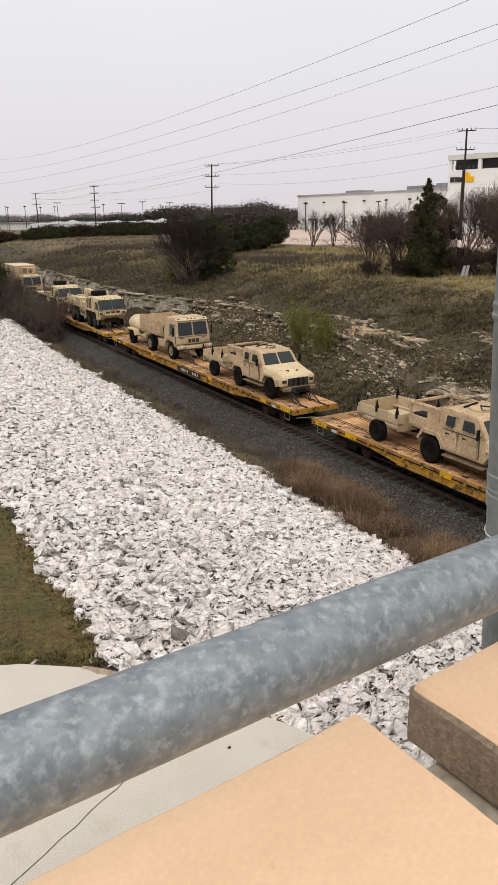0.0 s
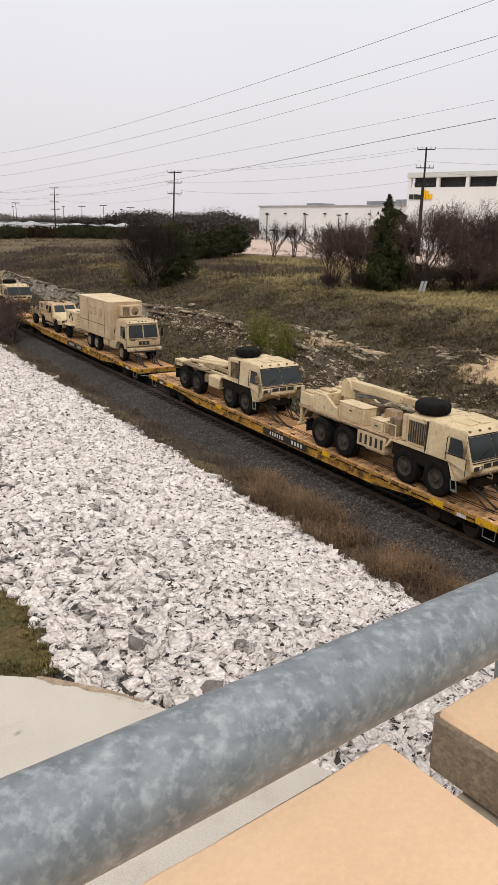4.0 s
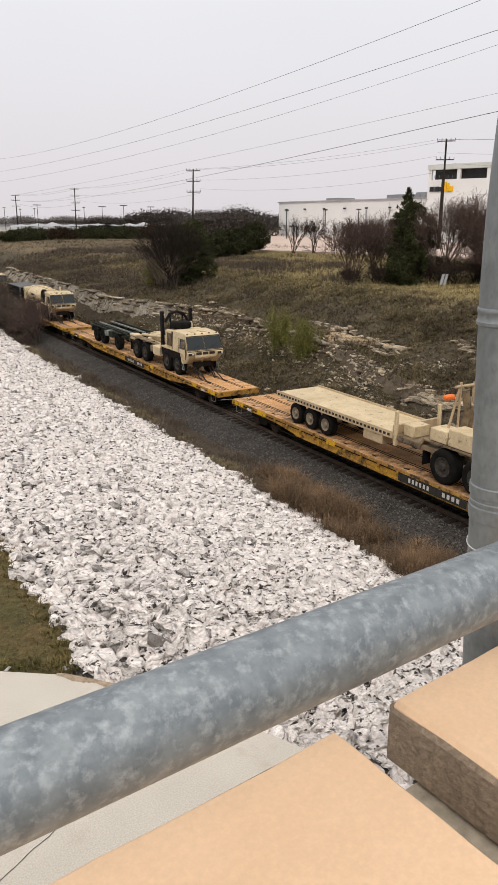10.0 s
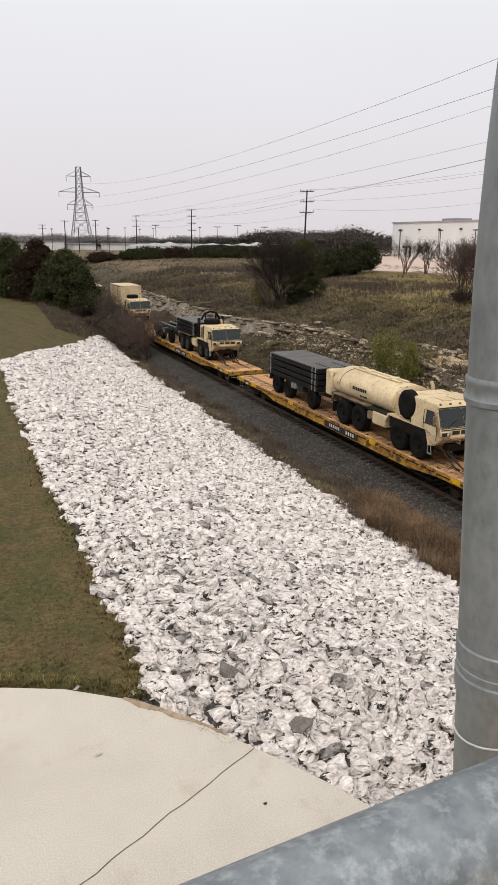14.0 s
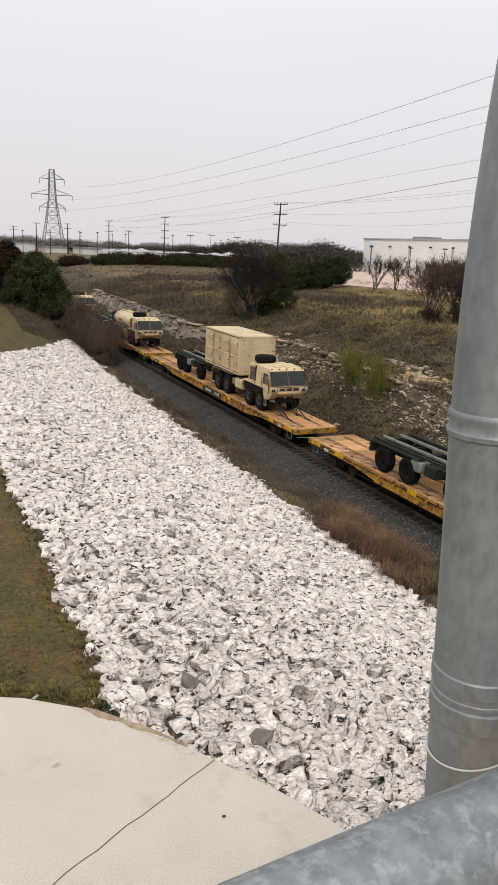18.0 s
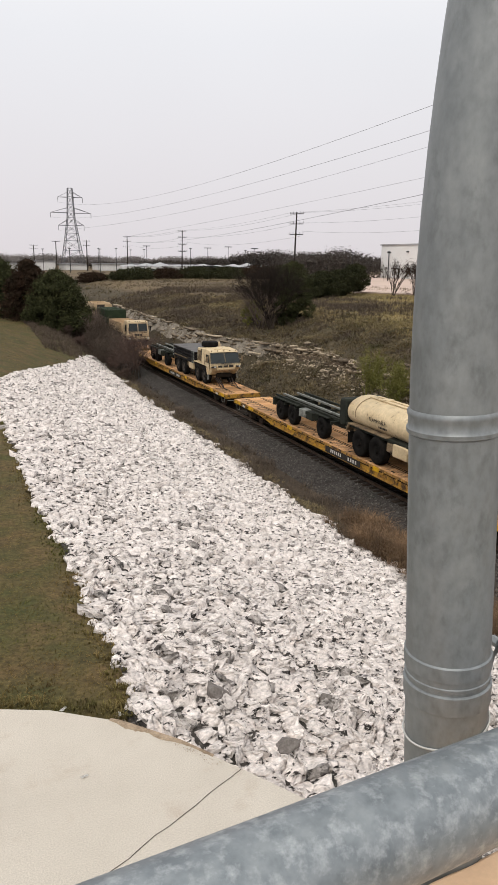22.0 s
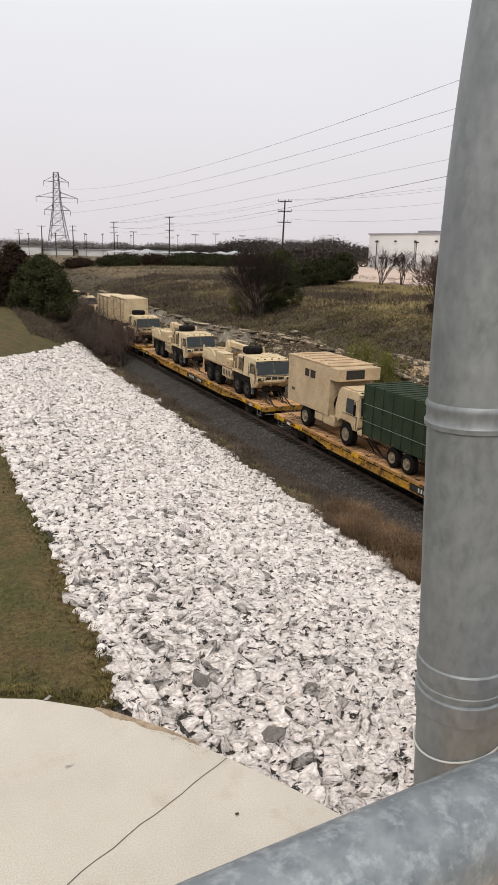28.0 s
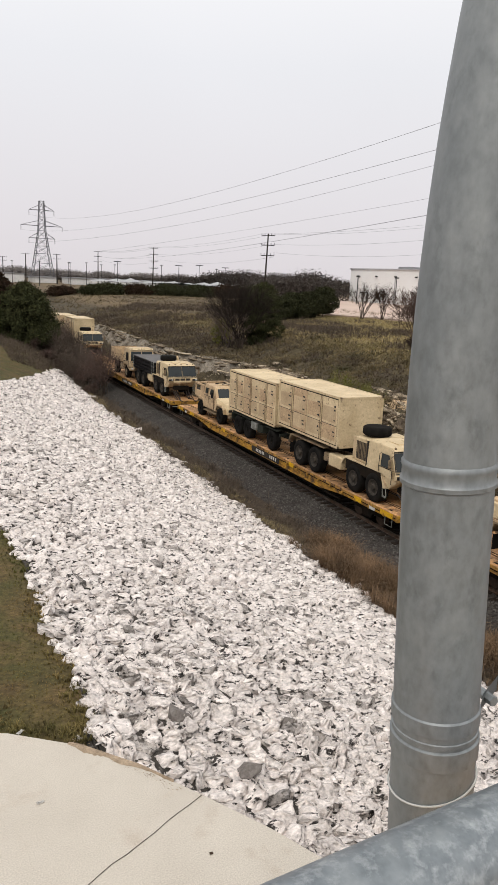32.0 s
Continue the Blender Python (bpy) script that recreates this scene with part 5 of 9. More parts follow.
    box(bm, -1.12, -0.55, 1.25, 2.35, 0.62, 1.15, 0.05)
    part("fuel_tank", bm, paint, root)
    bm = B()
    box(bm, 0.55, 1.12, 1.25, 2.35, 0.62, 1.15, 0.05)
    part("battery_box", bm, tan_dark, root)
    for o in (cab, *cab.children_recursive):
        for v in o.data.vertices:
            if v.co.z > 1.6:
                v.co.z = 1.6 + (v.co.z - 1.6) * 1.16
    body(root, axles)
    chains(root, -1.25, reach=1.1)
    rides(root, FIRST + PITCH * k + at)
    return root


def dropside(root, axles):
    y0, y1 = 1.45, axles[-1] + (1.6 if len(axles) < 3 else 2.75)
    bm = B()
    box(bm, -1.2, 1.2, y0, y1, 1.32, 1.44, 0.01)
    part("bed_floor", bm, tan_worn, root)
    for x in (-1.22, 1.16):
        bm = B()
        box(bm, x, x + 0.06, y0, y1, 1.44, 2.42, 0.008)
        sd = part("drop_side", bm, tan_worn, root)
        xo = x - 0.03 if x < 0 else x + 0.06
        for i in range(4):
            bm = B()
            box(bm, xo, xo + 0.03, y0 + 0.03, y1 - 0.03, 1.50 + i * 0.23, 1.66 + i * 0.23, 0.006)
            part("plank", bm, tan_worn, sd)
        for i in range(5):
            bm = B()
            y = y0 + 0.04 + i * (y1 - y0 - 0.14) / 4
            box(bm, xo - 0.012, xo + 0.042, y, y + 0.06, 1.36, 2.44)
            part("stake", bm, tan, sd)
    for y in (y0, y1 - 0.06):
        bm = B()
        box(bm, -1.16, 1.16, y, y + 0.06, 1.44, 2.42, 0.008)
        part("end_board", bm, tan_worn, root)
    for i in range(3):
        bm = B()
        box(bm, -1.1, 1.1, y0 + 0.9 + i * 1.2, y0 + 1.0 + i * 1.2, 1.445, 1.50)
        part("floor_batten", bm, tan_dark, root)


def van_body(root, axles):
    y0, y1 = 1.55, 8.0
    bm = B()
    box(bm, -1.22, 1.22, y0 + 0.35, y1, 1.15, 3.72, 0.035)
    v = part("van_body", bm, tan, root)
    # roof paler than the walls, as lit from above
    bm = B()
    box(bm, -1.25, 1.25, y0 + 0.33, y1 + 0.03, 3.70, 3.78, 0.03)
    part("roof", bm, tan_pale, v, "pale flat roof")
    for y in (3.4, 4.5, 5.3):
        bm = B()
        box(bm, -1.245, -1.22, y, y + 0.5, 2.62, 3.08, 0.01)
        wc = part("window_cover", bm, tan_worn, v, "hinged window cover")
        bm = B()
        box(bm, -1.226, -1.219, y - 0.03, y + 0.53, 2.59, 3.11)
        part("surround", bm, tan_dark, wc)
    bm = B()
    box(bm, -1.238, -1.22, 2.1, 2.75, 1.75, 3.55, 0.004)
    part("side_door", bm, tan, v)
    bm = B()
    box(bm, -1.236, -1.222, 1.95, y1 - 0.05, 2.02, 2.07)
    box(bm, -1.240, -1.222, 6.1, 6.14, 1.2, 3.66)
    box(bm, -1.240, -1.222, 2.85, 2.89, 1.2, 3.66)
    part("rubbing_strip", bm, tan_dark, v)
    bm = B()
    box(bm, -0.55, 0.95, y0 - 0.28, y0 + 0.36, 2.78, 3.55, 0.04)
    ac = part("air_conditioner", bm, tan, v, "boxed air conditioner over the cab")
    bm = B()
    lathe(bm, [(0, 0.27), (0.02, 0.24), (0.02, 0.02)], 22, "y")
    o = part("fan_guard", bm, tan_dark, ac)
    o.location, o.rotation_euler = (0.42, y0 - 0.282, 3.16), (0, 0, math.pi)
    bm = B()
    box(bm, -0.48, 0.02, y0 - 0.292, y0 - 0.28, 2.88, 3.45)
    part("filter_screen", bm, tan_dark, ac)
    bm = B()
    box(bm, -1.15, -0.6, 2.5, 3.4, 0.68, 1.14, 0.03)
    part("locker", bm, tan, root)


def shelter(root, axles):
    y0, y1 = 1.35, 6.3
    bm = B()
    box(bm, -1.2, 1.2, y0 + 0.35, y1, 1.10, 3.58, 0.03)
    v = part("shelter_body", bm, tan, root)
    bm = B()
    box(bm, -1.22, 1.22, y0 - 0.45, y0 + 0.36, 2.95, 3.58, 0.03)
    part("overcab_box", bm, tan, v)
    bm = B()
    box(bm, -1.22, 1.22, y0 + 0.3, y1 + 0.02, 3.58, 3.66, 0.02)
    part("roof", bm, tan_worn, v, "worn flat roof")
    for i in range(5):
        bm = B()
        box(bm, -1.0, 1.0, y0 + 0.9 + i * 0.85, y0 + 1.0 + i * 0.85, 3.665, 3.70)
        part("roof_rib", bm, tan_worn, v)
    bm = B()
    box(bm, -1.225, -1.2, 3.2, 4.3, 2.75, 3.15, 0.008)
    w = part("vent", bm, dark_mark, v, "dark open vent with a flap")
    bm = B()
    box(bm, -1.26, -1.22, 3.68, 3.76, 2.7, 3.2)
    part("flap", bm, tan_worn, w)
    bm = B()
    box(bm, -0.75, 0.3, y0 - 0.46, y0 - 0.44, 3.05, 3.50, 0.01)
    part("louvre", bm, dark_mark, v)
    mark(v, -1.204, 5.4, 1.75, 3, 0.10, 0.16, 0.05)
    bm = B()
    box(bm, -1.15, -0.6, 2.4, 3.2, 0.68, 1.08, 0.03)
    part("locker", bm, tan, root)


def scout(k, at, label):
    """Light armoured truck with a sloping bonnet and four doors; at: first axle from the car's front."""
    root = thing("light_armoured_truck", label, "military truck", "light armoured trucks on the train")
    for y in (0, 3.45):
        for s in (-1, 1):
            wheel(root, s * 0.98, y, 0.53, 0.38, rubber)
    bm = B()
    box(bm, -0.75, 0.75, -0.7, 4.6, 0.45, 0.85, 0.06)
    part("hull", bm, tan_dark, root)
    # bonnet
    out = [(-0.95, 0.72), (-1.02, 0.80), (-1.02, 1.18), (-0.80, 1.32), (0.78, 1.60), (0.78, 1.16), (0.55, 1.12), (0.40, 1.22), (-0.42, 1.22), (-0.68, 0.72)]
    bm = B()
    prism(bm, out, -1.1, 1.1, 0.05)
    for v in bm.verts:
        if v.co.y < -0.7:
            v.co.x *= 0.86
    hood = part("bonnet", bm, tan_pale, root)
    bm = B()
    box(bm, -0.62, 0.62, -1.055, -1.0, 0.78, 1.16, 0.02)
    g = part("grille", bm, dark_mark, hood, "black grille opening")
    for x, w in ((-0.31, 0.018), (0, 0.07), (0.31, 0.018)):
        bm = B()
        box(bm, x - w, x + w, -1.085, -1.05, 0.76, 1.18)
        part("grille_bar", bm, black_steel, g)
    for s in (-1, 1):
        bm = B()
        box(bm, s * 0.80 - 0.13, s * 0.80 + 0.13, -1.03, -0.92, 0.92, 1.10, 0.02)
        part("headlamp", bm, dark_mark, hood)
        bm = B()
        tube(bm, [(s * 0.25, -0.45, 1.40), (s * 0.25, -0.55, 1.48), (s * 0.35, -0.40, 1.45)], 0.025, 5)
        part("lifting_eye", bm, black_steel, hood)
        bm = B()
        prism(bm, [(-0.70, 0.75), (-0.62, 1.02), (-0.38, 1.16), (0.38, 1.16), (0.66, 0.85), (0.78, 0.85), (0.48, 1.26), (-0.42, 1.26), (-0.74, 1.10)], min(s * 0.82, s * 1.18), max(s * 0.82, s * 1.18))
        part("mudguard", bm, tan, root)
    bm = B()
    box(bm, -0.95, 0.95, -1.25, -1.0, 0.52, 0.74, 0.04)
    part("bumper", bm, tan_dark, root)
    # crew cabin
    out = [(0.70, 0.70), (0.70, 1.56), (1.22, 2.18), (1.35, 2.24), (2.95, 2.28), (3.05, 2.2), (3.05, 1.25), (2.85, 0.70)]
    bm = B()
    prism(bm, out, -1.12, 1.12, 0.03)
    for v in bm.verts:
        if v.co.z > 1.5:
            v.co.x *= 1 - 0.14 * (v.co.z - 1.5) / 0.75
    cab = part("cabin", bm, tan_worn, root)
    for a, b in ((-0.92, -0.05), (0.05, 0.92)):
        bm = B()
        plank(bm, [(a, 0.735, 1.60), (b, 0.735, 1.60), (b * 0.92, 1.175, 2.12), (a * 0.92, 1.175, 2.12)], 0.02)
        for v in bm.verts:
            v.co.y -= 0.012
        part("windscreen", bm, screen, cab, "dark armoured glass")
    for s in (-1, 1):
        for y0, y1, n in ((1.32, 1.86, "front"), (2.30, 2.70, "rear")):
            x0, x1 = s * 1.10, s * 1.005
            bm = B()
            plank(bm, [(x0 - s * 0.012, y0 - 0.06 if n == "front" else y0, 1.67), (x0 - s * 0.012, y1, 1.67), (x1 + s * 0.01, y1, 2.03), (x1 + s * 0.01, y0 + 0.08 if n == "front" else y0, 2.03)][::-s], 0.02)
            for v in bm.verts:
                v.co.x += s * 0.012
            part("side_window", bm, screen, cab, "dark armoured side window")
            bm = B()
            x = s * 1.122
            plank(bm, [(x, y0 - 0.22, 0.82), (x, y1 + 0.08, 0.82), (x, y1 + 0.08, 1.50), (x, y0 - 0.22, 1.50)][::-s], 0.02)
            for v in bm.verts:
                v.co.x += s * 0.014
            d = part("door", bm, tan_worn, cab)
            bm = B()
            box(bm, min(x, x + s * 0.035), max(x, x + s * 0.035), y1 - 0.25, y1 - 0.05, 1.36, 1.42)
            part("handle", bm, dark_mark, d)
        bm = B()
        box(bm, min(s * 0.9, s * 1.2), max(s * 0.9, s * 1.2), 0.72, 2.75, 0.50, 0.56, 0.01)
        part("side_step", bm, tan_dark, root)
        bm = B()
        tube(bm, [(s * 1.05, 1.0, 1.62), (s * 1.30, 0.92, 1.66)], 0.02, 5)
        box(bm, s * 1.32 - 0.08, s * 1.32 + 0.08, 0.88, 0.94, 1.56, 1.95, 0.02)
        part("mirror", bm, black_steel, cab)
        bm = B()
        prism(bm, [(2.80, 0.72), (2.92, 1.00), (3.10, 1.14), (3.80, 1.14), (4.05, 0.85), (4.15, 0.85), (3.88, 1.28), (3.02, 1.28), (2.76, 0.98)], min(s * 0.82, s * 1.18), max(s * 0.82, s * 1.18))
        part("rear_mudguard", bm, tan_worn, root)
    bm = B()
    lathe(bm, [(0, 0.46), (0.05, 0.46), (0.06, 0.40), (0.03, 0.38), (0.03, 0.01)], 26, "z")
    o = part("roof_hatch_ring", bm, tan, cab)
    o.location = (0, 2.05, 2.255)
    bm = B()
    tube(bm, [(-0.85, 2.95, 2.28), (-0.85, 2.95, 2.42), (0.85, 2.95, 2.42), (0.85, 2.95, 2.28)], 0.03, 6)
    part("roof_rail", bm, tan_dark, cab)
    # short load bed behind
    bm = B()
    box(bm, -1.05, 1.05, 3.06, 4.75, 1.18, 1.26, 0.01)
    part("bed_floor", bm, tan_worn, root)
    for x in (-1.08, 1.0):
        bm = B()
        box(bm, x, x + 0.08, 3.06, 4.75, 1.26, 1.66, 0.02)
        part("bed_side", bm, tan_worn, root)
        bm = B()
        box(bm, x, x + 0.08, 3.06, 4.75, 2.02, 2.16, 0.02)
        part("bed_rail", bm, tan_worn, root)
        for y0, y1 in ((3.08, 3.72), (4.60, 4.74)):
            bm = B()
            box(bm, x + 0.008, x + 0.072, y0, y1, 1.66, 2.02)
            part("bed_post", bm, tan_worn, root)
    bm = B()
    box(bm, -1.0, 1.0, 4.68, 4.75, 1.0, 1.68, 0.02)
    part("tailgate", bm, tan_worn, root)
    bm = B()
    box(bm, -1.0, 1.0, 4.66, 4.74, 2.03, 2.15, 0.02)
    part("bed_rail", bm, tan_worn, root)
    bm = B()
    box(bm, -1.02, -0.55, 3.80, 4.55, 1.40, 1.74, 0.03)
    part("stowage_bin", bm, black_steel, root, "dark stowage bin in the bed")
    bm = B()
    box(bm, -0.96, 0.96, 3.1, 4.5, 1.262, 1.40, 0.03)
    part("bed_cover", bm, tan_pale, root, "flat pale tan load cover in the bed")
    bm = B()
    tube(bm, [(-0.3, 1.75, 2.30), (0.05, 2.2, 2.34), (0.4, 1.9, 2.31), (0.1, 1.6, 2.31), (-0.3, 1.75, 2.30)], 0.025, 6)
    tube(bm, [(-0.45, 2.5, 2.30), (0.3, 2.6, 2.34)], 0.04, 6)
    part("roof_fitting", bm, black_steel, cab, "dark coiled strap and fitting on the roof")
    for s in (-1, 1):
        x = s * 1.137
        for y0, y1 in ((1.0, 1.91), (1.90, 2.76)):
            seam(cab, x - 0.012, x + 0.012, y0, y0 + 0.022, 0.80, 1.54)
            seam(cab, x - 0.012, x + 0.012, y0, y1, 1.52, 1.545)
    seam(cab, -0.55, 0.55, -1.275, -1.25, 0.50, 0.74, "bumper_recess")
    bm = B()
    box(bm, -0.30, 0.30, -1.38, -1.2, 0.46, 0.70, 0.05)
    part("winch", bm, black_steel, root, "black winch on the bumper")
    chains(root, -1.0, reach=1.2)
    rides(root, FIRST + PITCH * k + at)
    return root


def cargo_trailer(k, at):
    """Small two-wheeled trailer with an open box and black bow stubs."""
    root = thing("cargo_trailer", "small tan open box trailer with black corner bows", "trailer", "small trailers on the train")
    for s in (-1, 1):
        wheel(root, s * 0.98, 0, 0.47, 0.32, rubber)
    y0, y1 = -1.35, 1.35
    bm = B()
    box(bm, -0.85, 0.85, y0, y1, 0.68, 0.76, 0.01)
    part("floor", bm, tan, root)
    for x in (-1.1, 1.04):
        bm = B()
        box(bm, x, x + 0.06, y0, y1, 0.98, 1.42, 0.012)
        sd = part("side_panel", bm, tan, root)
        bm = B()
        box(bm, min(x, 0.85) if x < 0 else 0.85, -0.85 if x < 0 else x + 0.06, y0, y1, 0.96, 1.02)
        part("fender_ledge", bm, tan, sd)
        for i in range(5):
            bm = B()
            xo = x - 0.02 if x < 0 else x + 0.06
            box(bm, xo, xo + 0.02, y0 + 0.1 + i * 0.6, y0 + 0.16 + i * 0.6, 0.98, 1.42)
            part("rib", bm, tan, sd)
    for y in (y0, y1 - 0.06):
        bm = B()
        box(bm, -1.08, 1.08, y, y + 0.06, 0.72, 1.42, 0.012)
        part("end_panel", bm, tan, root)
    bm = B()
    box(bm, -0.5, 0.4, -1.1, 0.3, 0.78, 1.15, 0.06)
    part("cover", bm, tan, root, "folded tan cover in the box")
    for x in (-1.08, 1.08):
        for y in (y0 + 0.08, 0.0, y1 - 0.08):
            bm = B()
            tube(bm, [(x, y, 1.26), (x, y, 1.48), (x, y, 1.78)], [0.07, 0.085, 0.012], 6)
            part("bow_stub", bm, black_steel, root, "black bow stub")
    bm = B()
    tube(bm, [(-0.5, y0, 0.62), (0, y0 - 1.1, 0.6), (0.5, y0, 0.62)], 0.05, 6)
    tube(bm, [(0, y0 - 1.1, 0.6), (0, y0 - 1.1, 0.02)], 0.035, 6)
    part("drawbar", bm, tan_dark, root)
    rides(root, FIRST + PITCH * k + at)
    return root


def generator_trailer(k, at):
    root = thing("generator_trailer", "tan boxy generator set on a two-wheeled trailer", "generator")
    for s in (-1, 1):
        wheel(root, s * 1.0, 0, 0.50, 0.32, rubber)
    bm = B()
    box(bm, -0.8, 0.8, -1.5, 1.4, 0.62, 0.82, 0.03)
    tube(bm, [(-0.6, -1.4, 0.7), (0, -2.7, 0.66), (0.6, -1.4, 0.7)], 0.06, 6)
    part("frame", bm, tan_dark, root)
    for s in (-1, 1):
        bm = B()
        prism(bm, [(-0.85, 1.02), (0.72, 1.02), (0.92, 0.72), (1.0, 0.72), (0.80, 1.10), (-0.85, 1.10)], min(s * 0.78, s * 1.2), max(s * 0.78, s * 1.2), 0.01)
        part("mudguard", bm, tan_pale, root)
    bm = B()
    box(bm, -0.78, 0.78, -1.05, 1.25, 0.83, 2.12, 0.04)
    body = part("generator_body", bm, tan_pale, root)
    for y, z in ((0.35, 1.62), (-0.02, 1.84), (-0.30, 1.50)):
        bm = B()
        lathe(bm, [(0, 0.16), (0.012, 0.15), (0.012, 0.01)], 16, "x")
        o = part("dial", bm, dark_mark, body, "round black gauge")
        o.location, o.rotation_euler = (-0.782, y, z), (0, 0, math.pi)
    bm = B()
    box(bm, -0.795, -0.78, 0.5, 1.15, 0.95, 1.95, 0.004)
    part("access_door", bm, tan_pale, body)
    for i in range(4):
        bm = B()
        box(bm, -0.6, 0.6, -1.07, -1.05, 1.05 + i * 0.24, 1.18 + i * 0.24)
        part("louvre", bm, tan, body)
    for i in range(3):
        bm = B()
        box(bm, -0.5 + i * 0.4, -0.25 + i * 0.4, -0.8, -0.2, 2.12, 2.14)
        part("roof_vent", bm, tan_dark, body)
    rides(root, FIRST + PITCH * k + at)
    return root


def water_trailer(k, at):
    root = thing("water_trailer", "tan water tank trailer with a rounded tank", "trailer")
    for s in (-1, 1):
        wheel(root, s * 0.98, 0, 0.52, 0.34, rubber)
        bm = B()
        prism(bm, [(-0.80, 0.72), (-0.66, 1.06), (0.66, 1.06), (0.80, 0.72), (0.88, 0.72), (0.72, 1.14), (-0.72, 1.14), (-0.88, 0.72)], min(s * 0.78, s * 1.2), max(s * 0.78, s * 1.2))
        part("mudguard", bm, tan_pale, root)
    bm = B()
    lathe(bm, [(-1.55, 0.02), (-1.53, 0.35), (-1.45, 0.55), (-1.30, 0.62), (1.30, 0.62), (1.45, 0.55), (1.53, 0.35), (1.55, 0.02)], 32, "y")
    for v in bm.verts:
        v.co.x *= 1.28
    t = part("tank", bm, tan_pale, root, smooth=60)
    t.location = (0, 0.1, 1.36)
    bm = B()
    box(bm, -0.2, 0.2, -0.5, 0.3, 0.60, 0.72, 0.04)
    part("manhole", bm, tan_pale, t)
    mark(t, -0.78, -0.9, -0.05, 4, 0.10, 0.05, 0.03)
    bm = B()
    box(bm, -0.6, 0.6, -1.6, 1.6, 0.55, 0.75, 0.03)
    tube(bm, [(-0.5, -1.5, 0.66), (0, -2.7, 0.62), (0.5, -1.5, 0.66)], 0.05, 6)
    box(bm, -0.75, -0.35, -1.95, -1.55, 0.62, 0.95, 0.03)
    part("frame", bm, tan_pale, root)
    rides(root, FIRST + PITCH * k + at)
    return root


def tank_body(root, paint=tan_pale, green_end=False, word=False):
    """Rounded fuel tank on the rear frame."""
    bm = B()
    prof = [(-2.95, 0.02), (-2.93, 0.55), (-2.85, 0.72), (2.75, 0.74), (2.9, 0.6), (2.92, 0.02)]
    lathe(bm, prof, 32, "y")
    for v in bm.verts:
        v.co.x *= 1.5
        v.co.z = v.co.z * 0.98 - (0.06 if v.co.z < 0 else 0)
    t = part("tank", bm, paint, root, "smooth pale tan tank", smooth=50)
    t.location = (0, 5.25, 2.02)
    bm = B()
    box(bm, -0.28, -0.1, -2.2, 2.1, 0.70, 0.77, 0.02)
    box(bm, 0.1, 0.28, -2.2, 2.1, 0.70, 0.77, 0.02)
    part("catwalk", bm, paint, t)
    for y in (-1.3, 0.9):
        bm = B()
        lathe(bm, [(0.70, 0.27), (0.80, 0.27), (0.83, 0.02)], 18, "z")
        o = part("manhole", bm, paint, t)
        o.location = (0, y, 0)
    bm = B()
    pts = [(1.125 * math.cos(a), 2.0, 0.735 * math.sin(a)) for a in (2 * math.pi * i / 28 for i in range(29))]
    tube(bm, pts, 0.018, 5, cap=False)
    part("strap", bm, tan_dark, t)
    bm = B()
    box(bm, -1.16, 1.16, 8.1, 8.75, 1.2, 2.55, 0.08)
    part("pump_cabinet", bm, dark_green if green_end else paint, root)
    bm = B()
    box(bm, -1.1, 1.1, 2.45, 8.2, 1.25, 1.42, 0.03)
    part("tank_bearer", bm, dark_green, root)
    if word:
        cu = bpy.data.curves.new("word", "FONT")
        cu.body, cu.size, cu.extrude, cu.align_x = "FLAMMABLE", 0.26, 0.003, "CENTER"
        tmp = bpy.data.objects.new("word", cu)
        me = bpy.data.meshes.new_from_object(tmp)
        bpy.data.objects.remove(tmp)
        me.materials.append(dark_mark)
        w = new("lettering", me)
        w.parent = root
        w["label"] = "dark stencilled word on the tank side"
        w.matrix_basis = pose(-1.118, 5.3, 1.92, 90, 0, -90)
    else:
        mark(root, -1.122, 4.6, 1.98, 8, 0.12, 0.16, 0.05)
    mark(root, -1.10, 4.5, 1.72, 6, 0.09, 0.09, 0.03)


# ---- the train, car by car
EIGHT = (0, 1.58, 5.15, 6.70)
scout(-1, 16.2, "worn tan light armoured truck with a sloping bonnet")
cargo_trailer(-1, 22.9)

scout(0, 2.62, "worn tan light armoured truck with dark windows, chained down")
cargo_trailer(0, 9.3)
fmtv(0, 15.5, "tan four-wheeled cargo truck with an open drop-side bed", dropside, (0, 3.8))
water_trailer(0, 23.2)

cargo_bed(hemtt(1, 3.18, "tan eight-wheeled cargo truck with lockers and a flat spare tyre", EIGHT))
hook_arm(hemtt(1, 16.05, "tan eight-wheeled truck with a bare load-handling arm", EIGHT))

fmtv(2, 3.14, "tan six-wheeled truck with a tall boxy van body", van_body, (0, 4.74, 6.2))
generator_trailer(2, 14.6)
scout(2, 17.6, "worn tan light armoured truck behind a generator trailer")
cargo_trailer(2, 24.0)


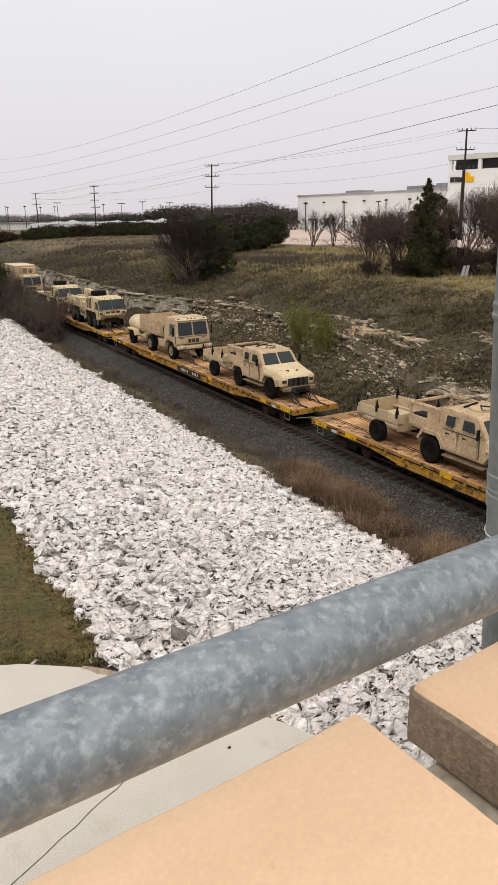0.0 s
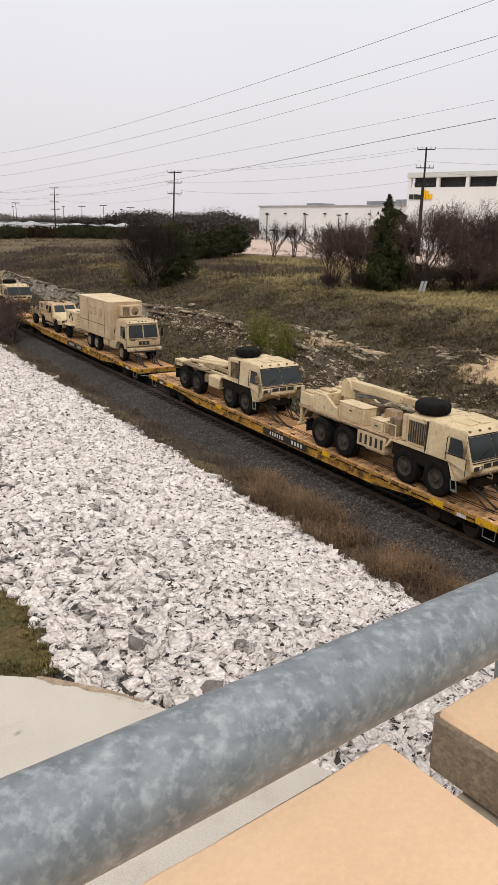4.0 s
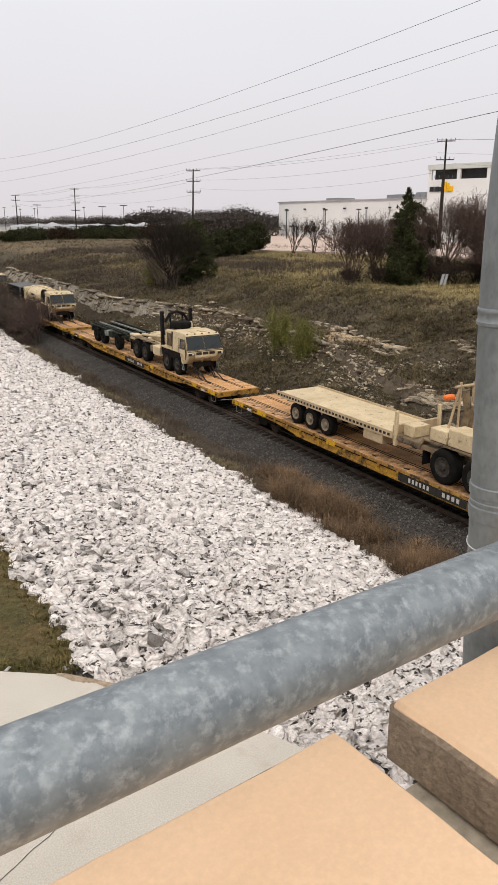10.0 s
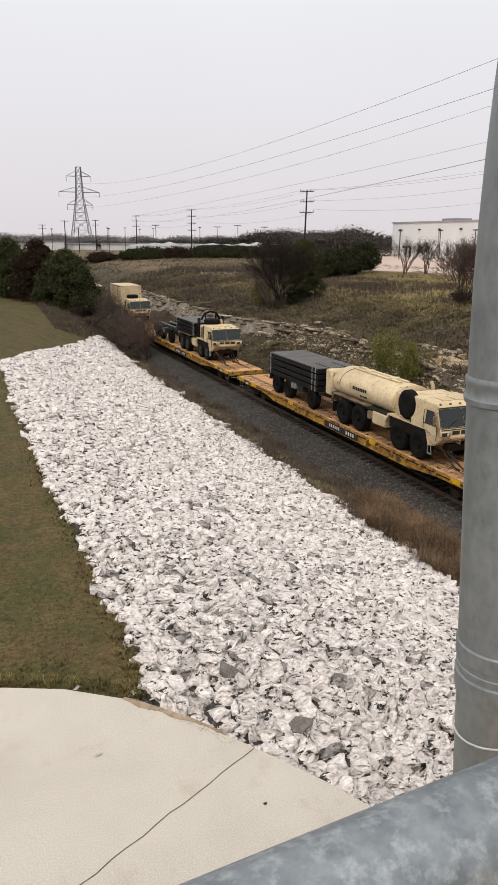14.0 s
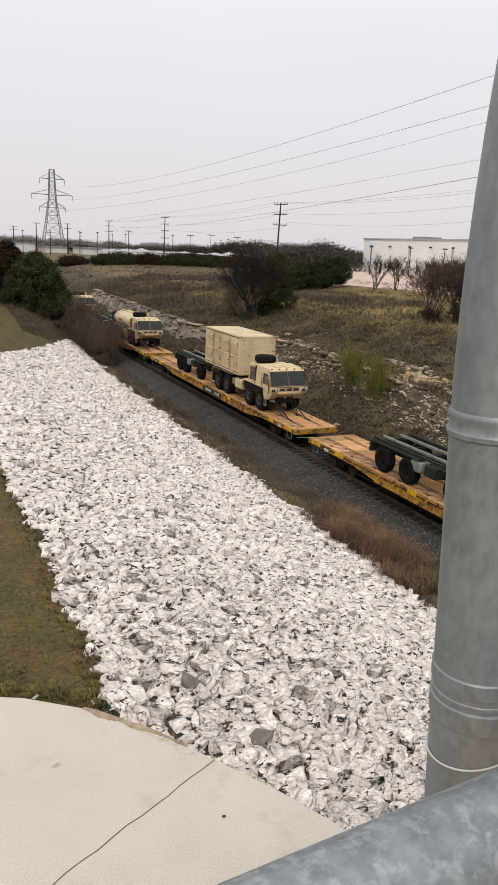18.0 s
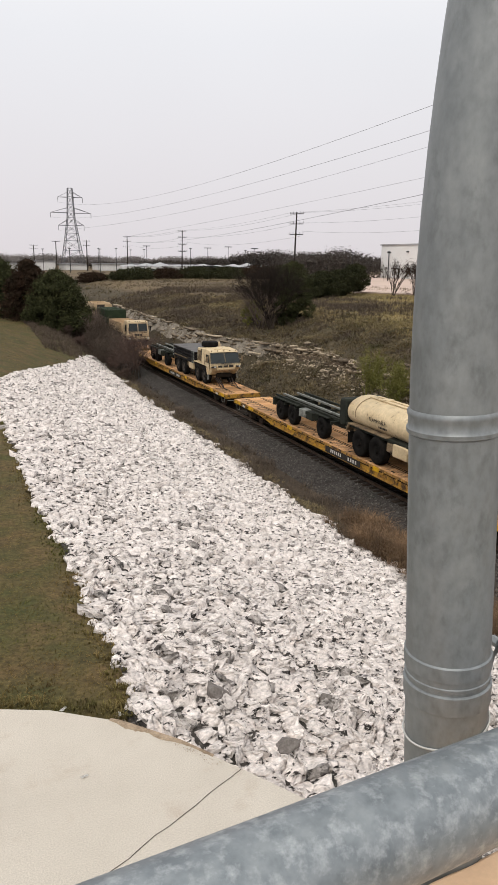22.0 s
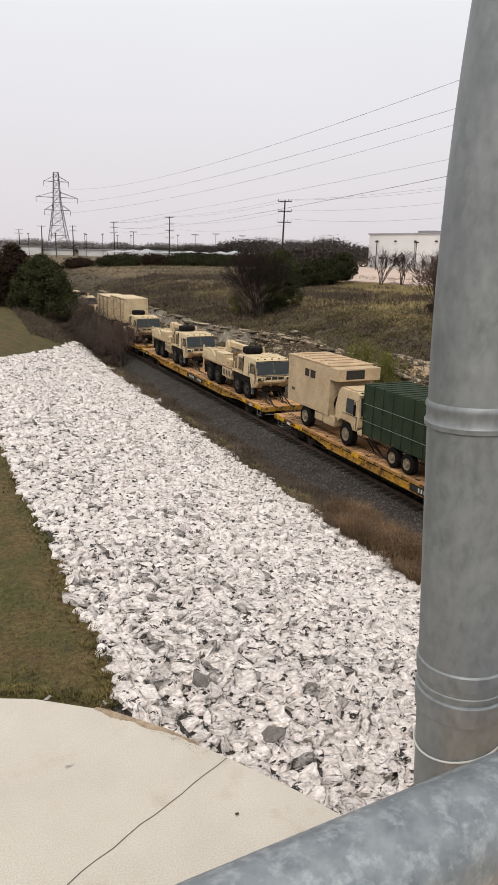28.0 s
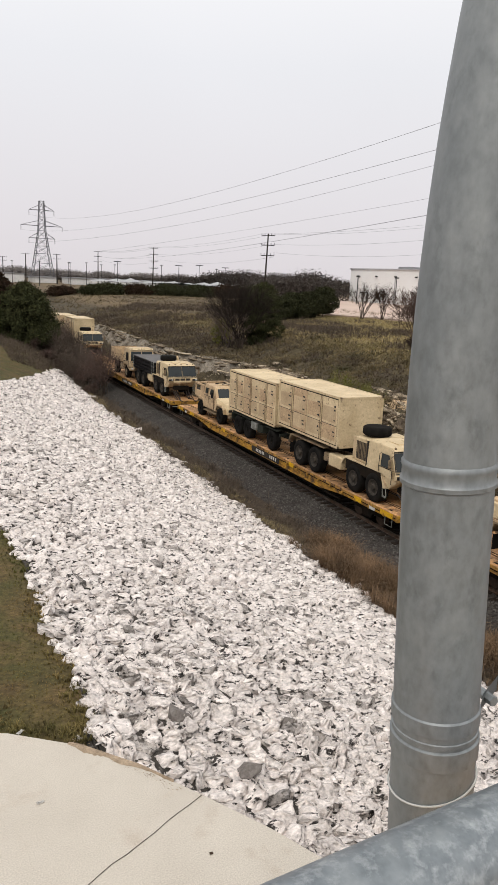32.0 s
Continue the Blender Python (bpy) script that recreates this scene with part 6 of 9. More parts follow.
def fifth_wheel(root):
    """Boxes and a folded mast over the rear axles."""
    for y0, y1, z1 in ((4.3, 5.3, 2.05), (5.35, 6.6, 2.10), (6.65, 7.5, 1.95)):
        bm = B()
        box(bm, -1.15, -0.35, y0, y1, 1.48, z1, 0.03)
        part("stowage_box", bm, tan_pale, root)
    bm = B()
    box(bm, -1.15, 1.15, 2.0, 4.2, 1.40, 1.50, 0.02)
    box(bm, 0.2, 1.1, 4.3, 7.4, 1.45, 1.85, 0.04)
    part("deck_plate", bm, tan, root)
    bm = B()
    tube(bm, [(-0.3, 7.0, 1.6), (-0.3, 7.0, 3.6)], 0.05, 6)
    tube(bm, [(0.35, 7.0, 1.6), (0.35, 7.0, 3.55)], 0.05, 6)
    tube(bm, [(-0.75, 7.1, 1.6), (-0.35, 7.0, 3.4)], 0.05, 6)
    tube(bm, [(0.9, 7.1, 1.6), (0.4, 7.0, 3.4)], 0.05, 6)
    tube(bm, [(-0.55, 7.0, 3.45), (0.75, 7.0, 3.45)], 0.06, 6)
    tube(bm, [(0.3, 7.0, 2.7), (0.25, 3.4, 2.35)], 0.07, 8)
    part("folded_mast", bm, tan, root, "braced tan mast frame")
    bm = B()
    tube(bm, [(0.0, 7.0, 1.7), (0.1, 6.95, 2.5), (-0.05, 7.0, 3.3)], 0.14, 8)
    part("hose", bm, tan_dark, root)
    bm = B()
    tube(bm, [(0.3, 6.95, 1.7), (0.2, 6.9, 2.6)], 0.09, 8)
    part("hose", bm, tan_dark, root)
    bm = B()
    box(bm, -1.05, -0.6, 6.9, 7.15, 3.02, 3.20, 0.05)
    part("beacon_cover", bm, orange_cover, root, "orange covered beacon")
    for x, y, z in ((1.05, 3.3, 2.42), (0.9, 6.9, 2.0)):
        bm = B()
        box(bm, x - 0.3, x + 0.3, y - 0.25, y + 0.25, z, z + 0.14, 0.05)
        part("lamp_cover", bm, lamp_glass, root, "pale rounded cover")


fifth_wheel(hemtt(3, 5.32, "tan eight-wheeled tractor truck with a folded mast", EIGHT))


def long_trailer(k, at):
    root = thing("flat_deck_trailer", "long tan flat deck trailer with a slotted edge rail", "trailer", "trailers on the train")
    for y in (0, 1.17, 2.33):
        for s in (-1, 1):
            wheel(root, s * 0.98, y, 0.50, 0.38, pale_hub)
    bm = B()
    box(bm, -1.18, 1.18, -4.45, 3.9, 1.12, 1.22, 0.015)
    part("deck", bm, tan_pale, root, "flat pale tan deck")
    for x in (-1.22, 1.18):
        bm = B()
        box(bm, x, x + 0.04, -4.45, 3.9, 1.02, 1.30)
        er = part("edge_rail", bm, tan, root)
        if x < 0:
            for i in range(34):
                bm = B()
                box(bm, -1.228, -1.22, -4.3 + i * 0.24, -4.16 + i * 0.24, 1.10, 1.20)
                part("slot", bm, dark_mark, er)
    bm = B()
    for s in (-1, 1):
        box(bm, s * 0.5 - 0.06, s * 0.5 + 0.06, -6.6, 3.8, 0.72, 1.1)
    box(bm, -1.15, 1.15, -6.9, -4.4, 1.0, 1.2, 0.02)
    part("frame", bm, tan_dark, root)
    bm = B()
    box(bm, -1.15, 1.15, -4.5, -4.36, 1.2, 1.55, 0.02)
    part("headboard", bm, tan, root)
    for x in (-1.18, 1.06):
        bm = B()
        box(bm, x, x + 0.12, -4.62, -4.46, 0.75, 2.12, 0.02)
        part("post", bm, tan_pale, root)
    bm = B()
    box(bm, -1.15, -0.6, -3.8, -2.6, 0.6, 1.0, 0.03)
    part("locker", bm, tan, root)
    bm = B()
    box(bm, -0.9, -0.1, -5.3, -4.7, 1.2, 1.65, 0.03)
    part("stowage", bm, tan_pale, root)
    rides(root, FIRST + PITCH * k + at)


long_trailer(3, 19.18)

h = hemtt(4, 5.50, "tan eight-wheeled truck with a black lifting frame", EIGHT)
hook_arm(h)
arch(h, 2.55, 3.72)
flat_trailer(4, 16.08, (0, 3.15, 4.7))

h = hemtt(5, 5.77, "pale tan fuel tanker truck with an upright spare tyre", EIGHT, spare="upright", hub=rubber)
tank_body(h)
flat_trailer(5, 16.18, (0, 3.13, 4.85), "dark trailer stacked with long black steel panels", rails=False, load=lambda r, a: panel_stack(r, -0.85, 5.85, 1.06, 4, 0.34))

h = hemtt(6, 5.54, "tan eight-wheeled truck loaded with black steel panels", EIGHT)
panel_stack(h, 2.95, 8.45, 1.50, 4, 0.28)
arch(h, 2.45, 3.15)
flat_trailer(6, 16.30, (0, 2.95, 4.75))

h = hemtt(7, 4.91, "tan eight-wheeled truck carrying a steel container", EIGHT)
box_container(h, 3.10, 9.20, 1.55, doors=2)
flat_trailer(7, 15.47, (0, 3.13, 4.5))

h = hemtt(8, 4.39, "tan fuel tanker truck with a green pump cabinet", EIGHT, hub=rubber)
tank_body(h, tan_pale, True, True)
flat_trailer(8, 15.0, (0, 3.6, 5.2))

h = hemtt(9, 5.0, "tan eight-wheeled truck stacked with black steel panels", EIGHT)
panel_stack(h, 2.2, 8.3, 1.20, 4, 0.25)
flat_trailer(9, 15.58, (0, 3.15, 4.7))

fmtv(10, 2.58, "tan six-wheeled cargo truck with an open drop-side bed", dropside, (0, 3.86, 5.35))


def green_box(k, at):
    root = thing("container_trailer", "dark green ribbed container on a twin-axle trailer", "trailer", "trailers on the train")
    for y in (0, 1.1):
        for s in (-1, 1):
            wheel(root, s * 0.98, y, 0.46, 0.34, pale_hub)
    bm = B()
    box(bm, -1.18, 1.18, -2.55, 3.5, 0.95, 3.30, 0.015)
    body = part("container", bm, green, root)
    for i in range(9):
        bm = B()
        y = -2.55 + i * 6.05 / 8
        box(bm, -1.22, -1.18, max(y - 0.035, -2.55), min(y + 0.035, 3.5), 0.95, 3.30, 0.006)
        part("side_rib", bm, green, body)
    for i in range(14):
        bm = B()
        box(bm, -1.15, 1.15, -2.4 + i * 0.43, -2.25 + i * 0.43, 3.30, 3.335, 0.008)
        part("roof_rib", bm, green, body)
    for z in (1.62, 2.42):
        bm = B()
        tube(bm, [(-1.23, -2.5, z), (-1.23, 3.5, z)], 0.012, 5)
        part("tie_line", bm, pale_rail, body)
    for x in (-0.58, 0.58):
        bm = B()
        box(bm, x - 0.5, x + 0.5, -2.58, -2.55, 1.05, 3.2, 0.006)
        part("door", bm, green, body)
    bm = B()
    for s in (-1, 1):
        box(bm, s * 0.5 - 0.06, s * 0.5 + 0.06, -2.6, 3.4, 0.62, 0.95)
    tube(bm, [(-0.5, -2.5, 0.72), (0, -4.1, 0.7), (0.5, -2.5, 0.72)], 0.06, 6)
    tube(bm, [(0, -3.9, 0.7), (0, -3.9, 0.0)], 0.05, 6)
    part("frame", bm, tan_dark, root)
    rides(root, FIRST + PITCH * k + at)


green_box(10, 14.72)
fmtv(10, 19.73, "tan four-wheeled truck carrying a tall shelter box", shelter, (0, 4.2))

cargo_bed(hemtt(11, 2.76, "tan eight-wheeled cargo truck with lockers and a folded crane", EIGHT))
cargo_bed(hemtt(11, 16.05, "tan eight-wheeled cargo truck with a spare tyre on the engine deck", EIGHT))

h = hemtt(12, 2.0, "tan eight-wheeled truck carrying a stencilled container", EIGHT)
box_container(h, 3.10, 9.30, 1.66, doors=2)
flat_trailer(12, 12.09, (0, 3.2, 4.55), "dark trailer carrying a tan steel container", rails=False, load=lambda r, a: box_container(r, -0.45, 5.95, 1.38, doors=3))
scout(12, 19.7, "worn tan light armoured truck behind a container trailer")

h = hemtt(13, 2.58, "tan eight-wheeled truck with a load of black panels", EIGHT)
panel_stack(h, 2.0, 8.4, 1.3, 4, 0.28)
fmtv(13, 13.3, "tan four-wheeled cargo truck behind a panel carrier", dropside, (0, 3.8))
h = hemtt(14, 4.6, "tan eight-wheeled truck with a container, far down the train", EIGHT)
box_container(h, 3.10, 9.20, 1.55, doors=2)
fmtv(14, 16.5, "tan six-wheeled truck with a van body, far down the train", van_body, (0, 4.74, 6.2))

# ---------------------------------------------------------------- plants
bark = surface("grey_brown_bark", (0.075, 0.058, 0.045), (0.05, 0.038, 0.03), 4, 30, 0.95, bump=0.4)
twig_brown = surface("bare_twigs", (0.058, 0.042, 0.034), (0.042, 0.030, 0.025), 3, 20, 0.95, bump=0, island=0.3)
twig_brush = surface("thicket_twigs", (0.105, 0.080, 0.062), (0.068, 0.053, 0.041), 3, 20, 0.95, bump=0, island=0.4)
twig_dark = surface("dark_bare_twigs", (0.036, 0.028, 0.023), (0.025, 0.020, 0.017), 3, 20, 0.95, bump=0, island=0.3)
twig_grey = surface("grey_brown_twigs", (0.18, 0.138, 0.110), (0.125, 0.095, 0.078), 3, 20, 0.95, bump=0, island=0.4)
twig_red = surface("reddish_bare_twigs", (0.125, 0.082, 0.068), (0.085, 0.06, 0.05), 3, 20, 0.95, bump=0, island=0.3)
leaf_juniper = surface("dark_juniper_sprays", (0.042, 0.048, 0.021), (0.062, 0.064, 0.028), 1.0, 8, 0.9, bump=0, island=0.5)
leaf_oak = surface("dark_evergreen_leaves", (0.032, 0.035, 0.017), (0.046, 0.048, 0.022), 0.8, 8, 0.85, bump=0, island=0.5)
leaf_rust = surface("rusty_dark_leaves", (0.050, 0.028, 0.018), (0.032, 0.024, 0.015), 0.8, 8, 0.9, bump=0, island=0.5)
leaf_willow = surface("olive_green_withies", (0.19, 0.185, 0.05), (0.145, 0.14, 0.042), 1.0, 8, 0.9, bump=0, island=0.4)
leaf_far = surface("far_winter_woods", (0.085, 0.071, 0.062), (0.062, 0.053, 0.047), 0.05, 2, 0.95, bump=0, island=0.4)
# distance haze is mixed into this leaf colour
leaf_haze = surface("haze_tinted_woods", (0.25, 0.228, 0.22), (0.21, 0.19, 0.182), 0.03, 2, 0.95, bump=0, island=0.06, fleck=0.1)
dry_stem = surface("dry_brown_reeds", (0.27, 0.172, 0.10), (0.125, 0.083, 0.052), 0.9, 8, 0.95, bump=0, island=0.5)
grey_stem = surface("grey_dead_weeds", (0.145, 0.112, 0.084), (0.095, 0.073, 0.056), 0.6, 8, 0.95, bump=0, island=0.5)
bank_blade = surface("matted_scrub_grass", (0.205, 0.160, 0.094), (0.130, 0.104, 0.064), 0.35, 3, 0.95, bump=0, island=0.4, third=(0.088, 0.080, 0.040), third_scale=0.3, third_at=0.55, third_soft=0.12)
top_blade = surface("dry_yellow_grass", (0.44, 0.345, 0.165), (0.275, 0.225, 0.105), 0.14, 3, 0.95, bump=0, island=0.32, third=(0.15, 0.11, 0.062), third_scale=0.25, third_at=0.57, third_soft=0.12)
lawn_blade = surface("short_lawn_grass", (0.118, 0.122, 0.038), (0.270, 0.188, 0.080), 0.6, 4, 0.95, bump=0, island=0.5, third=(0.045, 0.032, 0.018), third_scale=0.9, third_at=0.54, third_soft=0.12)


def leaf_cloud(name, centres, size, material, parent, seed, flat=0.4):
    """Many small leaf triangles about the given places."""
    g = np.random.default_rng(seed)
    c = np.asarray(centres, float)
    n = len(c)
    a = g.normal(size=(n, 3))
    a /= np.linalg.norm(a, axis=1, keepdims=True)
    b = g.normal(size=(n, 3))
    b -= (b * a).sum(1, keepdims=True) * a
    b /= np.linalg.norm(b, axis=1, keepdims=True)
    s = size * g.uniform(0.5, 1.5, (n, 1))
    v = np.stack([c + a * s, c - a * s * 0.6 + b * s * flat, c - a * s * 0.6 - b * s * flat], 1).reshape(-1, 3)
    f = np.arange(3 * n).reshape(-1, 3)
    return raw_mesh(name, v, f, material, parent)


def sprig(out, p, d, length, r, depth, rng, droop=0.0, fan=0.55, kids=3):
    """A limb and its side limbs, as (from, to, r0, r1) pieces."""
    q = p + d * length
    out.append((p, q, r, r * 0.62))
    if depth == 0:
        return
    for _ in range(kids):
        side = Vector((rng.gauss(0, 1), rng.gauss(0, 1), rng.gauss(0, 0.6)))
        e = (d + side * fan * 0.7 + Vector((0, 0, -droop))).normalized()
        t = rng.uniform(0.45, 1.0)
        sprig(out, p + d * length * t, e, length * rng.uniform(0.55, 0.82), r * 0.58, depth - 1, rng, droop, fan, kids)


def limbs_mesh(name, pieces, material, parent, seg=3):
    vs, fs, n = [], [], 0
    for p, q, r0, r1 in pieces:
        d = (q - p).normalized()
        u = d.orthogonal().normalized()
        w = d.cross(u)
        for c, r in ((p, r0), (q, r1)):
            for k in range(seg):
                a = 2 * math.pi * k / seg
                vs.append(c + (u * math.cos(a) + w * math.sin(a)) * r)
        for k in range(seg):
            fs.append((n + k, n + (k + 1) % seg, n + seg + (k + 1) % seg, n + seg + k))
        n += 2 * seg
    return raw_mesh(name, [tuple(v) for v in vs], fs, material, parent, 60)


def bare_tree(x, y, h, seed, label, stems=1, material=None, fan=0.55, lean=0.25, depth=4, kids=3, z=None, name="bare_tree", category="tree", group="bare trees and bushes", r=None, haze=1.5, fork=0.34):
    root = thing(name, label, category, group, at=(x, y, (land(x, y) if z is None else z) - 0.05))
    rng = random.Random(seed)
    trunk, crown = [], []
    for s in range(stems):
        d = Vector((rng.gauss(0, lean), rng.gauss(0, lean), 1)).normalized()
        base = Vector((rng.uniform(-0.15, 0.15), rng.uniform(-0.15, 0.15), 0)) * (stems > 1) * (1 + h * 0.1)
        r0 = r or h * 0.016 / math.sqrt(stems) + 0.012
        L = h * fork
        trunk.append((base, base + d * L, r0 * 1.3, r0))
        for _ in range(kids + 1):
            side = Vector((rng.gauss(0, 1), rng.gauss(0, 1), rng.gauss(0.3, 0.4)))
            e = (d + side * fan).normalized()
            sprig(crown, base + d * L * rng.uniform(0.55, 1), e, h * 0.26, r0 * 0.66, depth - 1, rng, 0, fan, kids)
    top = max(q.z for _, q, _, _ in crown)
    k = h / top
    sc = lambda ps: [(p * k, q * k, a, b) for p, q, a, b in ps]
    if name == "crape_myrtle":
        for one in sc(trunk):
            limbs_mesh("stem", [one], bark, root, 6)
    else:
        limbs_mesh("trunk", sc(trunk), bark, root, 6)
    limbs_mesh("crown", sc([(p, q, max(a, 0.010), max(b, 0.006)) for p, q, a, b in crown]), material or twig_brown, root, 3)
    ends = [q * k for p, q, a, b in crown if b < r0 * 0.2]
    g = np.random.default_rng(seed)
    ends = np.array([e[:] for e in ends])
    if len(ends):
        pts = ends[g.integers(0, len(ends), int(len(ends) * haze))] + g.normal(0, h * 0.035, (int(len(ends) * haze), 3))
        tagged(leaf_cloud("twig_haze", pts, 0.028 * h + 0.05, material or twig_brown, root, seed + 5, 0.05), kind="stuff")
    return root


def leafy(x, y, h, w, seed, label, material, n=5000, shape="cone", name="tree", group="evergreen trees and bushes", size=0.16, z=None, bottom=0.06, category="tree"):
    """An evergreen: a trunk and a crown of small leaf clumps with an uneven outline."""
    root = thing(name, label, category, group, at=(x, y, (land(x, y) if z is None else z) - 0.05))
    g = np.random.default_rng(seed)
    bm = B()
    tube(bm, [(0, 0, 0), (0.02 * h, 0.01 * h, h * 0.35), (0, 0, h * 0.8)], [h * 0.02, h * 0.012, h * 0.004], 7)
    part("trunk", bm, bark, root)
    clumps = []
    m = max(60, int(w * h * (20.0 if shape in ("cone", "column") else 9.0)))
    for i in range(m):
        u = g.uniform(bottom, 1)
        a = g.uniform(0, 2 * math.pi)
        if shape == "cone":
            rad = w / 2 * (1 - u) ** 0.72 * min(1, (u - bottom) * 3 + 0.7)
        elif shape == "column":
            rad = w / 2 * (1 - u ** 1.6) ** 0.8 * min(1, u * 1.5 + 0.62) * (1 + 0.35 * math.sin(a * 3 + u * 17))
        elif shape == "dome":
            rad = w / 2 * (1 - u ** 2.2) ** 0.6
        else:
            rad = w / 2 * math.sqrt(max(0.05, 1 - (2 * (u - bottom) / (1 - bottom) - 1) ** 2))
        rad *= g.uniform(0.02, 1.0) ** 0.5 * 1.08
        clumps.append((rad * math.cos(a), rad * math.sin(a), u * h, g.uniform(0.07, 0.14) * w * (1.2 - 1.0 * u if shape in ("cone", "column") else 1)))
    cl = np.array(clumps)
    pick = g.choice(m, n, p=cl[:, 3] ** 2 / (cl[:, 3] ** 2).sum())
    off = g.normal(size=(n, 3))
    off /= np.linalg.norm(off, axis=1, keepdims=True)
    off *= g.uniform(0.35, 1.0, (n, 1))
    pts = cl[pick, :3] + off * cl[pick, 3:4] * np.array([1, 1, 1.4 if shape in ("cone", "column") else 0.8])
    pts[:, 2] = np.maximum(pts[:, 2], 0.05)
    leaf_cloud("crown", pts, size, material, root, seed + 1)
    return root


# near the track on the left: junipers and bare brush
leafy(11.6, 84.3, 6.3, 7.0, 21, "dense dark green juniper beside the lawn", leaf_juniper, 32000, "dome", "juniper", size=0.155, bottom=0.02)
leafy(9.0, 87.5, 6.6, 5.6, 25, "dark juniper with rusty tips", leaf_rust, 18000, "dome", "juniper", size=0.155, bottom=0.02)
leafy(6.2, 92.0, 6.4, 6.6, 22, "dark green juniper behind the lawn", leaf_juniper, 18000, "dome", "juniper", size=0.165, bottom=0.02)
leafy(1.5, 96.0, 7.2, 6.5, 23, "broad dark juniper at the lawn's end", leaf_juniper, 15000, "dome", "juniper", size=0.18, bottom=0.02)
leafy(-5.5, 98.0, 7.0, 7.0, 24, "dark juniper in the hedge line", leaf_juniper, 15000, "dome", "juniper", size=0.18, bottom=0.02)
for i, (x, y, h) in enumerate(((15.2, 66, 1.2), (15.0, 70, 1.6), (15.4, 74, 2.2), (14.6, 77, 2.0), (15.6, 80, 2.6), (14.2, 82, 2.2), (15.2, 86, 3.0), (13.4, 79, 1.5), (12.6, 76, 1.2), (14.0, 88, 3.2), (12.2, 81, 1.6))):
    bare_tree(x, y, h, 40 + i, "leafless brown thicket bush beside the track", 6, twig_red, 0.5, 0.42, 4, 3, fork=0.2, name="bare_bush", category="bush", haze=0.7)

for i, (x, y, h) in enumerate(((15.7, 71.5, 3.0), (15.3, 75.0, 3.8), (15.8, 78.4, 3.8), (14.8, 81.5, 4.6))):
    bare_tree(x, y, h, 240 + i, "leafless grey-brown sapling beside the track", 2, twig_grey, 0.46, 0.22, 4, 3, name="bare_bush", category="bush", haze=0.6, fork=0.26)

for i, (x, y, h) in enumerate(((16.2, 86.5, 4.8), (15.4, 89.0, 5.6), (16.6, 91.0, 5.8), (15.8, 93.5, 6.0), (16.8, 96.0, 6.0), (14.8, 91.5, 5.4), (16.0, 99.0, 6.2), (13.8, 86.0, 3.4))):
    bare_tree(x, y, h, 260 + i, "dense leafless brown brush beside the track", 7, twig_grey if i % 2 else twig_red, 0.5, 0.3, 4, 3, name="bare_bush", category="bush", haze=1.4, fork=0.2)

bare_tree(16.3, 66.4, 5.0, 281, "reddish leafless sapling thicket beside the track", 6, twig_red, 0.4, 0.16, 4, 3, name="bare_bush", category="bush", haze=2.2, fork=0.24)
bare_tree(16.4, 68.6, 3.2, 282, "reddish leafless sapling thicket beside the track", 6, twig_red, 0.45, 0.25, 4, 3, name="bare_bush", category="bush", haze=2.0, fork=0.2)
for i, (x, y, h) in enumerate(((15.7, 71.6, 3.7), (15.2, 74.2, 3.6), (15.9, 76.6, 4.2), (15.0, 79.0, 4.0), (15.7, 81.6, 5.4), (15.0, 84.4, 5.0))):
    bare_tree(x, y, h, 285 + i, "dense grey-brown leafless thicket beside the track", 7, twig_brush, 0.5, 0.3, 4, 3, name="bare_bush", category="bush", haze=2.2, fork=0.2)

# on the far bank
bare_tree(30.0, 66.4, 7.3, 61, "large leafless bush on the cutting's edge", 9, twig_dark, 0.42, 0.32, 5, 3, name="bare_bush", category="bush", haze=0.22, fork=0.18)
bare_tree(29.2, 67.6, 4.6, 67, "leafless bush on the cutting's edge", 6, twig_grey, 0.5, 0.36, 4, 3, name="bare_bush", category="bush", haze=0.4, fork=0.16)
leafy(33.0, 67.8, 5.9, 4.0, 62, "dark juniper beside a leafless bush", leaf_juniper, 26000, "dome", "juniper", size=0.085, bottom=0.06)
leafy(31.6, 66.4, 3.6, 2.4, 63, "small dark juniper on the cutting's edge", leaf_juniper, 14000, "ball", "juniper", size=0.085, bottom=0.0)
leafy(29.6, 70.2, 2.6, 2.2, 64, "olive bush behind a leafless bush", leaf_willow, 3000, "ball", "green_bush", size=0.10, bottom=0.0, category="bush")
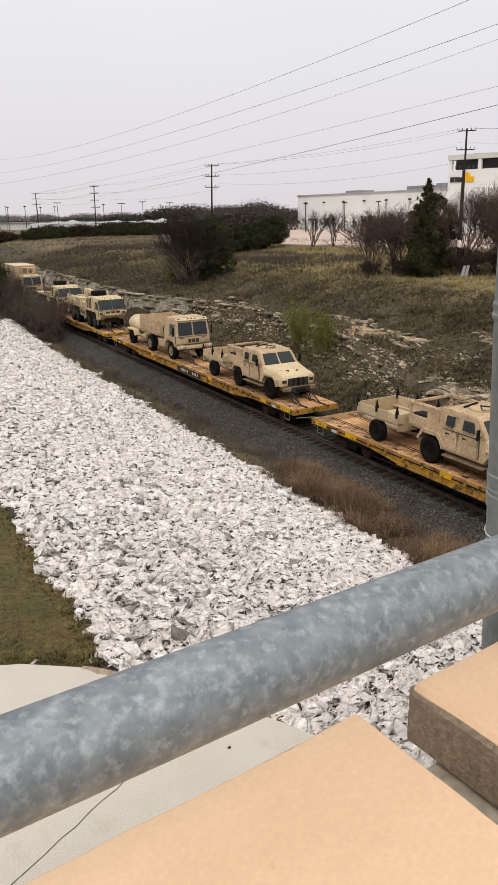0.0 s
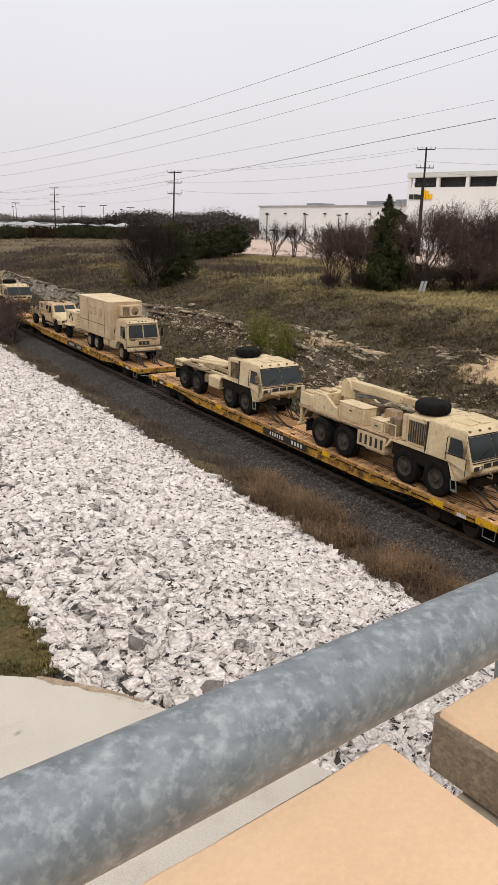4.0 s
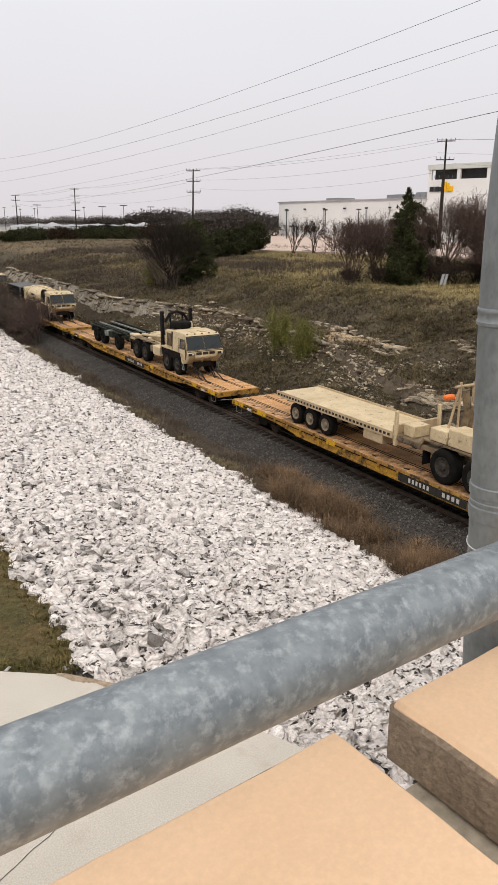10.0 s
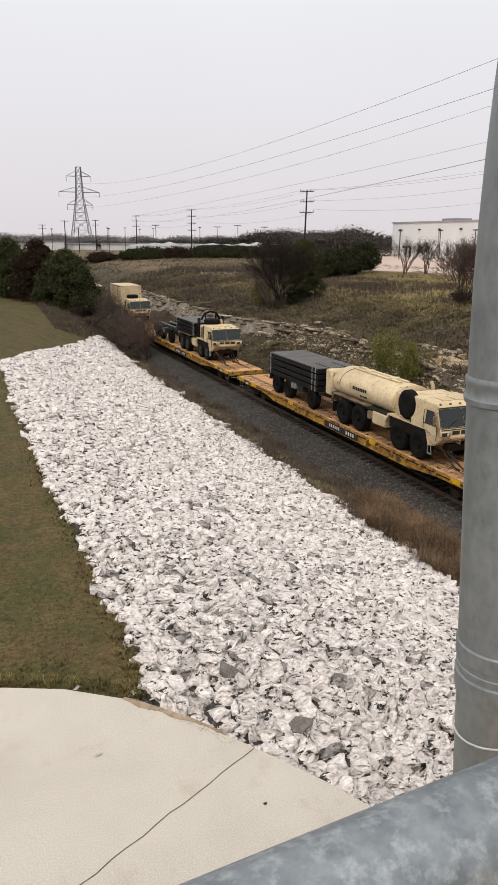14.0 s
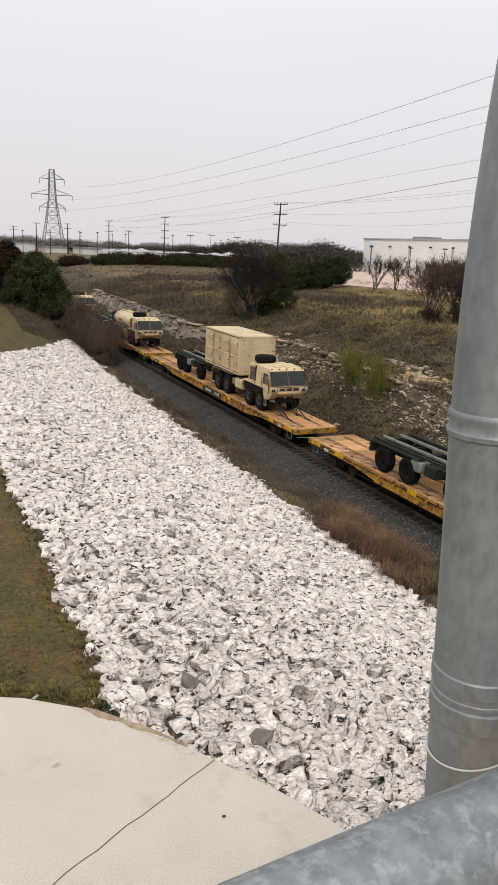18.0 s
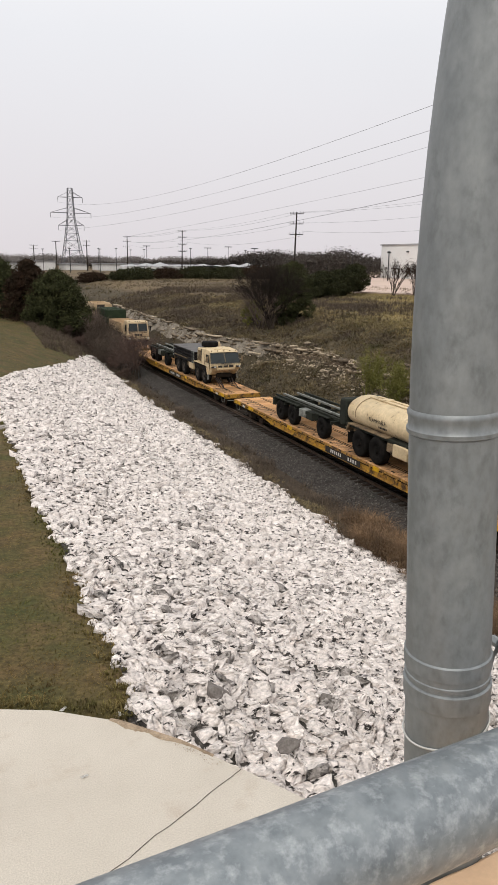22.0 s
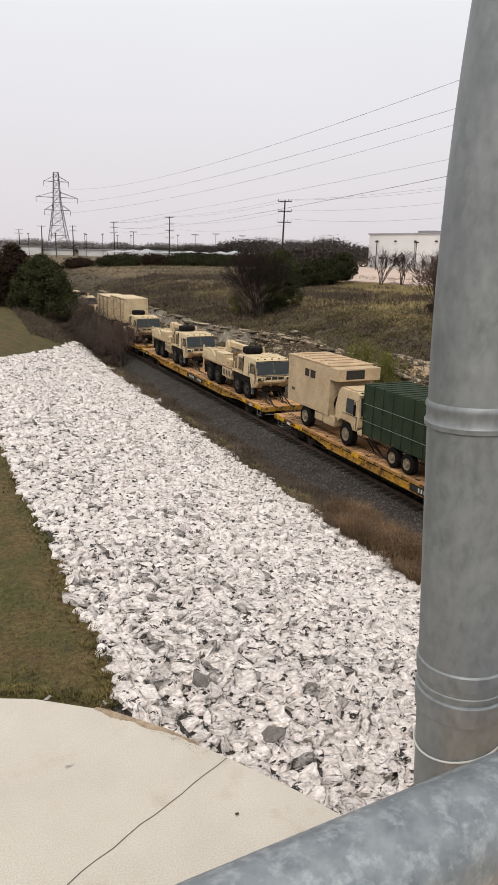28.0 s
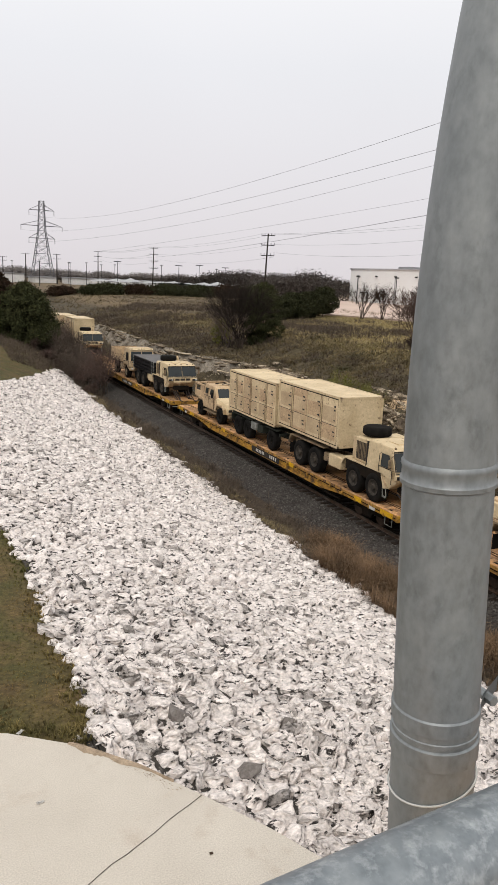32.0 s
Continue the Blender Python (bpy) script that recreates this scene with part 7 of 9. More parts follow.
for i, (x, y, h) in enumerate(((26.4, 41.9, 3.1), (26.2, 38.4, 2.6))):
    root = thing("green_shrub", "olive green upright shrub on the cutting slope", "shrub", "olive shrubs", at=(x, y, land(x, y) - 0.05))
    rng = random.Random(70 + i)
    pcs = []
    for _ in range(46):
        b = Vector((rng.gauss(0, 0.28), rng.gauss(0, 0.28), 0))
        d = Vector((b.x * 0.35 + rng.gauss(0, 0.14), b.y * 0.35 + rng.gauss(0, 0.14), 1)).normalized()
        L = h * rng.uniform(0.5, 1.0)
        pcs.append((b, b + d * L, 0.013, 0.004))
        for _ in range(5):
            t = rng.uniform(0.25, 0.95)
            e = (d + Vector((rng.gauss(0, 0.35), rng.gauss(0, 0.35), 0.2))).normalized()
            pcs.append((b + d * L * t, b + d * L * t + e * L * 0.3, 0.007, 0.003))
    limbs_mesh("stalk", pcs, leaf_willow, root, 3)
    g = np.random.default_rng(80 + i)
    pts = []
    for p, q, _, _ in pcs:
        for t in g.uniform(0.2, 1, 16):
            pts.append(tuple(p + (q - p) * float(t) + Vector(g.normal(0, 0.06, 3).tolist())))
    leaf_cloud("leaves", pts, 0.075, leaf_willow, root, 90 + i, 0.25)

leafy(40.6, 45.2, 7.5, 3.0, 101, "tall dark green conifer above the cutting", leaf_juniper, 36000, "column", "conifer", size=0.10, bottom=0.0)
for i, (x, y, h, st, m) in enumerate(((38.6, 49.6, 5.6, 4, twig_red), (40.2, 48.2, 6.4, 5, twig_red), (42.3, 47.0, 5.4, 4, twig_brown), (44.2, 44.4, 7.2, 4, twig_red), (46.2, 42.6, 7.4, 4, twig_red), (47.6, 40.6, 7.0, 4, twig_brown), (45.4, 40.2, 5.0, 4, twig_red), (49.5, 38.8, 7.2, 4, twig_red), (50.5, 44.0, 6.5, 3, twig_brown), (52, 36, 7, 4, twig_red))):
    bare_tree(x, y, h, 110 + i, "leafless reddish-brown tree above the cutting", st + 4, m, 0.45, 0.34, 5, 3, haze=0.7, fork=0.2)
leafy(43.4, 47.6, 6.2, 3.6, 133, "dark evergreen behind a tall conifer", leaf_oak, 9000, "ball", "evergreen_tree", size=0.16, bottom=0.1)
for i, (x, y, h) in enumerate(((39.0, 46.5, 1.6), (42.4, 44.0, 1.8), (43.6, 42.6, 2.2), (45.0, 41.4, 2.4), (46.4, 39.6, 2.2), (48.0, 38.2, 2.4), (50.0, 36.6, 2.2), (37.6, 48.4, 1.4), (44.6, 45.6, 2.4), (47.4, 43.0, 2.6))):
    bare_tree(x, y, h, 180 + i, "low leafless brown undergrowth bush", 9, twig_brown, 0.6, 0.5, 4, 3, name="bare_bush", category="bush", haze=2.5)
leafy(48.2, 41.0, 3.6, 3.6, 131, "green bush under leafless trees", leaf_willow, 3500, "ball", "green_bush", size=0.14, bottom=0.0, category="bush")
for i, (x, y, w, h) in enumerate(((41.6, 89.5, 5.0, 2.6), (44.8, 88.6, 5.0, 3.0), (48.4, 90.2, 5.4, 3.3), (52.4, 92.6, 5.0, 3.5), (56.6, 96.0, 4.6, 4.2))):
    leafy(x, y, h, w, 140 + i, "dark evergreen oak with a rounded crown", leaf_oak, 13000, "ball", "evergreen_oak", size=0.155, bottom=0.16 if i > 3 else 0.04)
for i, (x, y) in enumerate(((59.6, 89.7), (61.9, 88.1), (64.8, 83.4), (66.3, 79.8), (68.0, 76.0))):
    bare_tree(x, y, 5.3, 150 + i, "pruned leafless crape myrtle with fanned stems", 6, twig_brown, 0.34, 0.30, 4, 3, name="crape_myrtle", group="crape myrtles by the car park")
for i, (x, y, h, w) in enumerate(((12, 205, 2.0, 8), (21, 202, 2.3, 9), (29, 199, 2.0, 8), (36, 194, 2.2, 8), (43, 190, 2.4, 7), (49, 194, 2.7, 9), (56, 192, 2.6, 9), (63, 190, 2.8, 10), (71, 188, 2.8, 11), (79, 186, 3.0, 11), (87, 185, 3.2, 12))):
    leafy(x, y, h, w, 170 + i, "low dark scrub hedge behind the bank", leaf_oak if i % 3 else leaf_rust, 5000, "ball", "scrub_bush", size=0.26, bottom=0.0, category="bush", group="scrub bushes")


def woods(name, rows, base, seed, label, n, size, leaf=leaf_far):
    """A far wood: one long uneven crown line."""
    g = np.random.default_rng(seed)
    pts = []
    for (ax, ay, ah), (bx, by, bh) in zip(rows, rows[1:]):
        m = int(n * math.hypot(bx - ax, by - ay) / 100)
        t = g.uniform(0, 1, m)
        lump = 0.72 + 0.28 * np.abs(np.sin(t * math.hypot(bx - ax, by - ay) / 9 + g.uniform(0, 6)))
        h = (ah + (bh - ah) * t - base) * lump
        pts.append(np.stack([ax + (bx - ax) * t + g.normal(0, 4, m), ay + (by - ay) * t + g.normal(0, 4, m), base + h * g.uniform(0.0, 1, m) ** 0.7 - 0.5], 1))
    crown = np.concatenate(pts)
    body = crown.copy()
    body[:, 2] = base + (body[:, 2] - base) * 0.86
    pick = g.uniform(0, 1, len(crown)) < 0.7
    big = leaf_cloud(name, body[pick], size * 1.5, leaf, None, seed + 1, 0.8)
    ob = leaf_cloud(name, crown, size, leaf, None, seed)
    tagged(big, label, "woods", kind="stuff")
    return tagged(ob, label, "woods", kind="stuff")


woods("far_woods", [(-120, 640, 15.5), (0, 640, 16.0), (60, 630, 17.0), (110, 620, 15.0), (160, 600, 15.0), (260, 560, 16.0)], 4.0, 203, "winter woods on the skyline, paled by haze in their colour", 12000, 0.5, leaf_haze)
woods("far_woods", [(84, 438, 10.0), (111, 430, 10.8), (143, 415, 13.0), (165, 402, 16.5), (178, 396, 18.5), (191, 390, 16.5), (210, 378, 20.5), (228, 368, 16.0), (260, 350, 15)], 4.0, 201, "distant dark winter woods on the skyline", 13000, 0.45)
woods("far_woods", [(96, 208, 11.0), (104, 204, 13.6), (112, 200, 14.6), (118, 197, 12.0)], 5.0, 202, "dark reddish trees behind the oaks", 70000, 0.24)

# ---------------------------------------------------------------- buildings and yards
white_wall = surface("white_painted_wall", (0.76, 0.755, 0.75), (0.71, 0.70, 0.69), 0.15, 6, 0.8, bump=0.05, fleck=0.05)
grey_roof = surface("grey_roof_sheet", (0.30, 0.30, 0.31), (0.24, 0.24, 0.25), 0.2, 4, 0.7, bump=0.05)
lot_paving = surface("pinkish_concrete_paving", (0.52, 0.40, 0.335), (0.46, 0.36, 0.305), 0.08, 5, 0.9, bump=0.05, fleck=0.1)
canopy_white = surface("white_canopy_fabric", (0.40, 0.40, 0.41), (0.30, 0.30, 0.315), 0.3, 4, 0.7, bump=0.05, fleck=0.1)
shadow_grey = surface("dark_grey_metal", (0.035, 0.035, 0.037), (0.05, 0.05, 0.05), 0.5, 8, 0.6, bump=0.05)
car_paint = surface("mixed_car_paint", (0.10, 0.10, 0.11), (0.05, 0.05, 0.055), 0.5, 9, 0.35, bump=0, rand=0.8)
sign_yellow = surface("yellow_sign_paint", (0.80, 0.45, 0.01), (0.75, 0.42, 0.02), 2, 9, 0.5, bump=0, fleck=0.05)


def slab(bm, pts, z0, z1):
    """An upright prism over a plan outline."""
    a = [bm.verts.new((x, y, z0)) for x, y in pts]
    b = [bm.verts.new((x, y, z1)) for x, y in pts]
    n = len(pts)
    bm.faces.new(a[::-1])
    bm.faces.new(b)
    for i in range(n):
        bm.faces.new((a[i], a[(i + 1) % n], b[(i + 1) % n], b[i]))


bm = B()
slab(bm, [(58.6, 98.6), (66.2, 80.4), (69.5, 62), (190, 120), (165, 250), (110, 230)], 5.60, 5.99)
lot = part("car_park", bm, lot_paving, smooth=0)
tagged(lot, "wide pinkish concrete car park with a kerb", "car park", kind="structure")

W0, W1 = Vector((123.2, 193.8, 0)), Vector((133.0, 110.0, 0))
wd = (W1 - W0).normalized()
wo = Vector((wd.y, -wd.x, 0)) * (1 if wd.y * 1 > 0 else -1)
if wo.x < 0:
    wo = -wo
house = thing("warehouse", "long plain white warehouse with wall lamps", "warehouse")
bm = B()
pts = [W0, W1, W1 + wo * 60, W0 + wo * 60]
slab(bm, [(p.x, p.y) for p in pts], 5.5, 15.5)
part("wall", bm, white_wall, house, smooth=0)
bm = B()
pts = [W0 - wd * 0.3 - wo * 0.3, W1 - wo * 0.3, W1 + wo * 60, W0 - wd * 0.3 + wo * 60]
slab(bm, [(p.x, p.y) for p in pts], 15.5, 15.85)
part("roof", bm, canopy_white, house, smooth=0)
for i in range(9):
    p = W0 + wd * (4 + 8.2 * i) - wo * 0.35
    bm = B()
    box(bm, p.x - 0.35, p.x + 0.35, p.y - 0.3, p.y + 0.3, 13.4, 13.8, 0.1)
    part("wall_lamp", bm, shadow_grey, house, "dark wall lamp on a bracket")
    bm = B()
    box(bm, p.x - 0.12, p.x + 0.12, p.y - 0.12, p.y + 0.12, 6.2, 13.2)
    if i % 2 == 0:
        part("downpipe", bm, canopy_white, house)
    else:
        bm.free()
for t, w, h in ((14, 6, 1.0), (40, 8, 1.3), (52, 10, 1.6), (66, 7, 1.2)):
    p = W0 + wd * t + wo * 12
    bm = B()
    box(bm, p.x - w / 2, p.x + w / 2, p.y - w / 2, p.y + w / 2, 15.8, 15.8 + h, 0.05)
    part("roof_unit", bm, grey_roof, house, "grey roof plant unit")
p = W0 + wd * 7 - wo * 0.2
bm = B()
box(bm, p.x - 0.2, p.x + 0.2, p.y - 2.0, p.y + 2.0, 5.9, 9.0)
part("loading_door", bm, shadow_grey, house)
bm = B()
box(bm, p.x - 0.3, p.x + 0.1, p.y - 1.7, p.y + 1.7, 5.9, 8.6)
part("door_leaf", bm, white_wall, house)

tower = thing("office_building", "tall white building with an open top storey and a sign", "building")
T0, T1 = Vector((115.6, 122.6, 0)), Vector((124.0, 98.0, 0))
td = (T1 - T0).normalized()
to = Vector((-td.y, td.x, 0))
if to.x < 0:
    to = -to
plan = lambda a, b, u, v: [((T0 + td * x + to * y).x, (T0 + td * x + to * y).y) for x, y in ((a, u), (b, u), (b, v), (a, v))]
bm = B()
slab(bm, plan(0, 60, 0, 40), 5.5, 18.7)
part("wall", bm, white_wall, tower, smooth=0)
bm = B()
slab(bm, plan(-0.2, 60, -0.2, 40), 20.7, 21.7)
part("roof", bm, surface("pale_grey_fascia", (0.60, 0.61, 0.58), (0.54, 0.55, 0.52), 0.3, 6, 0.8, fleck=0.06), tower, smooth=0)
bm = B()
slab(bm, plan(1.0, 59, 1.2, 38), 18.7, 20.7)
part("recess", bm, shadow_grey, tower, smooth=0)
for i in range(7):
    bm = B()
    slab(bm, plan(0 + i * 6.5, 0.7 + i * 6.5, 0, 0.7), 18.7, 20.7)
    part("pillar", bm, white_wall, tower, smooth=0)
for i, (a, b, z0, z1, m) in enumerate(((0.6, 1.5, 16.3, 17.3, shadow_grey), (1.7, 2.6, 16.3, 17.3, shadow_grey), (2.7, 3.2, 16.3, 17.2, shadow_grey), (3.4, 4.4, 16.3, 18.2, sign_yellow), (4.5, 5.0, 16.3, 17.9, sign_yellow), (5.1, 5.9, 16.3, 17.3, sign_yellow))):
    bm = B()
    slab(bm, plan(a, b, -0.25, 0), z0, z1)
    part("sign_shape", bm, m, tower, smooth=0)
bm = B()
slab(bm, [((W1 + wo * 6).x - 9, (W1 + wo * 6).y - 3), ((W1 + wo * 6).x + 6, (W1 + wo * 6).y - 14), ((W1 + wo * 6).x + 16, (W1 + wo * 6).y + 2), ((W1 + wo * 6).x + 2, (W1 + wo * 6).y + 14)], 5.5, 17.6)
dk = part("dark_annex", bm, grey_roof, None, smooth=0)
tagged(dk, "grey metal-clad annex between the white buildings", "building")

# long low buildings and white canopies over a car yard, far left
grey_wall = surface("pale_grey_wall", (0.70, 0.69, 0.68), (0.58, 0.57, 0.56), 0.15, 3, 0.8, bump=0.05, fleck=0.25)
for x0, x1, y, z1, lab in ((22, 35, 372, 8.3, "long low white building beyond the yard"), (39, 52, 378, 9.6, "low white building beyond the yard"), (56, 66, 370, 8.3, "small white building beyond the yard"), (70, 112, 352, 8.6, "low white shed beyond the yard")):
    hs = thing("low_building", lab, "building", "low buildings beyond the yard")
    bm = B()
    box(bm, x0, x1, y, y + 25, 4.5, z1)
    part("wall", bm, grey_wall, hs, smooth=0)
    bm = B()
    box(bm, x0 - 0.5, x1 + 0.5, y - 0.5, y + 25, z1, z1 + 0.4)
    part("roof", bm, grey_roof, hs, smooth=0)
for i in range(12):
    x = 71 + i * 5.9
    y = 297 - 0.012 * (x - 48) ** 1.6 + (i % 3) * 1.5
    cn = thing("canopy", "white peaked fabric canopy over parked cars", "canopy", "white canopies in the car yard", at=(x, y, 4.9))
    g = np.random.default_rng(300 + i)
    n = 11
    vs, fs = [], []
    for b in range(n):
        for a in range(n):
            u, v = a / (n - 1) * 2 - 1, b / (n - 1) * 2 - 1
            vs.append((u * 4.4, v * 9, 3.3 + (0.75 + 0.35 * (i * 7 % 3)) * (1 - abs(u)) ** 0.9 * (1 - 0.7 * abs(v)) + 0.25 * math.sin(3 * v + i)))
    for b in range(n - 1):
        for a in range(n - 1):
            fs.append((b * n + a, b * n + a + 1, (b + 1) * n + a + 1, (b + 1) * n + a))
    raw_mesh("fabric", vs, fs, canopy_white, cn, 180)
    for sx in (-3.4, 3.4):
        for sy in (-6, 6):
            bm = B()
            tube(bm, [(sx, sy, 0), (sx, sy, 3.0)], 0.12, 6)
            part("post", bm, shadow_grey, cn)
    for j in range(2):
        cx = -1.6 + j * 3.0
        cr = thing("parked_car", "dark parked car under a white canopy", "car", "parked cars in the yard", at=(x + cx, y - 4.5, land(x + cx, y - 4.5)))
        bm = B()
        prism(bm, [(-2.1, 0.35), (-2.1, 0.85), (-1.2, 0.95), (-0.6, 1.42), (1.0, 1.45), (1.7, 0.98), (2.15, 0.9), (2.15, 0.35)], -0.88, 0.88, 0.06)
        part("body", bm, car_paint, cr)
        bm = B()
        prism(bm, [(-1.05, 0.98), (-0.55, 1.38), (0.95, 1.40), (1.5, 1.0)], -0.9, 0.9)
        part("windows", bm, screen, cr)
        for wy in (-1.35, 1.4):
            for wx in (-0.8, 0.8):
                bm = B()
                lathe(bm, [(-0.1, 0.2), (-0.1, 0.33), (0.1, 0.33), (0.1, 0.2)], 12, "x")
                o = part("wheel", bm, rubber, cr)
                o.location = (wx, wy, 0.33)

# ---------------------------------------------------------------- poles, pylon, lamps, wires
pole_wood = surface("dark_pole_wood", (0.045, 0.037, 0.032), (0.03, 0.026, 0.023), 2, 12, 0.9, bump=0.1)
wire_dark = surface("dark_wire", (0.16, 0.16, 0.17), (0.13, 0.13, 0.14), 2, 12, 0.6, bump=0)
lattice_grey = surface("weathered_lattice_steel", (0.17, 0.17, 0.18), (0.13, 0.13, 0.14), 1, 12, 0.6, metal=0.3, bump=0)


def power_pole(x, y, top, arms=(0.0, 1.9, 3.9), lean=0.0, r=0.2, width=1.35):
    base = land(x, y)
    root = thing("utility_pole", "dark wooden utility pole with cross-arms and insulators", "utility pole", "utility poles", at=(x, y, base - 0.1))
    h = top - base
    bm = B()
    tube(bm, [(-lean * h, 0, 0), (0, 0, h)], [r * 1.1, r * 0.65], 8)
    part("shaft", bm, pole_wood, root)
    d = Vector((0.75, -0.66, 0)).normalized()
    for a in arms:
        bm = B()
        p, q = d * width, d * -width
        tube(bm, [(p.x, p.y, h - 0.35 - a), (q.x, q.y, h - 0.35 - a)], 0.075, 6)
        arm = part("cross_arm", bm, pole_wood, root)
        for t in (-1, -0.5, 0.5, 1):
            bm = B()
            c = d * width * t
            tube(bm, [(c.x, c.y, h - 0.28 - a), (c.x, c.y, h + 0.08 - a)], 0.05, 6)
            part("insulator", bm, lattice_grey, arm)
    return root


power_pole(65.65, 134.5, 20.0, lean=0.03)
power_pole(71.4, 228.8, 20.0, (0.0, 2.0, 4.0, 6.2), lean=0.02)
power_pole(75.1, 321.0, 20.8, (0.0, 2.0, 4.2), r=0.25, width=1.8)
power_pole(87.2, 89.1, 22.6, (0.0, 2.7, 5.4), lean=-0.01)
power_pole(61.8, 344.6, 19.3, (0.0, 2.0), r=0.28, width=1.8)
power_pole(52.5, 376.5, 19.6, (0.0,), r=0.28, width=2.2)
power_pole(46.4, 417.5, 18.4, (0.0, 1.8), r=0.3, width=2.4)
bm = B()
tube(bm, [(86.6, 88.6, 5.6), (86.6, 88.6, 16.8)], [0.26, 0.18], 8)
sp = part("stub_pole", bm, pole_wood)
tagged(sp, "bare dark wooden pole beside a utility pole", "pole")

pylon = thing("lattice_pylon", "grey steel lattice transmission tower with three pairs of arms", "pylon", at=(66.6, 414.8, 4.6))
H = 43.2


def strut(a, b, r=0.16, name="strut", parent=None):
    bm = B()
    tube(bm, [a, b], r, 4)
    return part(name, bm, lattice_grey, parent or pylon, smooth=0)


def half(z):
    return along([(0, 6.2), (16, 3.6), (28, 1.9), (H, 1.2)], z)


levels = [0, 6, 11, 16, 20, 24, 28, 31.5, 35, 39, H]
for i, (z0, z1) in enumerate(zip(levels, levels[1:])):
    a, b = half(z0), half(z1)
    for sx, sy in ((-1, -1), (1, -1), (1, 1), (-1, 1)):
        strut((sx * a, sy * a, z0), (sx * b, sy * b, z1), 0.22, "leg")
    for (p, q) in (((-1, -1), (1, -1)), ((1, -1), (1, 1)), ((1, 1), (-1, 1)), ((-1, 1), (-1, -1))):
        strut((p[0] * a, p[1] * a, z0), (q[0] * b, q[1] * b, z1), 0.10, "brace")
        strut((q[0] * a, q[1] * a, z0), (p[0] * b, p[1] * b, z1), 0.10, "brace")
        strut((p[0] * b, p[1] * b, z1), (q[0] * b, q[1] * b, z1), 0.10, "tie")
for z, reach in ((38.5, 6.5), (30.5, 10.8), (24.0, 6.8)):
    for s in (-1, 1):
        a = half(z)
        for sy in (-1, 1):
            strut((s * a, sy * a, z), (s * reach, 0, z), 0.16, "arm")
            strut((s * a, sy * a, z + 2.6), (s * reach, 0, z), 0.12, "arm_stay")
        strut((s * reach, 0, z), (s * reach, 0, z - 2.6), 0.16, "insulator_string")


def lamp_post(x, y, z, twin=False):
    base = land(x, y)
    root = thing("lot_lamp", "slim dark car park lamp post with a flat head", "lamp post", "lamp posts in the yard", at=(x, y, base - 0.1))
    bm = B()
    tube(bm, [(0, 0, 0), (0, 0, z - base)], [0.12, 0.09], 6)
    part("shaft", bm, shadow_grey, root)
    bm = B()
    w = 2.8 if twin else 0.9
    box(bm, -w / 2, w / 2, -0.4, 0.4, z - base - 0.05, z - base + 0.22, 0.05)
    part("head", bm, shadow_grey, root)


for i, (x, y, z) in enumerate(((57.8, 294, 14.7), (64, 293, 15.0), (75.6, 290, 16.1), (78.7, 330, 15.1), (84.8, 330, 15.4), (92.2, 285, 15.3), (98.8, 283, 15.6), (106.4, 280, 16.1), (116.1, 276, 15.6), (47, 300, 14.8), (38, 310, 14.6), (122, 300, 15.2), (130, 290, 15), (70, 360, 16), (55, 350, 15.6))):
    lamp_post(x, y, z, i in (2, 6, 7, 8))
for x, y, z in ((100, 171, 16.6), (104, 160, 16.8), (108, 149, 17), (111, 140, 17.2)):
    lamp_post(x, y, 12.9, False)

# wires: from points out of view on the right to the poles and the pylon
def wire(a, b, sag, r=0.024):
    pts = []
    a, b = Vector(a), Vector(b)
    for i in range(25):
        t = i / 24
        p = a + (b - a) * t
        pts.append((p.x, p.y, p.z - sag * 4 * t * (1 - t)))
    bm = B()
    tube(bm, pts, r, 5)
    w = part("overhead_wire", bm, wire_dark)
    return tagged(w, "thin dark overhead power line", "power line", "overhead power lines")


wire((59.2, 53.2, 30.9), (60.1, 414.8, 40.6), 6.5)
wire((62.4, 49.5, 28.9), (55.8, 414.8, 32.6), 5.0)
wire((141.1, 94.2, 51.1), (59.8, 414.8, 26.0), 6.5, 0.035)
wire((127.4, 112.0, 35.9), (75.1, 321.0, 20.5), 1.0, 0.03)
wire((29.8, 26.1, 15.4), (75.1, 321.0, 18.5), 2.0, 0.016)
line_of = [(120.0, 40.0, 22.6), (87.2, 89.1, 22.4), (65.65, 134.5, 19.8), (71.4, 228.8, 19.8), (75.1, 321.0, 20.6)]
for (ax, ay, az), (bx, by, bz) in zip(line_of, line_of[1:]):
    for u, dz, sag in ((-1.2, 0.0, 0.7), (1.2, 0.0, 0.9), (-1.2, -2.4, 1.0), (1.2, -4.4, 1.3)):
        wire((ax + u * 0.75, ay - u * 0.66, az + dz), (bx + u * 0.75, by - u * 0.66, bz + dz * 0.8), sag, 0.015 if ay < 140 else 0.024)

# fallen warning boards above the cutting
bd = thing("fallen_board", "two small white boards on a leaning post", "sign", at=(41.6, 41.8, land(41.6, 41.8)))
for dx in (-0.22, 0.16):
    bm = B()
    plank(bm, [(dx - 0.13, 0, 0.15), (dx + 0.10, -0.05, 0.15), (dx + 0.34, -0.05, 0.95), (dx + 0.11, 0, 0.95)], 0.03)
    part("board", bm, canopy_white, bd)
bm = B()
tube(bm, [(-0.1, 0.06, 0), (0.2, 0.06, 0.9)], 0.03, 6)
part("post", bm, shadow_grey, bd)

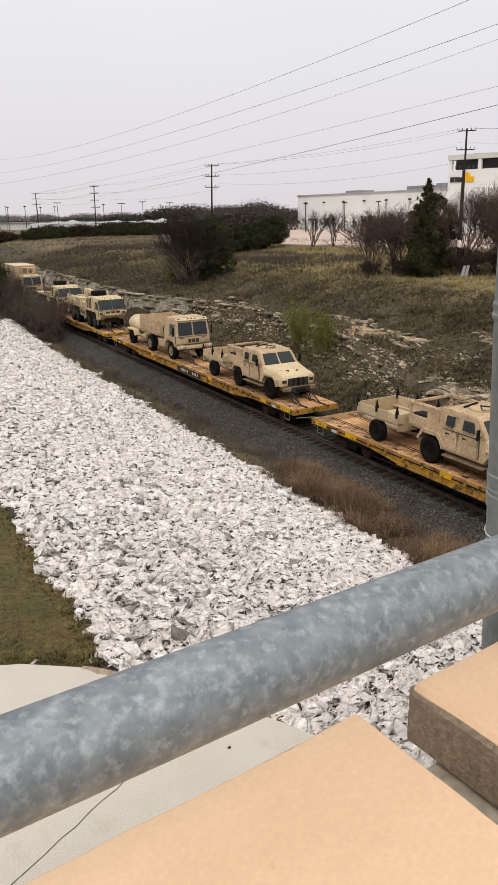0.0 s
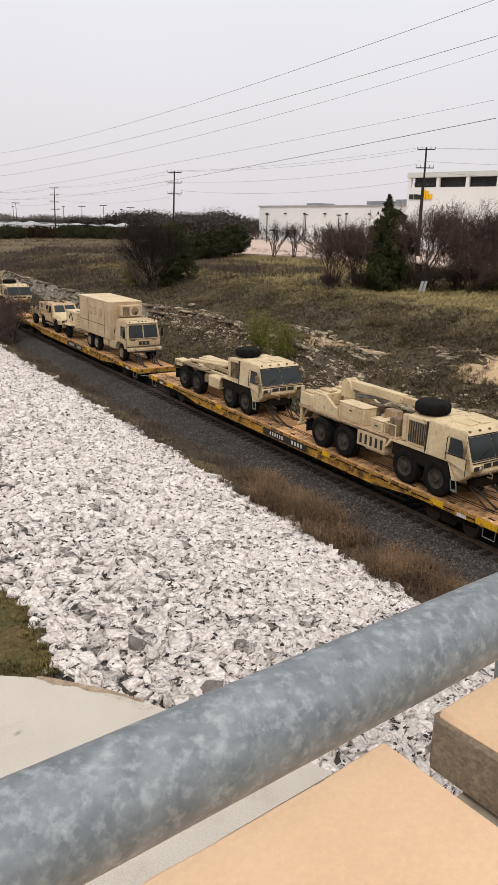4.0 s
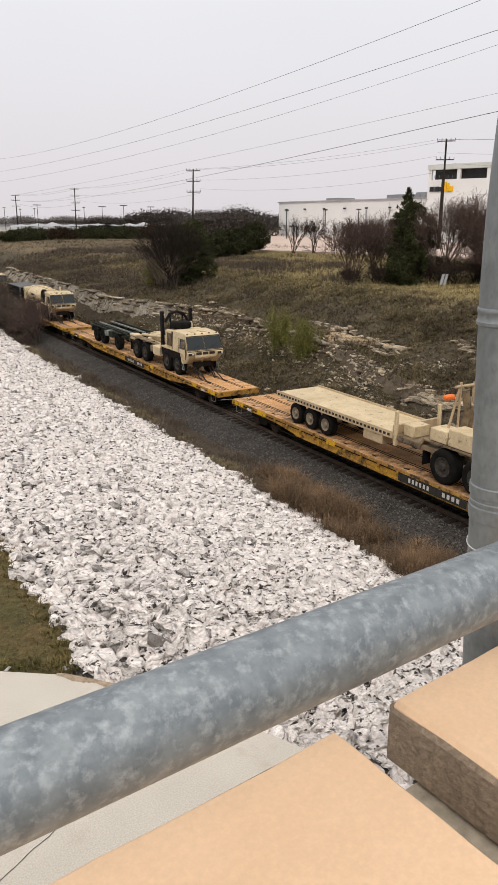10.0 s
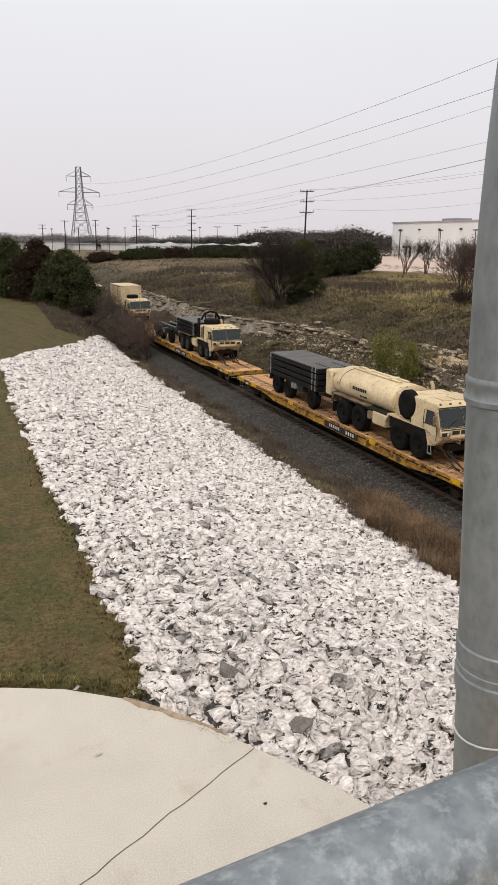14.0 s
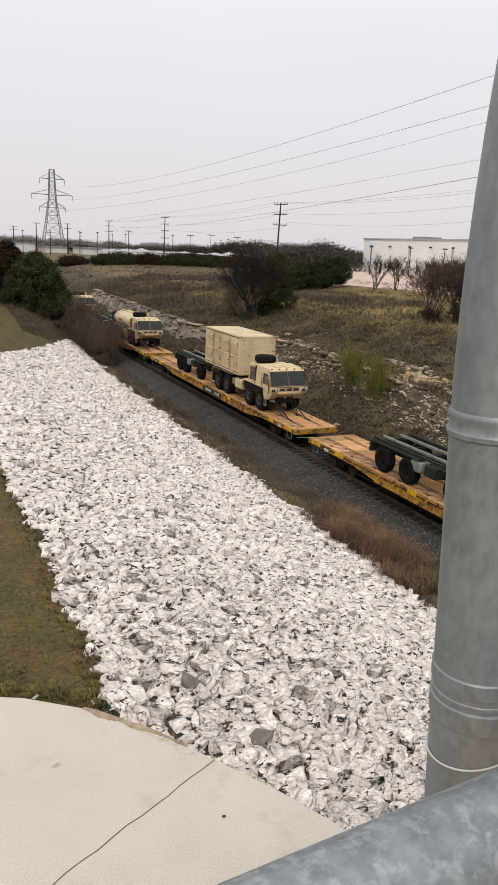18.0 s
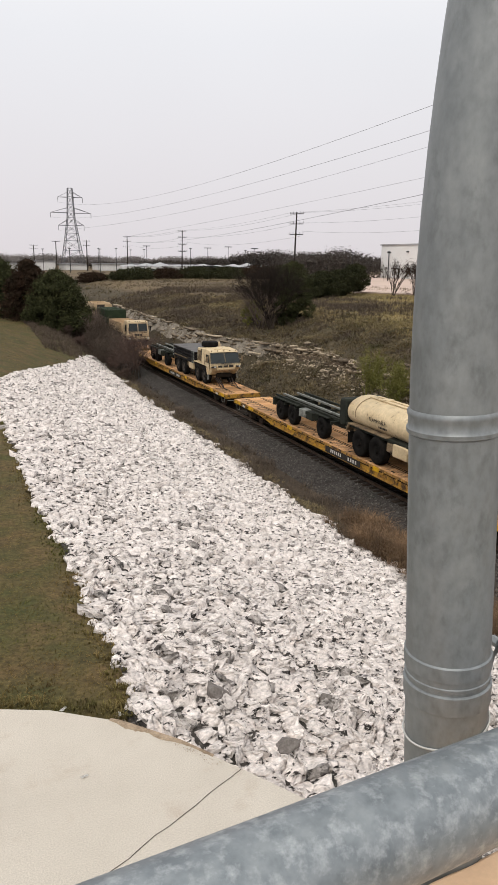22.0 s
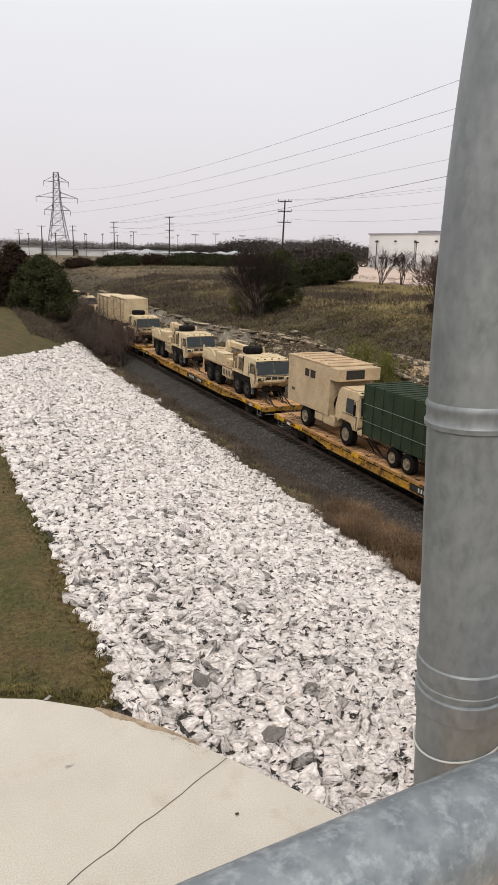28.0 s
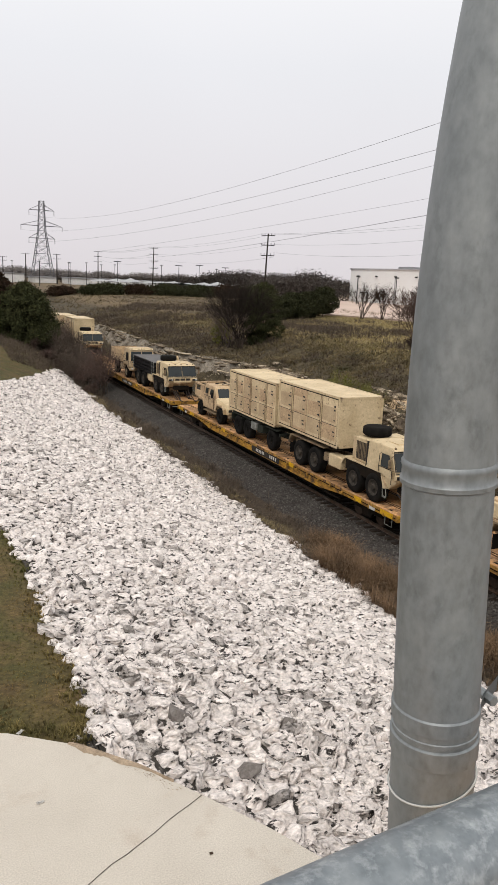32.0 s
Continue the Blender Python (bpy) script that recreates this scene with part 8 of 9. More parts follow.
# ---------------------------------------------------------------- rock ledges on the far bank
def rough_stone(seed, points=15, flat=0.55, square=0.5):
    """A broken stone: the hull of a few points, all flat faces and sharp edges."""
    bm = B()
    r = random.Random(seed)
    for _ in range(points):
        d = Vector((r.gauss(0, 1), r.gauss(0, 1), r.gauss(0, 1))).normalized()
        d = d * (1 - square) + Vector([c / max(abs(d.x), abs(d.y), abs(d.z)) for c in d]) * square * 0.9
        d *= r.uniform(0.8, 1.1)
        bm.verts.new((d.x, d.y, d.z * flat))
    out = bmesh.ops.convex_hull(bm, input=bm.verts)
    bmesh.ops.delete(bm, geom=list({v for v in out["geom_interior"] + out["geom_unused"] if isinstance(v, bmesh.types.BMVert)}), context="VERTS")
    bmesh.ops.recalc_face_normals(bm, faces=bm.faces)
    me = bpy.data.meshes.new("stone")
    bm.to_mesh(me)
    bm.free()
    v = np.array([q.co[:] for q in me.vertices])
    f = np.array([p.vertices[:] for p in me.polygons])
    return me, v, f


stones = [rough_stone(s, 14, 0.55, 0.25) for s in range(1, 13)]
small = [rough_stone(s, 10, 0.45, 0.2) for s in range(21, 37)]
slabs = [rough_stone(s, 24, 0.5, 0.85) for s in range(41, 49)]

ledge = thing("rock_ledge", "broken limestone ledges cropping out of the bank", "rock", kind="structure")
rl = random.Random(7)
ledge_meshes = {}
for mat_name, mm in (("buff", bank_rock), ("pale", pale_ledge)):
    ledge_meshes[mat_name] = [finish(me.copy(), mm, 0) for me, v, f in slabs]


def ledge_stone(x, y, s, kind, flat=1.0, sink=0.0, long=1.5):
    """A slab lying in its bed, its long side along the bank."""
    o = new("stone", ledge_meshes[kind][rl.randrange(8)])
    o.parent = ledge
    turn = rl.gauss(90, 16)
    s *= 0.72 if y > 30 else 1.1
    o.matrix_basis = pose(x, y, land(x, y) - s * sink, rl.gauss(0, 5), rl.gauss(0, 7), turn) @ Matrix.Diagonal((s * long * rl.uniform(0.8, 1.5), s * rl.uniform(0.7, 1.1), s * flat * rl.uniform(0.7, 1.2), 1))


def strata_plate(y0, y1, z, thick, out, tone):
    """A length of rock bed jutting out of the bank, its front broken back unevenly."""
    front, y = [], y0
    while y < y1:
        front.append(y)
        y += rl.uniform(0.10, 0.34) * (1 if y0 < 61 else 2)
    front.append(y1)
    vs, n = [], len(front)
    for y in front:
        fx, tx, fz, tz = along(LEDGE_FOOT[0], y), along(LEDGE_TOP[0], y), along(LEDGE_FOOT[1], y), along(LEDGE_TOP[1], y)
        u = (z + tz - fz) / (tz - fz)
        x = fx + (tx - fx) * u - out + rl.gauss(0, 0.07)
        if y in (y0, y1):
            x += 0.25
        sag = rl.gauss(0, 0.025)
        vs += [(x + 0.9, y, tz + z), (x + rl.uniform(0.02, 0.10), y, tz + z + sag), (x, y, tz + z - thick * 0.35 + sag), (x + rl.uniform(0.03, 0.16), y, tz + z - thick + sag), (x + 0.9, y, tz + z - thick)]
    fs = []
    for i in range(n - 1):
        for k in range(4):
            a = i * 5 + k
            fs += [(a, a + 1, a + 6), (a, a + 6, a + 5)]
    e = n * 5 - 5
    fs += [(0, k + 1, k) for k in (1, 2, 3)] + [(e, e + k, e + k + 1) for k in (1, 2, 3)]
    return raw_mesh("rock_bed", vs, fs, bank_rock if tone == "buff" else pale_ledge, ledge, 0)


# broken beds of rock, one above the other, along the edge
for course, (z, out, keep, pale) in enumerate(((0.02, 0.55, 0.88, 0.7), (-0.22, 0.2, 0.8, 0.3), (-0.46, 0.42, 0.75, 0.4), (-0.72, 0.12, 0.65, 0.25), (-0.98, 0.34, 0.55, 0.3), (-1.25, 0.16, 0.35, 0.25))):
    y = 30.0 + course * 0.37
    while y < 121:
        far = 1.0 if y < 61 else 2.2
        long = rl.uniform(0.25, 1.3) * far
        if rl.random() < keep and noise.noise((y * 0.3, course * 3.0, 2.0)) > -0.3:
            strata_plate(y, y + long, z + rl.gauss(0, 0.04), rl.uniform(0.09, 0.25), out * 0.7 + rl.gauss(0, 0.12), "pale" if rl.random() < pale else "buff")
        y += long + rl.uniform(-0.05, 0.6) * far
for y0, y1, n, kinds in ((12, 31, 110, 0.2), (34, 60, 26, 0.55)):
    for i in range(n):
        y = rl.uniform(y0, y1)
        course = rl.choice((0, 0, 1, 2))
        if noise.noise((y * 0.5, course * 3.0, 2.0)) < -0.05:
            continue
        x = along(LEDGE_TOP[0], y) - 0.05 - course * 0.42 + rl.gauss(0, 0.10)
        ledge_stone(x, y, rl.choice((0.10, 0.14, 0.18, 0.24, 0.36)), "buff" if rl.random() < kinds else "pale", 0.9, 0.25)
for x, y, s in ((28.6, 53.5, 0.62), (28.5, 51.2, 0.55), (28.9, 56.0, 0.5), (27.2, 49.8, 0.55), (28.2, 47.2, 0.42), (28.0, 54.6, 0.4)):
    ledge_stone(x, y, s, "pale", 1.0, 0.0, 1.1)
for i in range(40):
    y = rl.uniform(36, 58)
    ledge_stone(along(LEDGE_TOP[0], y) + rl.gauss(-1.1, 0.6), y, rl.uniform(0.10, 0.28), "buff" if rl.random() < 0.6 else "pale", 0.9)
for i in range(30):
    ledge_stone(rl.uniform(26.2, 29.8), rl.uniform(14, 25), rl.uniform(0.07, 0.2), "pale", 0.8)
for i in range(44):
    v = rl.random()
    ledge_stone(25.4 + 1.4 * v + rl.gauss(0, 0.16), 25.8 - 6.5 * v, rl.choice((0.1, 0.14, 0.2, 0.28)), "pale", 0.8, 0.1)
for i in range(16):
    ledge_stone(25.4 + rl.gauss(0, 0.3), 25.7 + rl.gauss(0, 0.5), rl.uniform(0.1, 0.28), "pale", 1.0, 0.0, 1.0)
for i in range(18):
    ledge_stone(30.2 + rl.gauss(0, 0.25), rl.uniform(23, 27), rl.uniform(0.08, 0.2), "pale", 0.9)
ledge_stone(29.2, 37.2, 0.34, "pale", 1.3, -0.2, 1.0)
ledge_stone(23.4, 38.0, 0.36, "pale", 1.2, -0.1, 1.0)
# an upper ledge climbing the bank, with broken slabs under it
UPPER = [(31.4, 28.3), (33.5, 28.5), (36.0, 28.75), (38.7, 29.1), (41.0, 29.5)]
for i in range(120):
    y = rl.uniform(31.2, 41.5)
    course = rl.choice((0, 0, 1, 2, 3))
    if noise.noise((y * 0.7, course * 2.0, 7.0)) < -0.2:
        continue
    x = along(UPPER, y) - course * 0.28 + rl.gauss(0, 0.06)
    ledge_stone(x, y, rl.choice((0.10, 0.14, 0.18, 0.24, 0.32)), "pale" if course < 2 or rl.random() < 0.5 else "buff", 0.85, -0.15, 1.9)
for i in range(26):
    v = rl.random()
    ledge_stone(30.5 - 1.5 * v + rl.gauss(0, 0.18), 29.3 - 3.2 * v, rl.choice((0.08, 0.12, 0.18, 0.26)), "buff" if rl.random() < 0.4 else "pale", 0.8, 0.1, 1.7)
for i in range(30):
    v = rl.random()
    ledge_stone(25.3 + rl.gauss(0, 0.16), 26.7 - 4.4 * v, rl.choice((0.12, 0.18, 0.26, 0.36)), "pale", 0.9, 0.1, 1.4)
# bare earth scars between the ledges
soil = surface("bare_buff_soil", (0.56, 0.40, 0.245), (0.38, 0.275, 0.17), 1.2, 6, 0.95, bump=0.6, third=(0.17, 0.13, 0.09), third_scale=2.2, third_at=0.58, third_soft=0.1)
grey_soil = surface("grey_clay_scar", (0.135, 0.105, 0.075), (0.075, 0.059, 0.042), 1.0, 5, 0.95, bump=0.6)


def scar(x0, x1, y0, y1, seed, material, name="soil_scar"):
    vs, fs, n = [], [], 15
    for b in range(n):
        for a in range(n):
            u, v = a / (n - 1) * 2 - 1, b / (n - 1) * 2 - 1
            k = 1 + 0.95 * noise.noise((u * 1.7 + seed, v * 1.7, seed))
            d = math.hypot(u, v)
            x, y = (x0 + x1) / 2 + (x1 - x0) / 2 * u * k, (y0 + y1) / 2 + (y1 - y0) / 2 * v * k
            vs.append((x, y, land(x, y) + 0.07 * (1 - max(0, d - 0.4) * 3.0) + 0.05 * noise.noise((x * 1.3, y * 1.3, 5))))
    for b in range(n - 1):
        for a in range(n - 1):
            fs.append((b * n + a, b * n + a + 1, (b + 1) * n + a + 1, (b + 1) * n + a))
    ob = raw_mesh(name, vs, fs, material, ledge, 180)
    return ob


def strip(y0, y1, seed, material, inner=-0.15, outer=0.35):
    """Bare broken ground down the face of the ledge."""
    vs, fs, n, k = [], [], 7, int((y1 - y0) / 0.5)
    for j in range(k):
        y = y0 + (y1 - y0) * j / (k - 1)
        a, b = along(LEDGE_FOOT[0], y) + inner, along(LEDGE_TOP[0], y) + outer
        w = 0.55 + 0.45 * noise.noise((y * 0.3, seed, 0)) - 0.5 * (j in (0, k - 1))
        a, b = (a + b) / 2 - (b - a) * w * 0.5, (a + b) / 2 + (b - a) * w * 0.6
        for i in range(n):
            x = a + (b - a) * i / (n - 1)
            vs.append((x, y, land(x, y) + (0.05 + 0.07 * noise.noise((x * 1.6, y * 1.6, seed)) if 0 < i < n - 1 else -0.08)))
    for j in range(k - 1):
        for i in range(n - 1):
            fs.append((j * n + i, j * n + i + 1, (j + 1) * n + i + 1, (j + 1) * n + i))
    return raw_mesh("soil_scar", vs, fs, material, ledge, 40)


strip(11, 36, 3.3, grey_soil)
# dark broken soil, deepened to stand for shade under the ledge
strip(36, 60, 5.1, surface("shaded_broken_bank", (0.15, 0.108, 0.07), (0.06, 0.046, 0.033), 1.6, 6, 0.95, bump=0.9, third=(0.36, 0.27, 0.18), third_scale=2.4, third_at=0.60, third_soft=0.06, fleck=0.5))
strip(60, 120, 7.7, surface("pale_broken_rock", (0.34, 0.30, 0.245), (0.20, 0.17, 0.135), 0.9, 4, 0.95, bump=0.8, third=(0.09, 0.072, 0.055), third_scale=1.3, third_at=0.55, third_soft=0.08, fleck=0.5), -0.2, 0.5)
scar(27.6, 30.7, 20.0, 27.0, 3, soil)
scar(26.4, 29.8, 14.5, 20.5, 6, soil)
scar(27.6, 28.7, 31.5, 40.5, 11, soil)

# ---------------------------------------------------------------- white stone slope
def slope_edge_far(x):
    return along([(1.7, 40.0), (5.3, 51.5), (10, 64), (14.4, 77)], x)


def left_edge(y):
    return along([(8.3, 1.93), (9.5, 2.12), (10.5, 2.17), (12.5, 2.10), (14.5, 2.20), (17, 2.0), (22, 1.9), (40, 1.9)], y) + 0.09 * noise.noise((y * 0.8, 0.5, 0)) + 0.06 * noise.noise((y * 2.9, 0.5, 3))


def apron_edge(x):
    """The y of the slab's rim over x."""
    return along([(0.3, 9.16), (1.03, 8.84), (1.83, 8.27), (2.45, 7.59), (2.97, 6.84), (3.49, 6.05), (3.95, 5.2), (4.5, 3.9), (4.9, 2.6), (5.2, 0.6)], x)


# soil in the joints, darkened to hold the shade between stones too
shaded_gap_soil = surface("shaded_soil_between_stones", (0.075, 0.065, 0.057), (0.035, 0.031, 0.027), 2.0, 14, 0.95, bump=0.8, third=(0.20, 0.18, 0.165), third_scale=6, third_at=0.60, third_soft=0.1, fleck=0.5)
xb = steps((1.4, 14.4, 0.25)) + [14.4]
yb = steps((1.2, 30, 0.3), (30, 77, 0.6)) + [77.0]
bed_v = [(max(x, left_edge(y) + 0.07), min(max(y, apron_edge(x) + 0.02), slope_edge_far(x)), 0.0) for y in yb for x in xb]
bed_v = [(x, y, land(x, y) + 0.015 + 0.03 * noise.noise((x * 3, y * 3, 8))) for x, y, _ in bed_v]
nb = len(xb)
slope = raw_mesh("stone_slope", bed_v, [(j * nb + i, j * nb + i + 1, (j + 1) * nb + i + 1, (j + 1) * nb + i) for j in range(len(yb) - 1) for i in range(nb - 1)], shaded_gap_soil, None, 180)
tagged(slope, "steep bank faced with broken white limestone", "stone slope", kind="structure")

# the facing: every stone takes the ground nearer to its own centre than to any other's
rs = random.Random(12)
CELL = 0.215
heaps = {}
for j in range(5, 360):
    for i in range(6, 68):
        r = rs.random()
        if j * CELL < 10.5 and i * CELL < 5.5:
            r *= 0.76 if (j + 0.5) * CELL - apron_edge((i + 0.5) * CELL) > 1.2 else 0.62
        for _ in range(0 if r < 0.30 else 1 if r < 0.80 else 2 if r < 0.93 else 3):
            heaps.setdefault((i, j), []).append((CELL * (i + rs.random()), CELL * (j + rs.random())))


def outline(i, j, p):
    """The plan of one stone, its corners round its centre, cut back for an open joint."""
    loose = noise.noise((p[0] * 0.8, p[1] * 0.8, 31)) + 0.5 * noise.noise((p[0] * 2.1, p[1] * 2.1, 11))
    gap = rs.uniform(-0.028, 0.006) + 0.05 * max(0.0, loose)
    poly = [(0.42 * math.cos(k * math.pi / 4 + 0.3), 0.42 * math.sin(k * math.pi / 4 + 0.3)) for k in range(8)]
    for a in range(i - 3, i + 4):
        for b in range(j - 3, j + 4):
            for q in heaps.get((a, b), ()):
                dx, dy = q[0] - p[0], q[1] - p[1]
                d = math.hypot(dx, dy)
                if d < 1e-6 or d > 0.9:
                    continue
                nx, ny, lim = dx / d, dy / d, d / 2 - gap
                side = [v[0] * nx + v[1] * ny - lim for v in poly]
                if max(side) <= 0:
                    continue
                cut = []
                for m in range(len(poly)):
                    u, w, su, sw = poly[m - 1], poly[m], side[m - 1], side[m]
                    if (su <= 0) != (sw <= 0):
                        t = su / (su - sw)
                        cut.append((u[0] + (w[0] - u[0]) * t, u[1] + (w[1] - u[1]) * t))
                    if sw <= 0:
                        cut.append(w)
                poly = cut
                if len(poly) < 3:
                    return []
    return poly


def facing_stone(p, poly):
    """A broken block over its plan: rough flanks, a tilted, faceted top. Corners round its centre."""
    size = math.sqrt(abs(sum(u[0] * w[1] - u[1] * w[0] for u, w in zip(poly, poly[1:] + poly[:1])) / 2))
    h = rs.uniform(0.06, 0.30) * size + rs.uniform(0.0, 0.03)
    lean = 0.36 if rs.random() < 0.3 else 0.15
    tx, ty = rs.gauss(0, lean), rs.gauss(0, lean)
    ox, oy = rs.gauss(0, 0.22), rs.gauss(0, 0.22)
    n = len(poly)
    vs = [(x, y, -0.07) for x, y in poly]
    for k, z, jit in ((1.0, 0.62, 0.07), (0.78, 1.0, 0.055)):
        for x, y in poly:
            kk = k * (1 + rs.gauss(0, 0.09))
            px, py = x * kk + ox * size * (1 - k), y * kk + oy * size * (1 - k)
            vs.append((px, py, h * z + px * tx + py * ty + rs.gauss(0, jit) * size))
    vs.append((ox * size, oy * size, h * 1.05 + (ox * tx + oy * ty) * size + rs.gauss(0, 0.06) * size))
    fs = []
    for r in range(2):
        for m in range(n):
            o = (m + 1) % n
            a0, a1, b0, b1 = r * n + m, r * n + o, (r + 1) * n + m, (r + 1) * n + o
            fs += [(a0, a1, b1), (a0, b1, b0)] if rs.random() < 0.5 else [(a0, a1, b0), (a1, b1, b0)]
    fs += [(2 * n + m, 2 * n + (m + 1) % n, 3 * n) for m in range(n)]
    return vs, fs


def chipped(vs, fs, rough):
    """The same block with every face broken once more, its new corners knocked in or out."""
    vs, mid, out = list(vs), {}, []

    def half(a, b):
        k = (min(a, b), max(a, b))
        if k not in mid:
            p, q = vs[a], vs[b]
            d = math.dist(p, q) * rough
            vs.append(tuple((p[i] + q[i]) / 2 + rs.gauss(0, d) for i in range(3)))
            mid[k] = len(vs) - 1
        return mid[k]

    for a, b, c in fs:
        ab, bc, ca = half(a, b), half(b, c), half(c, a)
        out += [(a, ab, ca), (ab, b, bc), (ca, bc, c), (ab, bc, ca)]
    return vs, out


# grey stones among the white; their tone also stands for shaded facets
grey_near = surface("grey_limestone_block", (0.62, 0.57, 0.54), (0.36, 0.325, 0.30), 5, 14, 0.95, bump=1.0, third=(0.13, 0.115, 0.105), third_scale=7, third_at=0.53, third_soft=0.06, rand=0.3, fleck=0.6, depth=0.05)
dark_stone = surface("dark_grey_stone", (0.15, 0.13, 0.12), (0.22, 0.20, 0.185), 2, 6, 0.9, bump=0.4)
laid = []
for (i, j), ps in heaps.items():
    for p in ps:
        x, y = p
        if not (left_edge(y) + 0.04 < x < 14.25 + 0.22 * math.sin(y * 1.3) and apron_edge(x) + 0.11 < y < slope_edge_far(x)):
            continue
        poly = outline(i, j, p)
        if len(poly) > 2 and min(y + v[1] - apron_edge(x + v[0]) for v in poly) < 0.05:
            poly = [(v[0] * 0.75, v[1] * 0.75) for v in poly]
        if len(poly) > 2:
            laid.append((math.hypot(x - 2.8, y - 7.2), x, y, poly))
laid.sort()
fields = {"stone_field": ([], [], 0), "grey_stone_field": ([], [], 0)}
for k, (_, x, y, poly) in enumerate(laid):
    vs, fs = facing_stone((x, y), poly)
    if k < 2200:
        vs, fs = chipped(vs, fs, 0.10)
    if k < 420:
        vs, fs = chipped(vs, fs, 0.09)
    grey = rs.random() < 0.03 + 0.4 * max(0.0, noise.noise((x * 0.9, y * 0.9, 21)))
    if k < 300:
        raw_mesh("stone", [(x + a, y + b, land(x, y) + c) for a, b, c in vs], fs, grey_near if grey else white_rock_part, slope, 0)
        continue
    name = "grey_stone_field" if grey else "stone_field"
    av, af, n = fields[name]
    av.append(np.array(vs) + (x, y, land(x, y)))
    af.append(np.array(fs) + n)
    fields[name] = (av, af, n + len(vs))
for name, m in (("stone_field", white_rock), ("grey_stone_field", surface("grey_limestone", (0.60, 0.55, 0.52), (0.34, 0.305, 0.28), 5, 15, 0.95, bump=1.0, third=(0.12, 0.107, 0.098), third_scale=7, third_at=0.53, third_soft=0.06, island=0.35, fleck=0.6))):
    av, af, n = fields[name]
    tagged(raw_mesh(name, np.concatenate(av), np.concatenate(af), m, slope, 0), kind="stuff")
dark_mesh = finish(stones[2][0].copy(), dark_stone, 0)
for px, py, z in ((3.46, 9.05, 0.19), (3.92, 7.55, 0.16), (5.43, 9.26, 0.11)):
    o = new("dark_stone", dark_mesh)
    o.parent = slope
    o["label"] = "dark grey stone among the white ones"
    o.matrix_basis = pose(px, py, land(px, py) + 0.12, 14, -12, rs.uniform(0, 360)) @ Matrix.Diagonal((z * 1.2, z, z * 0.9, 1))


def scatter_stones(name, rows, shapes, material, parent, seed=5):
    """Loose chips in one mesh."""
    g = np.random.default_rng(seed)
    vs, fs, n = [], [], 0
    for px, py, z in rows:
        me, v, f = shapes[g.integers(0, len(shapes))]
        a = g.uniform(0, 2 * math.pi)
        t = g.uniform(-0.5, 0.5, 2)
        q = v * (z * np.array([g.uniform(0.9, 1.6), g.uniform(0.8, 1.25), g.uniform(0.8, 1.15)]))
        c, d = math.cos(a), math.sin(a)
        q = q @ np.array([[c, d, 0], [-d, c, 0], [0, 0, 1]])
        q[:, 2] += q[:, 0] * t[0] + q[:, 1] * t[1]
        vs.append(q + (px, py, land(px, py) + 0.05))
        fs.append(f + n)
        n += len(v)
    return raw_mesh(name, np.concatenate(vs), np.concatenate(fs), material, parent, 0)


chips = []
while len(chips) < 3600:
    x, y = rs.uniform(2.0, 14.2), 1.5 + 60 * rs.random() ** 1.5
    if x > left_edge(y) + 0.1 and apron_edge(x) + 0.12 < y < slope_edge_far(x):
        chips.append((x, y, rs.uniform(0.03, 0.08)))
tagged(scatter_stones("stone_chips", chips, small, white_rock, slope), kind="stuff")
# crumbled rock on the face of the ledge and below it
crumbs = []
while len(crumbs) < 2600:
    y = rs.uniform(30.5, 64)
    fx, tx = along(LEDGE_FOOT[0], y), along(LEDGE_TOP[0], y)
    x = tx - abs(rs.gauss(0, 0.9)) + 0.15
    if x > fx - 1.6 and rs.random() < 0.25 + 1.5 * max(0.0, noise.noise((x * 0.9, y * 0.6, 41))):
        crumbs.append((x, y, rs.choice((0.04, 0.05, 0.07, 0.10, 0.15))))
while len(crumbs) < 3500:
    x, y = rs.uniform(24.6, 30.2), rs.uniform(14, 31)
    if rs.random() < 2.2 * max(0.0, noise.noise((x * 0.6, y * 0.45, 43))):
        crumbs.append((x, y, rs.choice((0.03, 0.05, 0.07, 0.11))))
tagged(scatter_stones("rock_crumbs", crumbs, small, surface("crumbled_limestone", (0.50, 0.42, 0.315), (0.26, 0.205, 0.145), 1.5, 9, 0.95, bump=0.6, island=0.6, fleck=0.4), ledge, 9), kind="stuff")

# loose ballast stones along the bed's visible shoulder
rows = []
rb = random.Random(31)
for i in range(16000):
    yb = 10 + 80 * rb.random() ** 1.5
    u = rb.uniform(-3.25, -1.25) if rb.random() < 0.75 else rb.uniform(-1.2, 1.3)
    rows.append((TRACK_X + u, yb, rb.uniform(0.025, 0.055), u))
g = np.random.default_rng(8)
vs, fs, n = [], [], 0
octa_v = np.array([(1, 0, 0), (-1, 0, 0), (0, 1, 0), (0, -1, 0), (0, 0, 1)], float)
octa_f = np.array([(0, 2, 4), (2, 1, 4), (1, 3, 4), (3, 0, 4)])
for px, py, s, u in rows:
    zz = -0.62 + 0.43 * min(1, (u + 3.3) / 1.55) if u < -1.75 else -0.19
    q = octa_v * s * g.uniform(0.7, 1.3, (5, 3))
    vs.append(q + (px, py, zz + 0.005))
    fs.append(octa_f + n)
    n += 5
loose = raw_mesh("ballast_stones", np.concatenate(vs), np.concatenate(fs), ballast_stone, bed)
tagged(loose, kind="stuff")

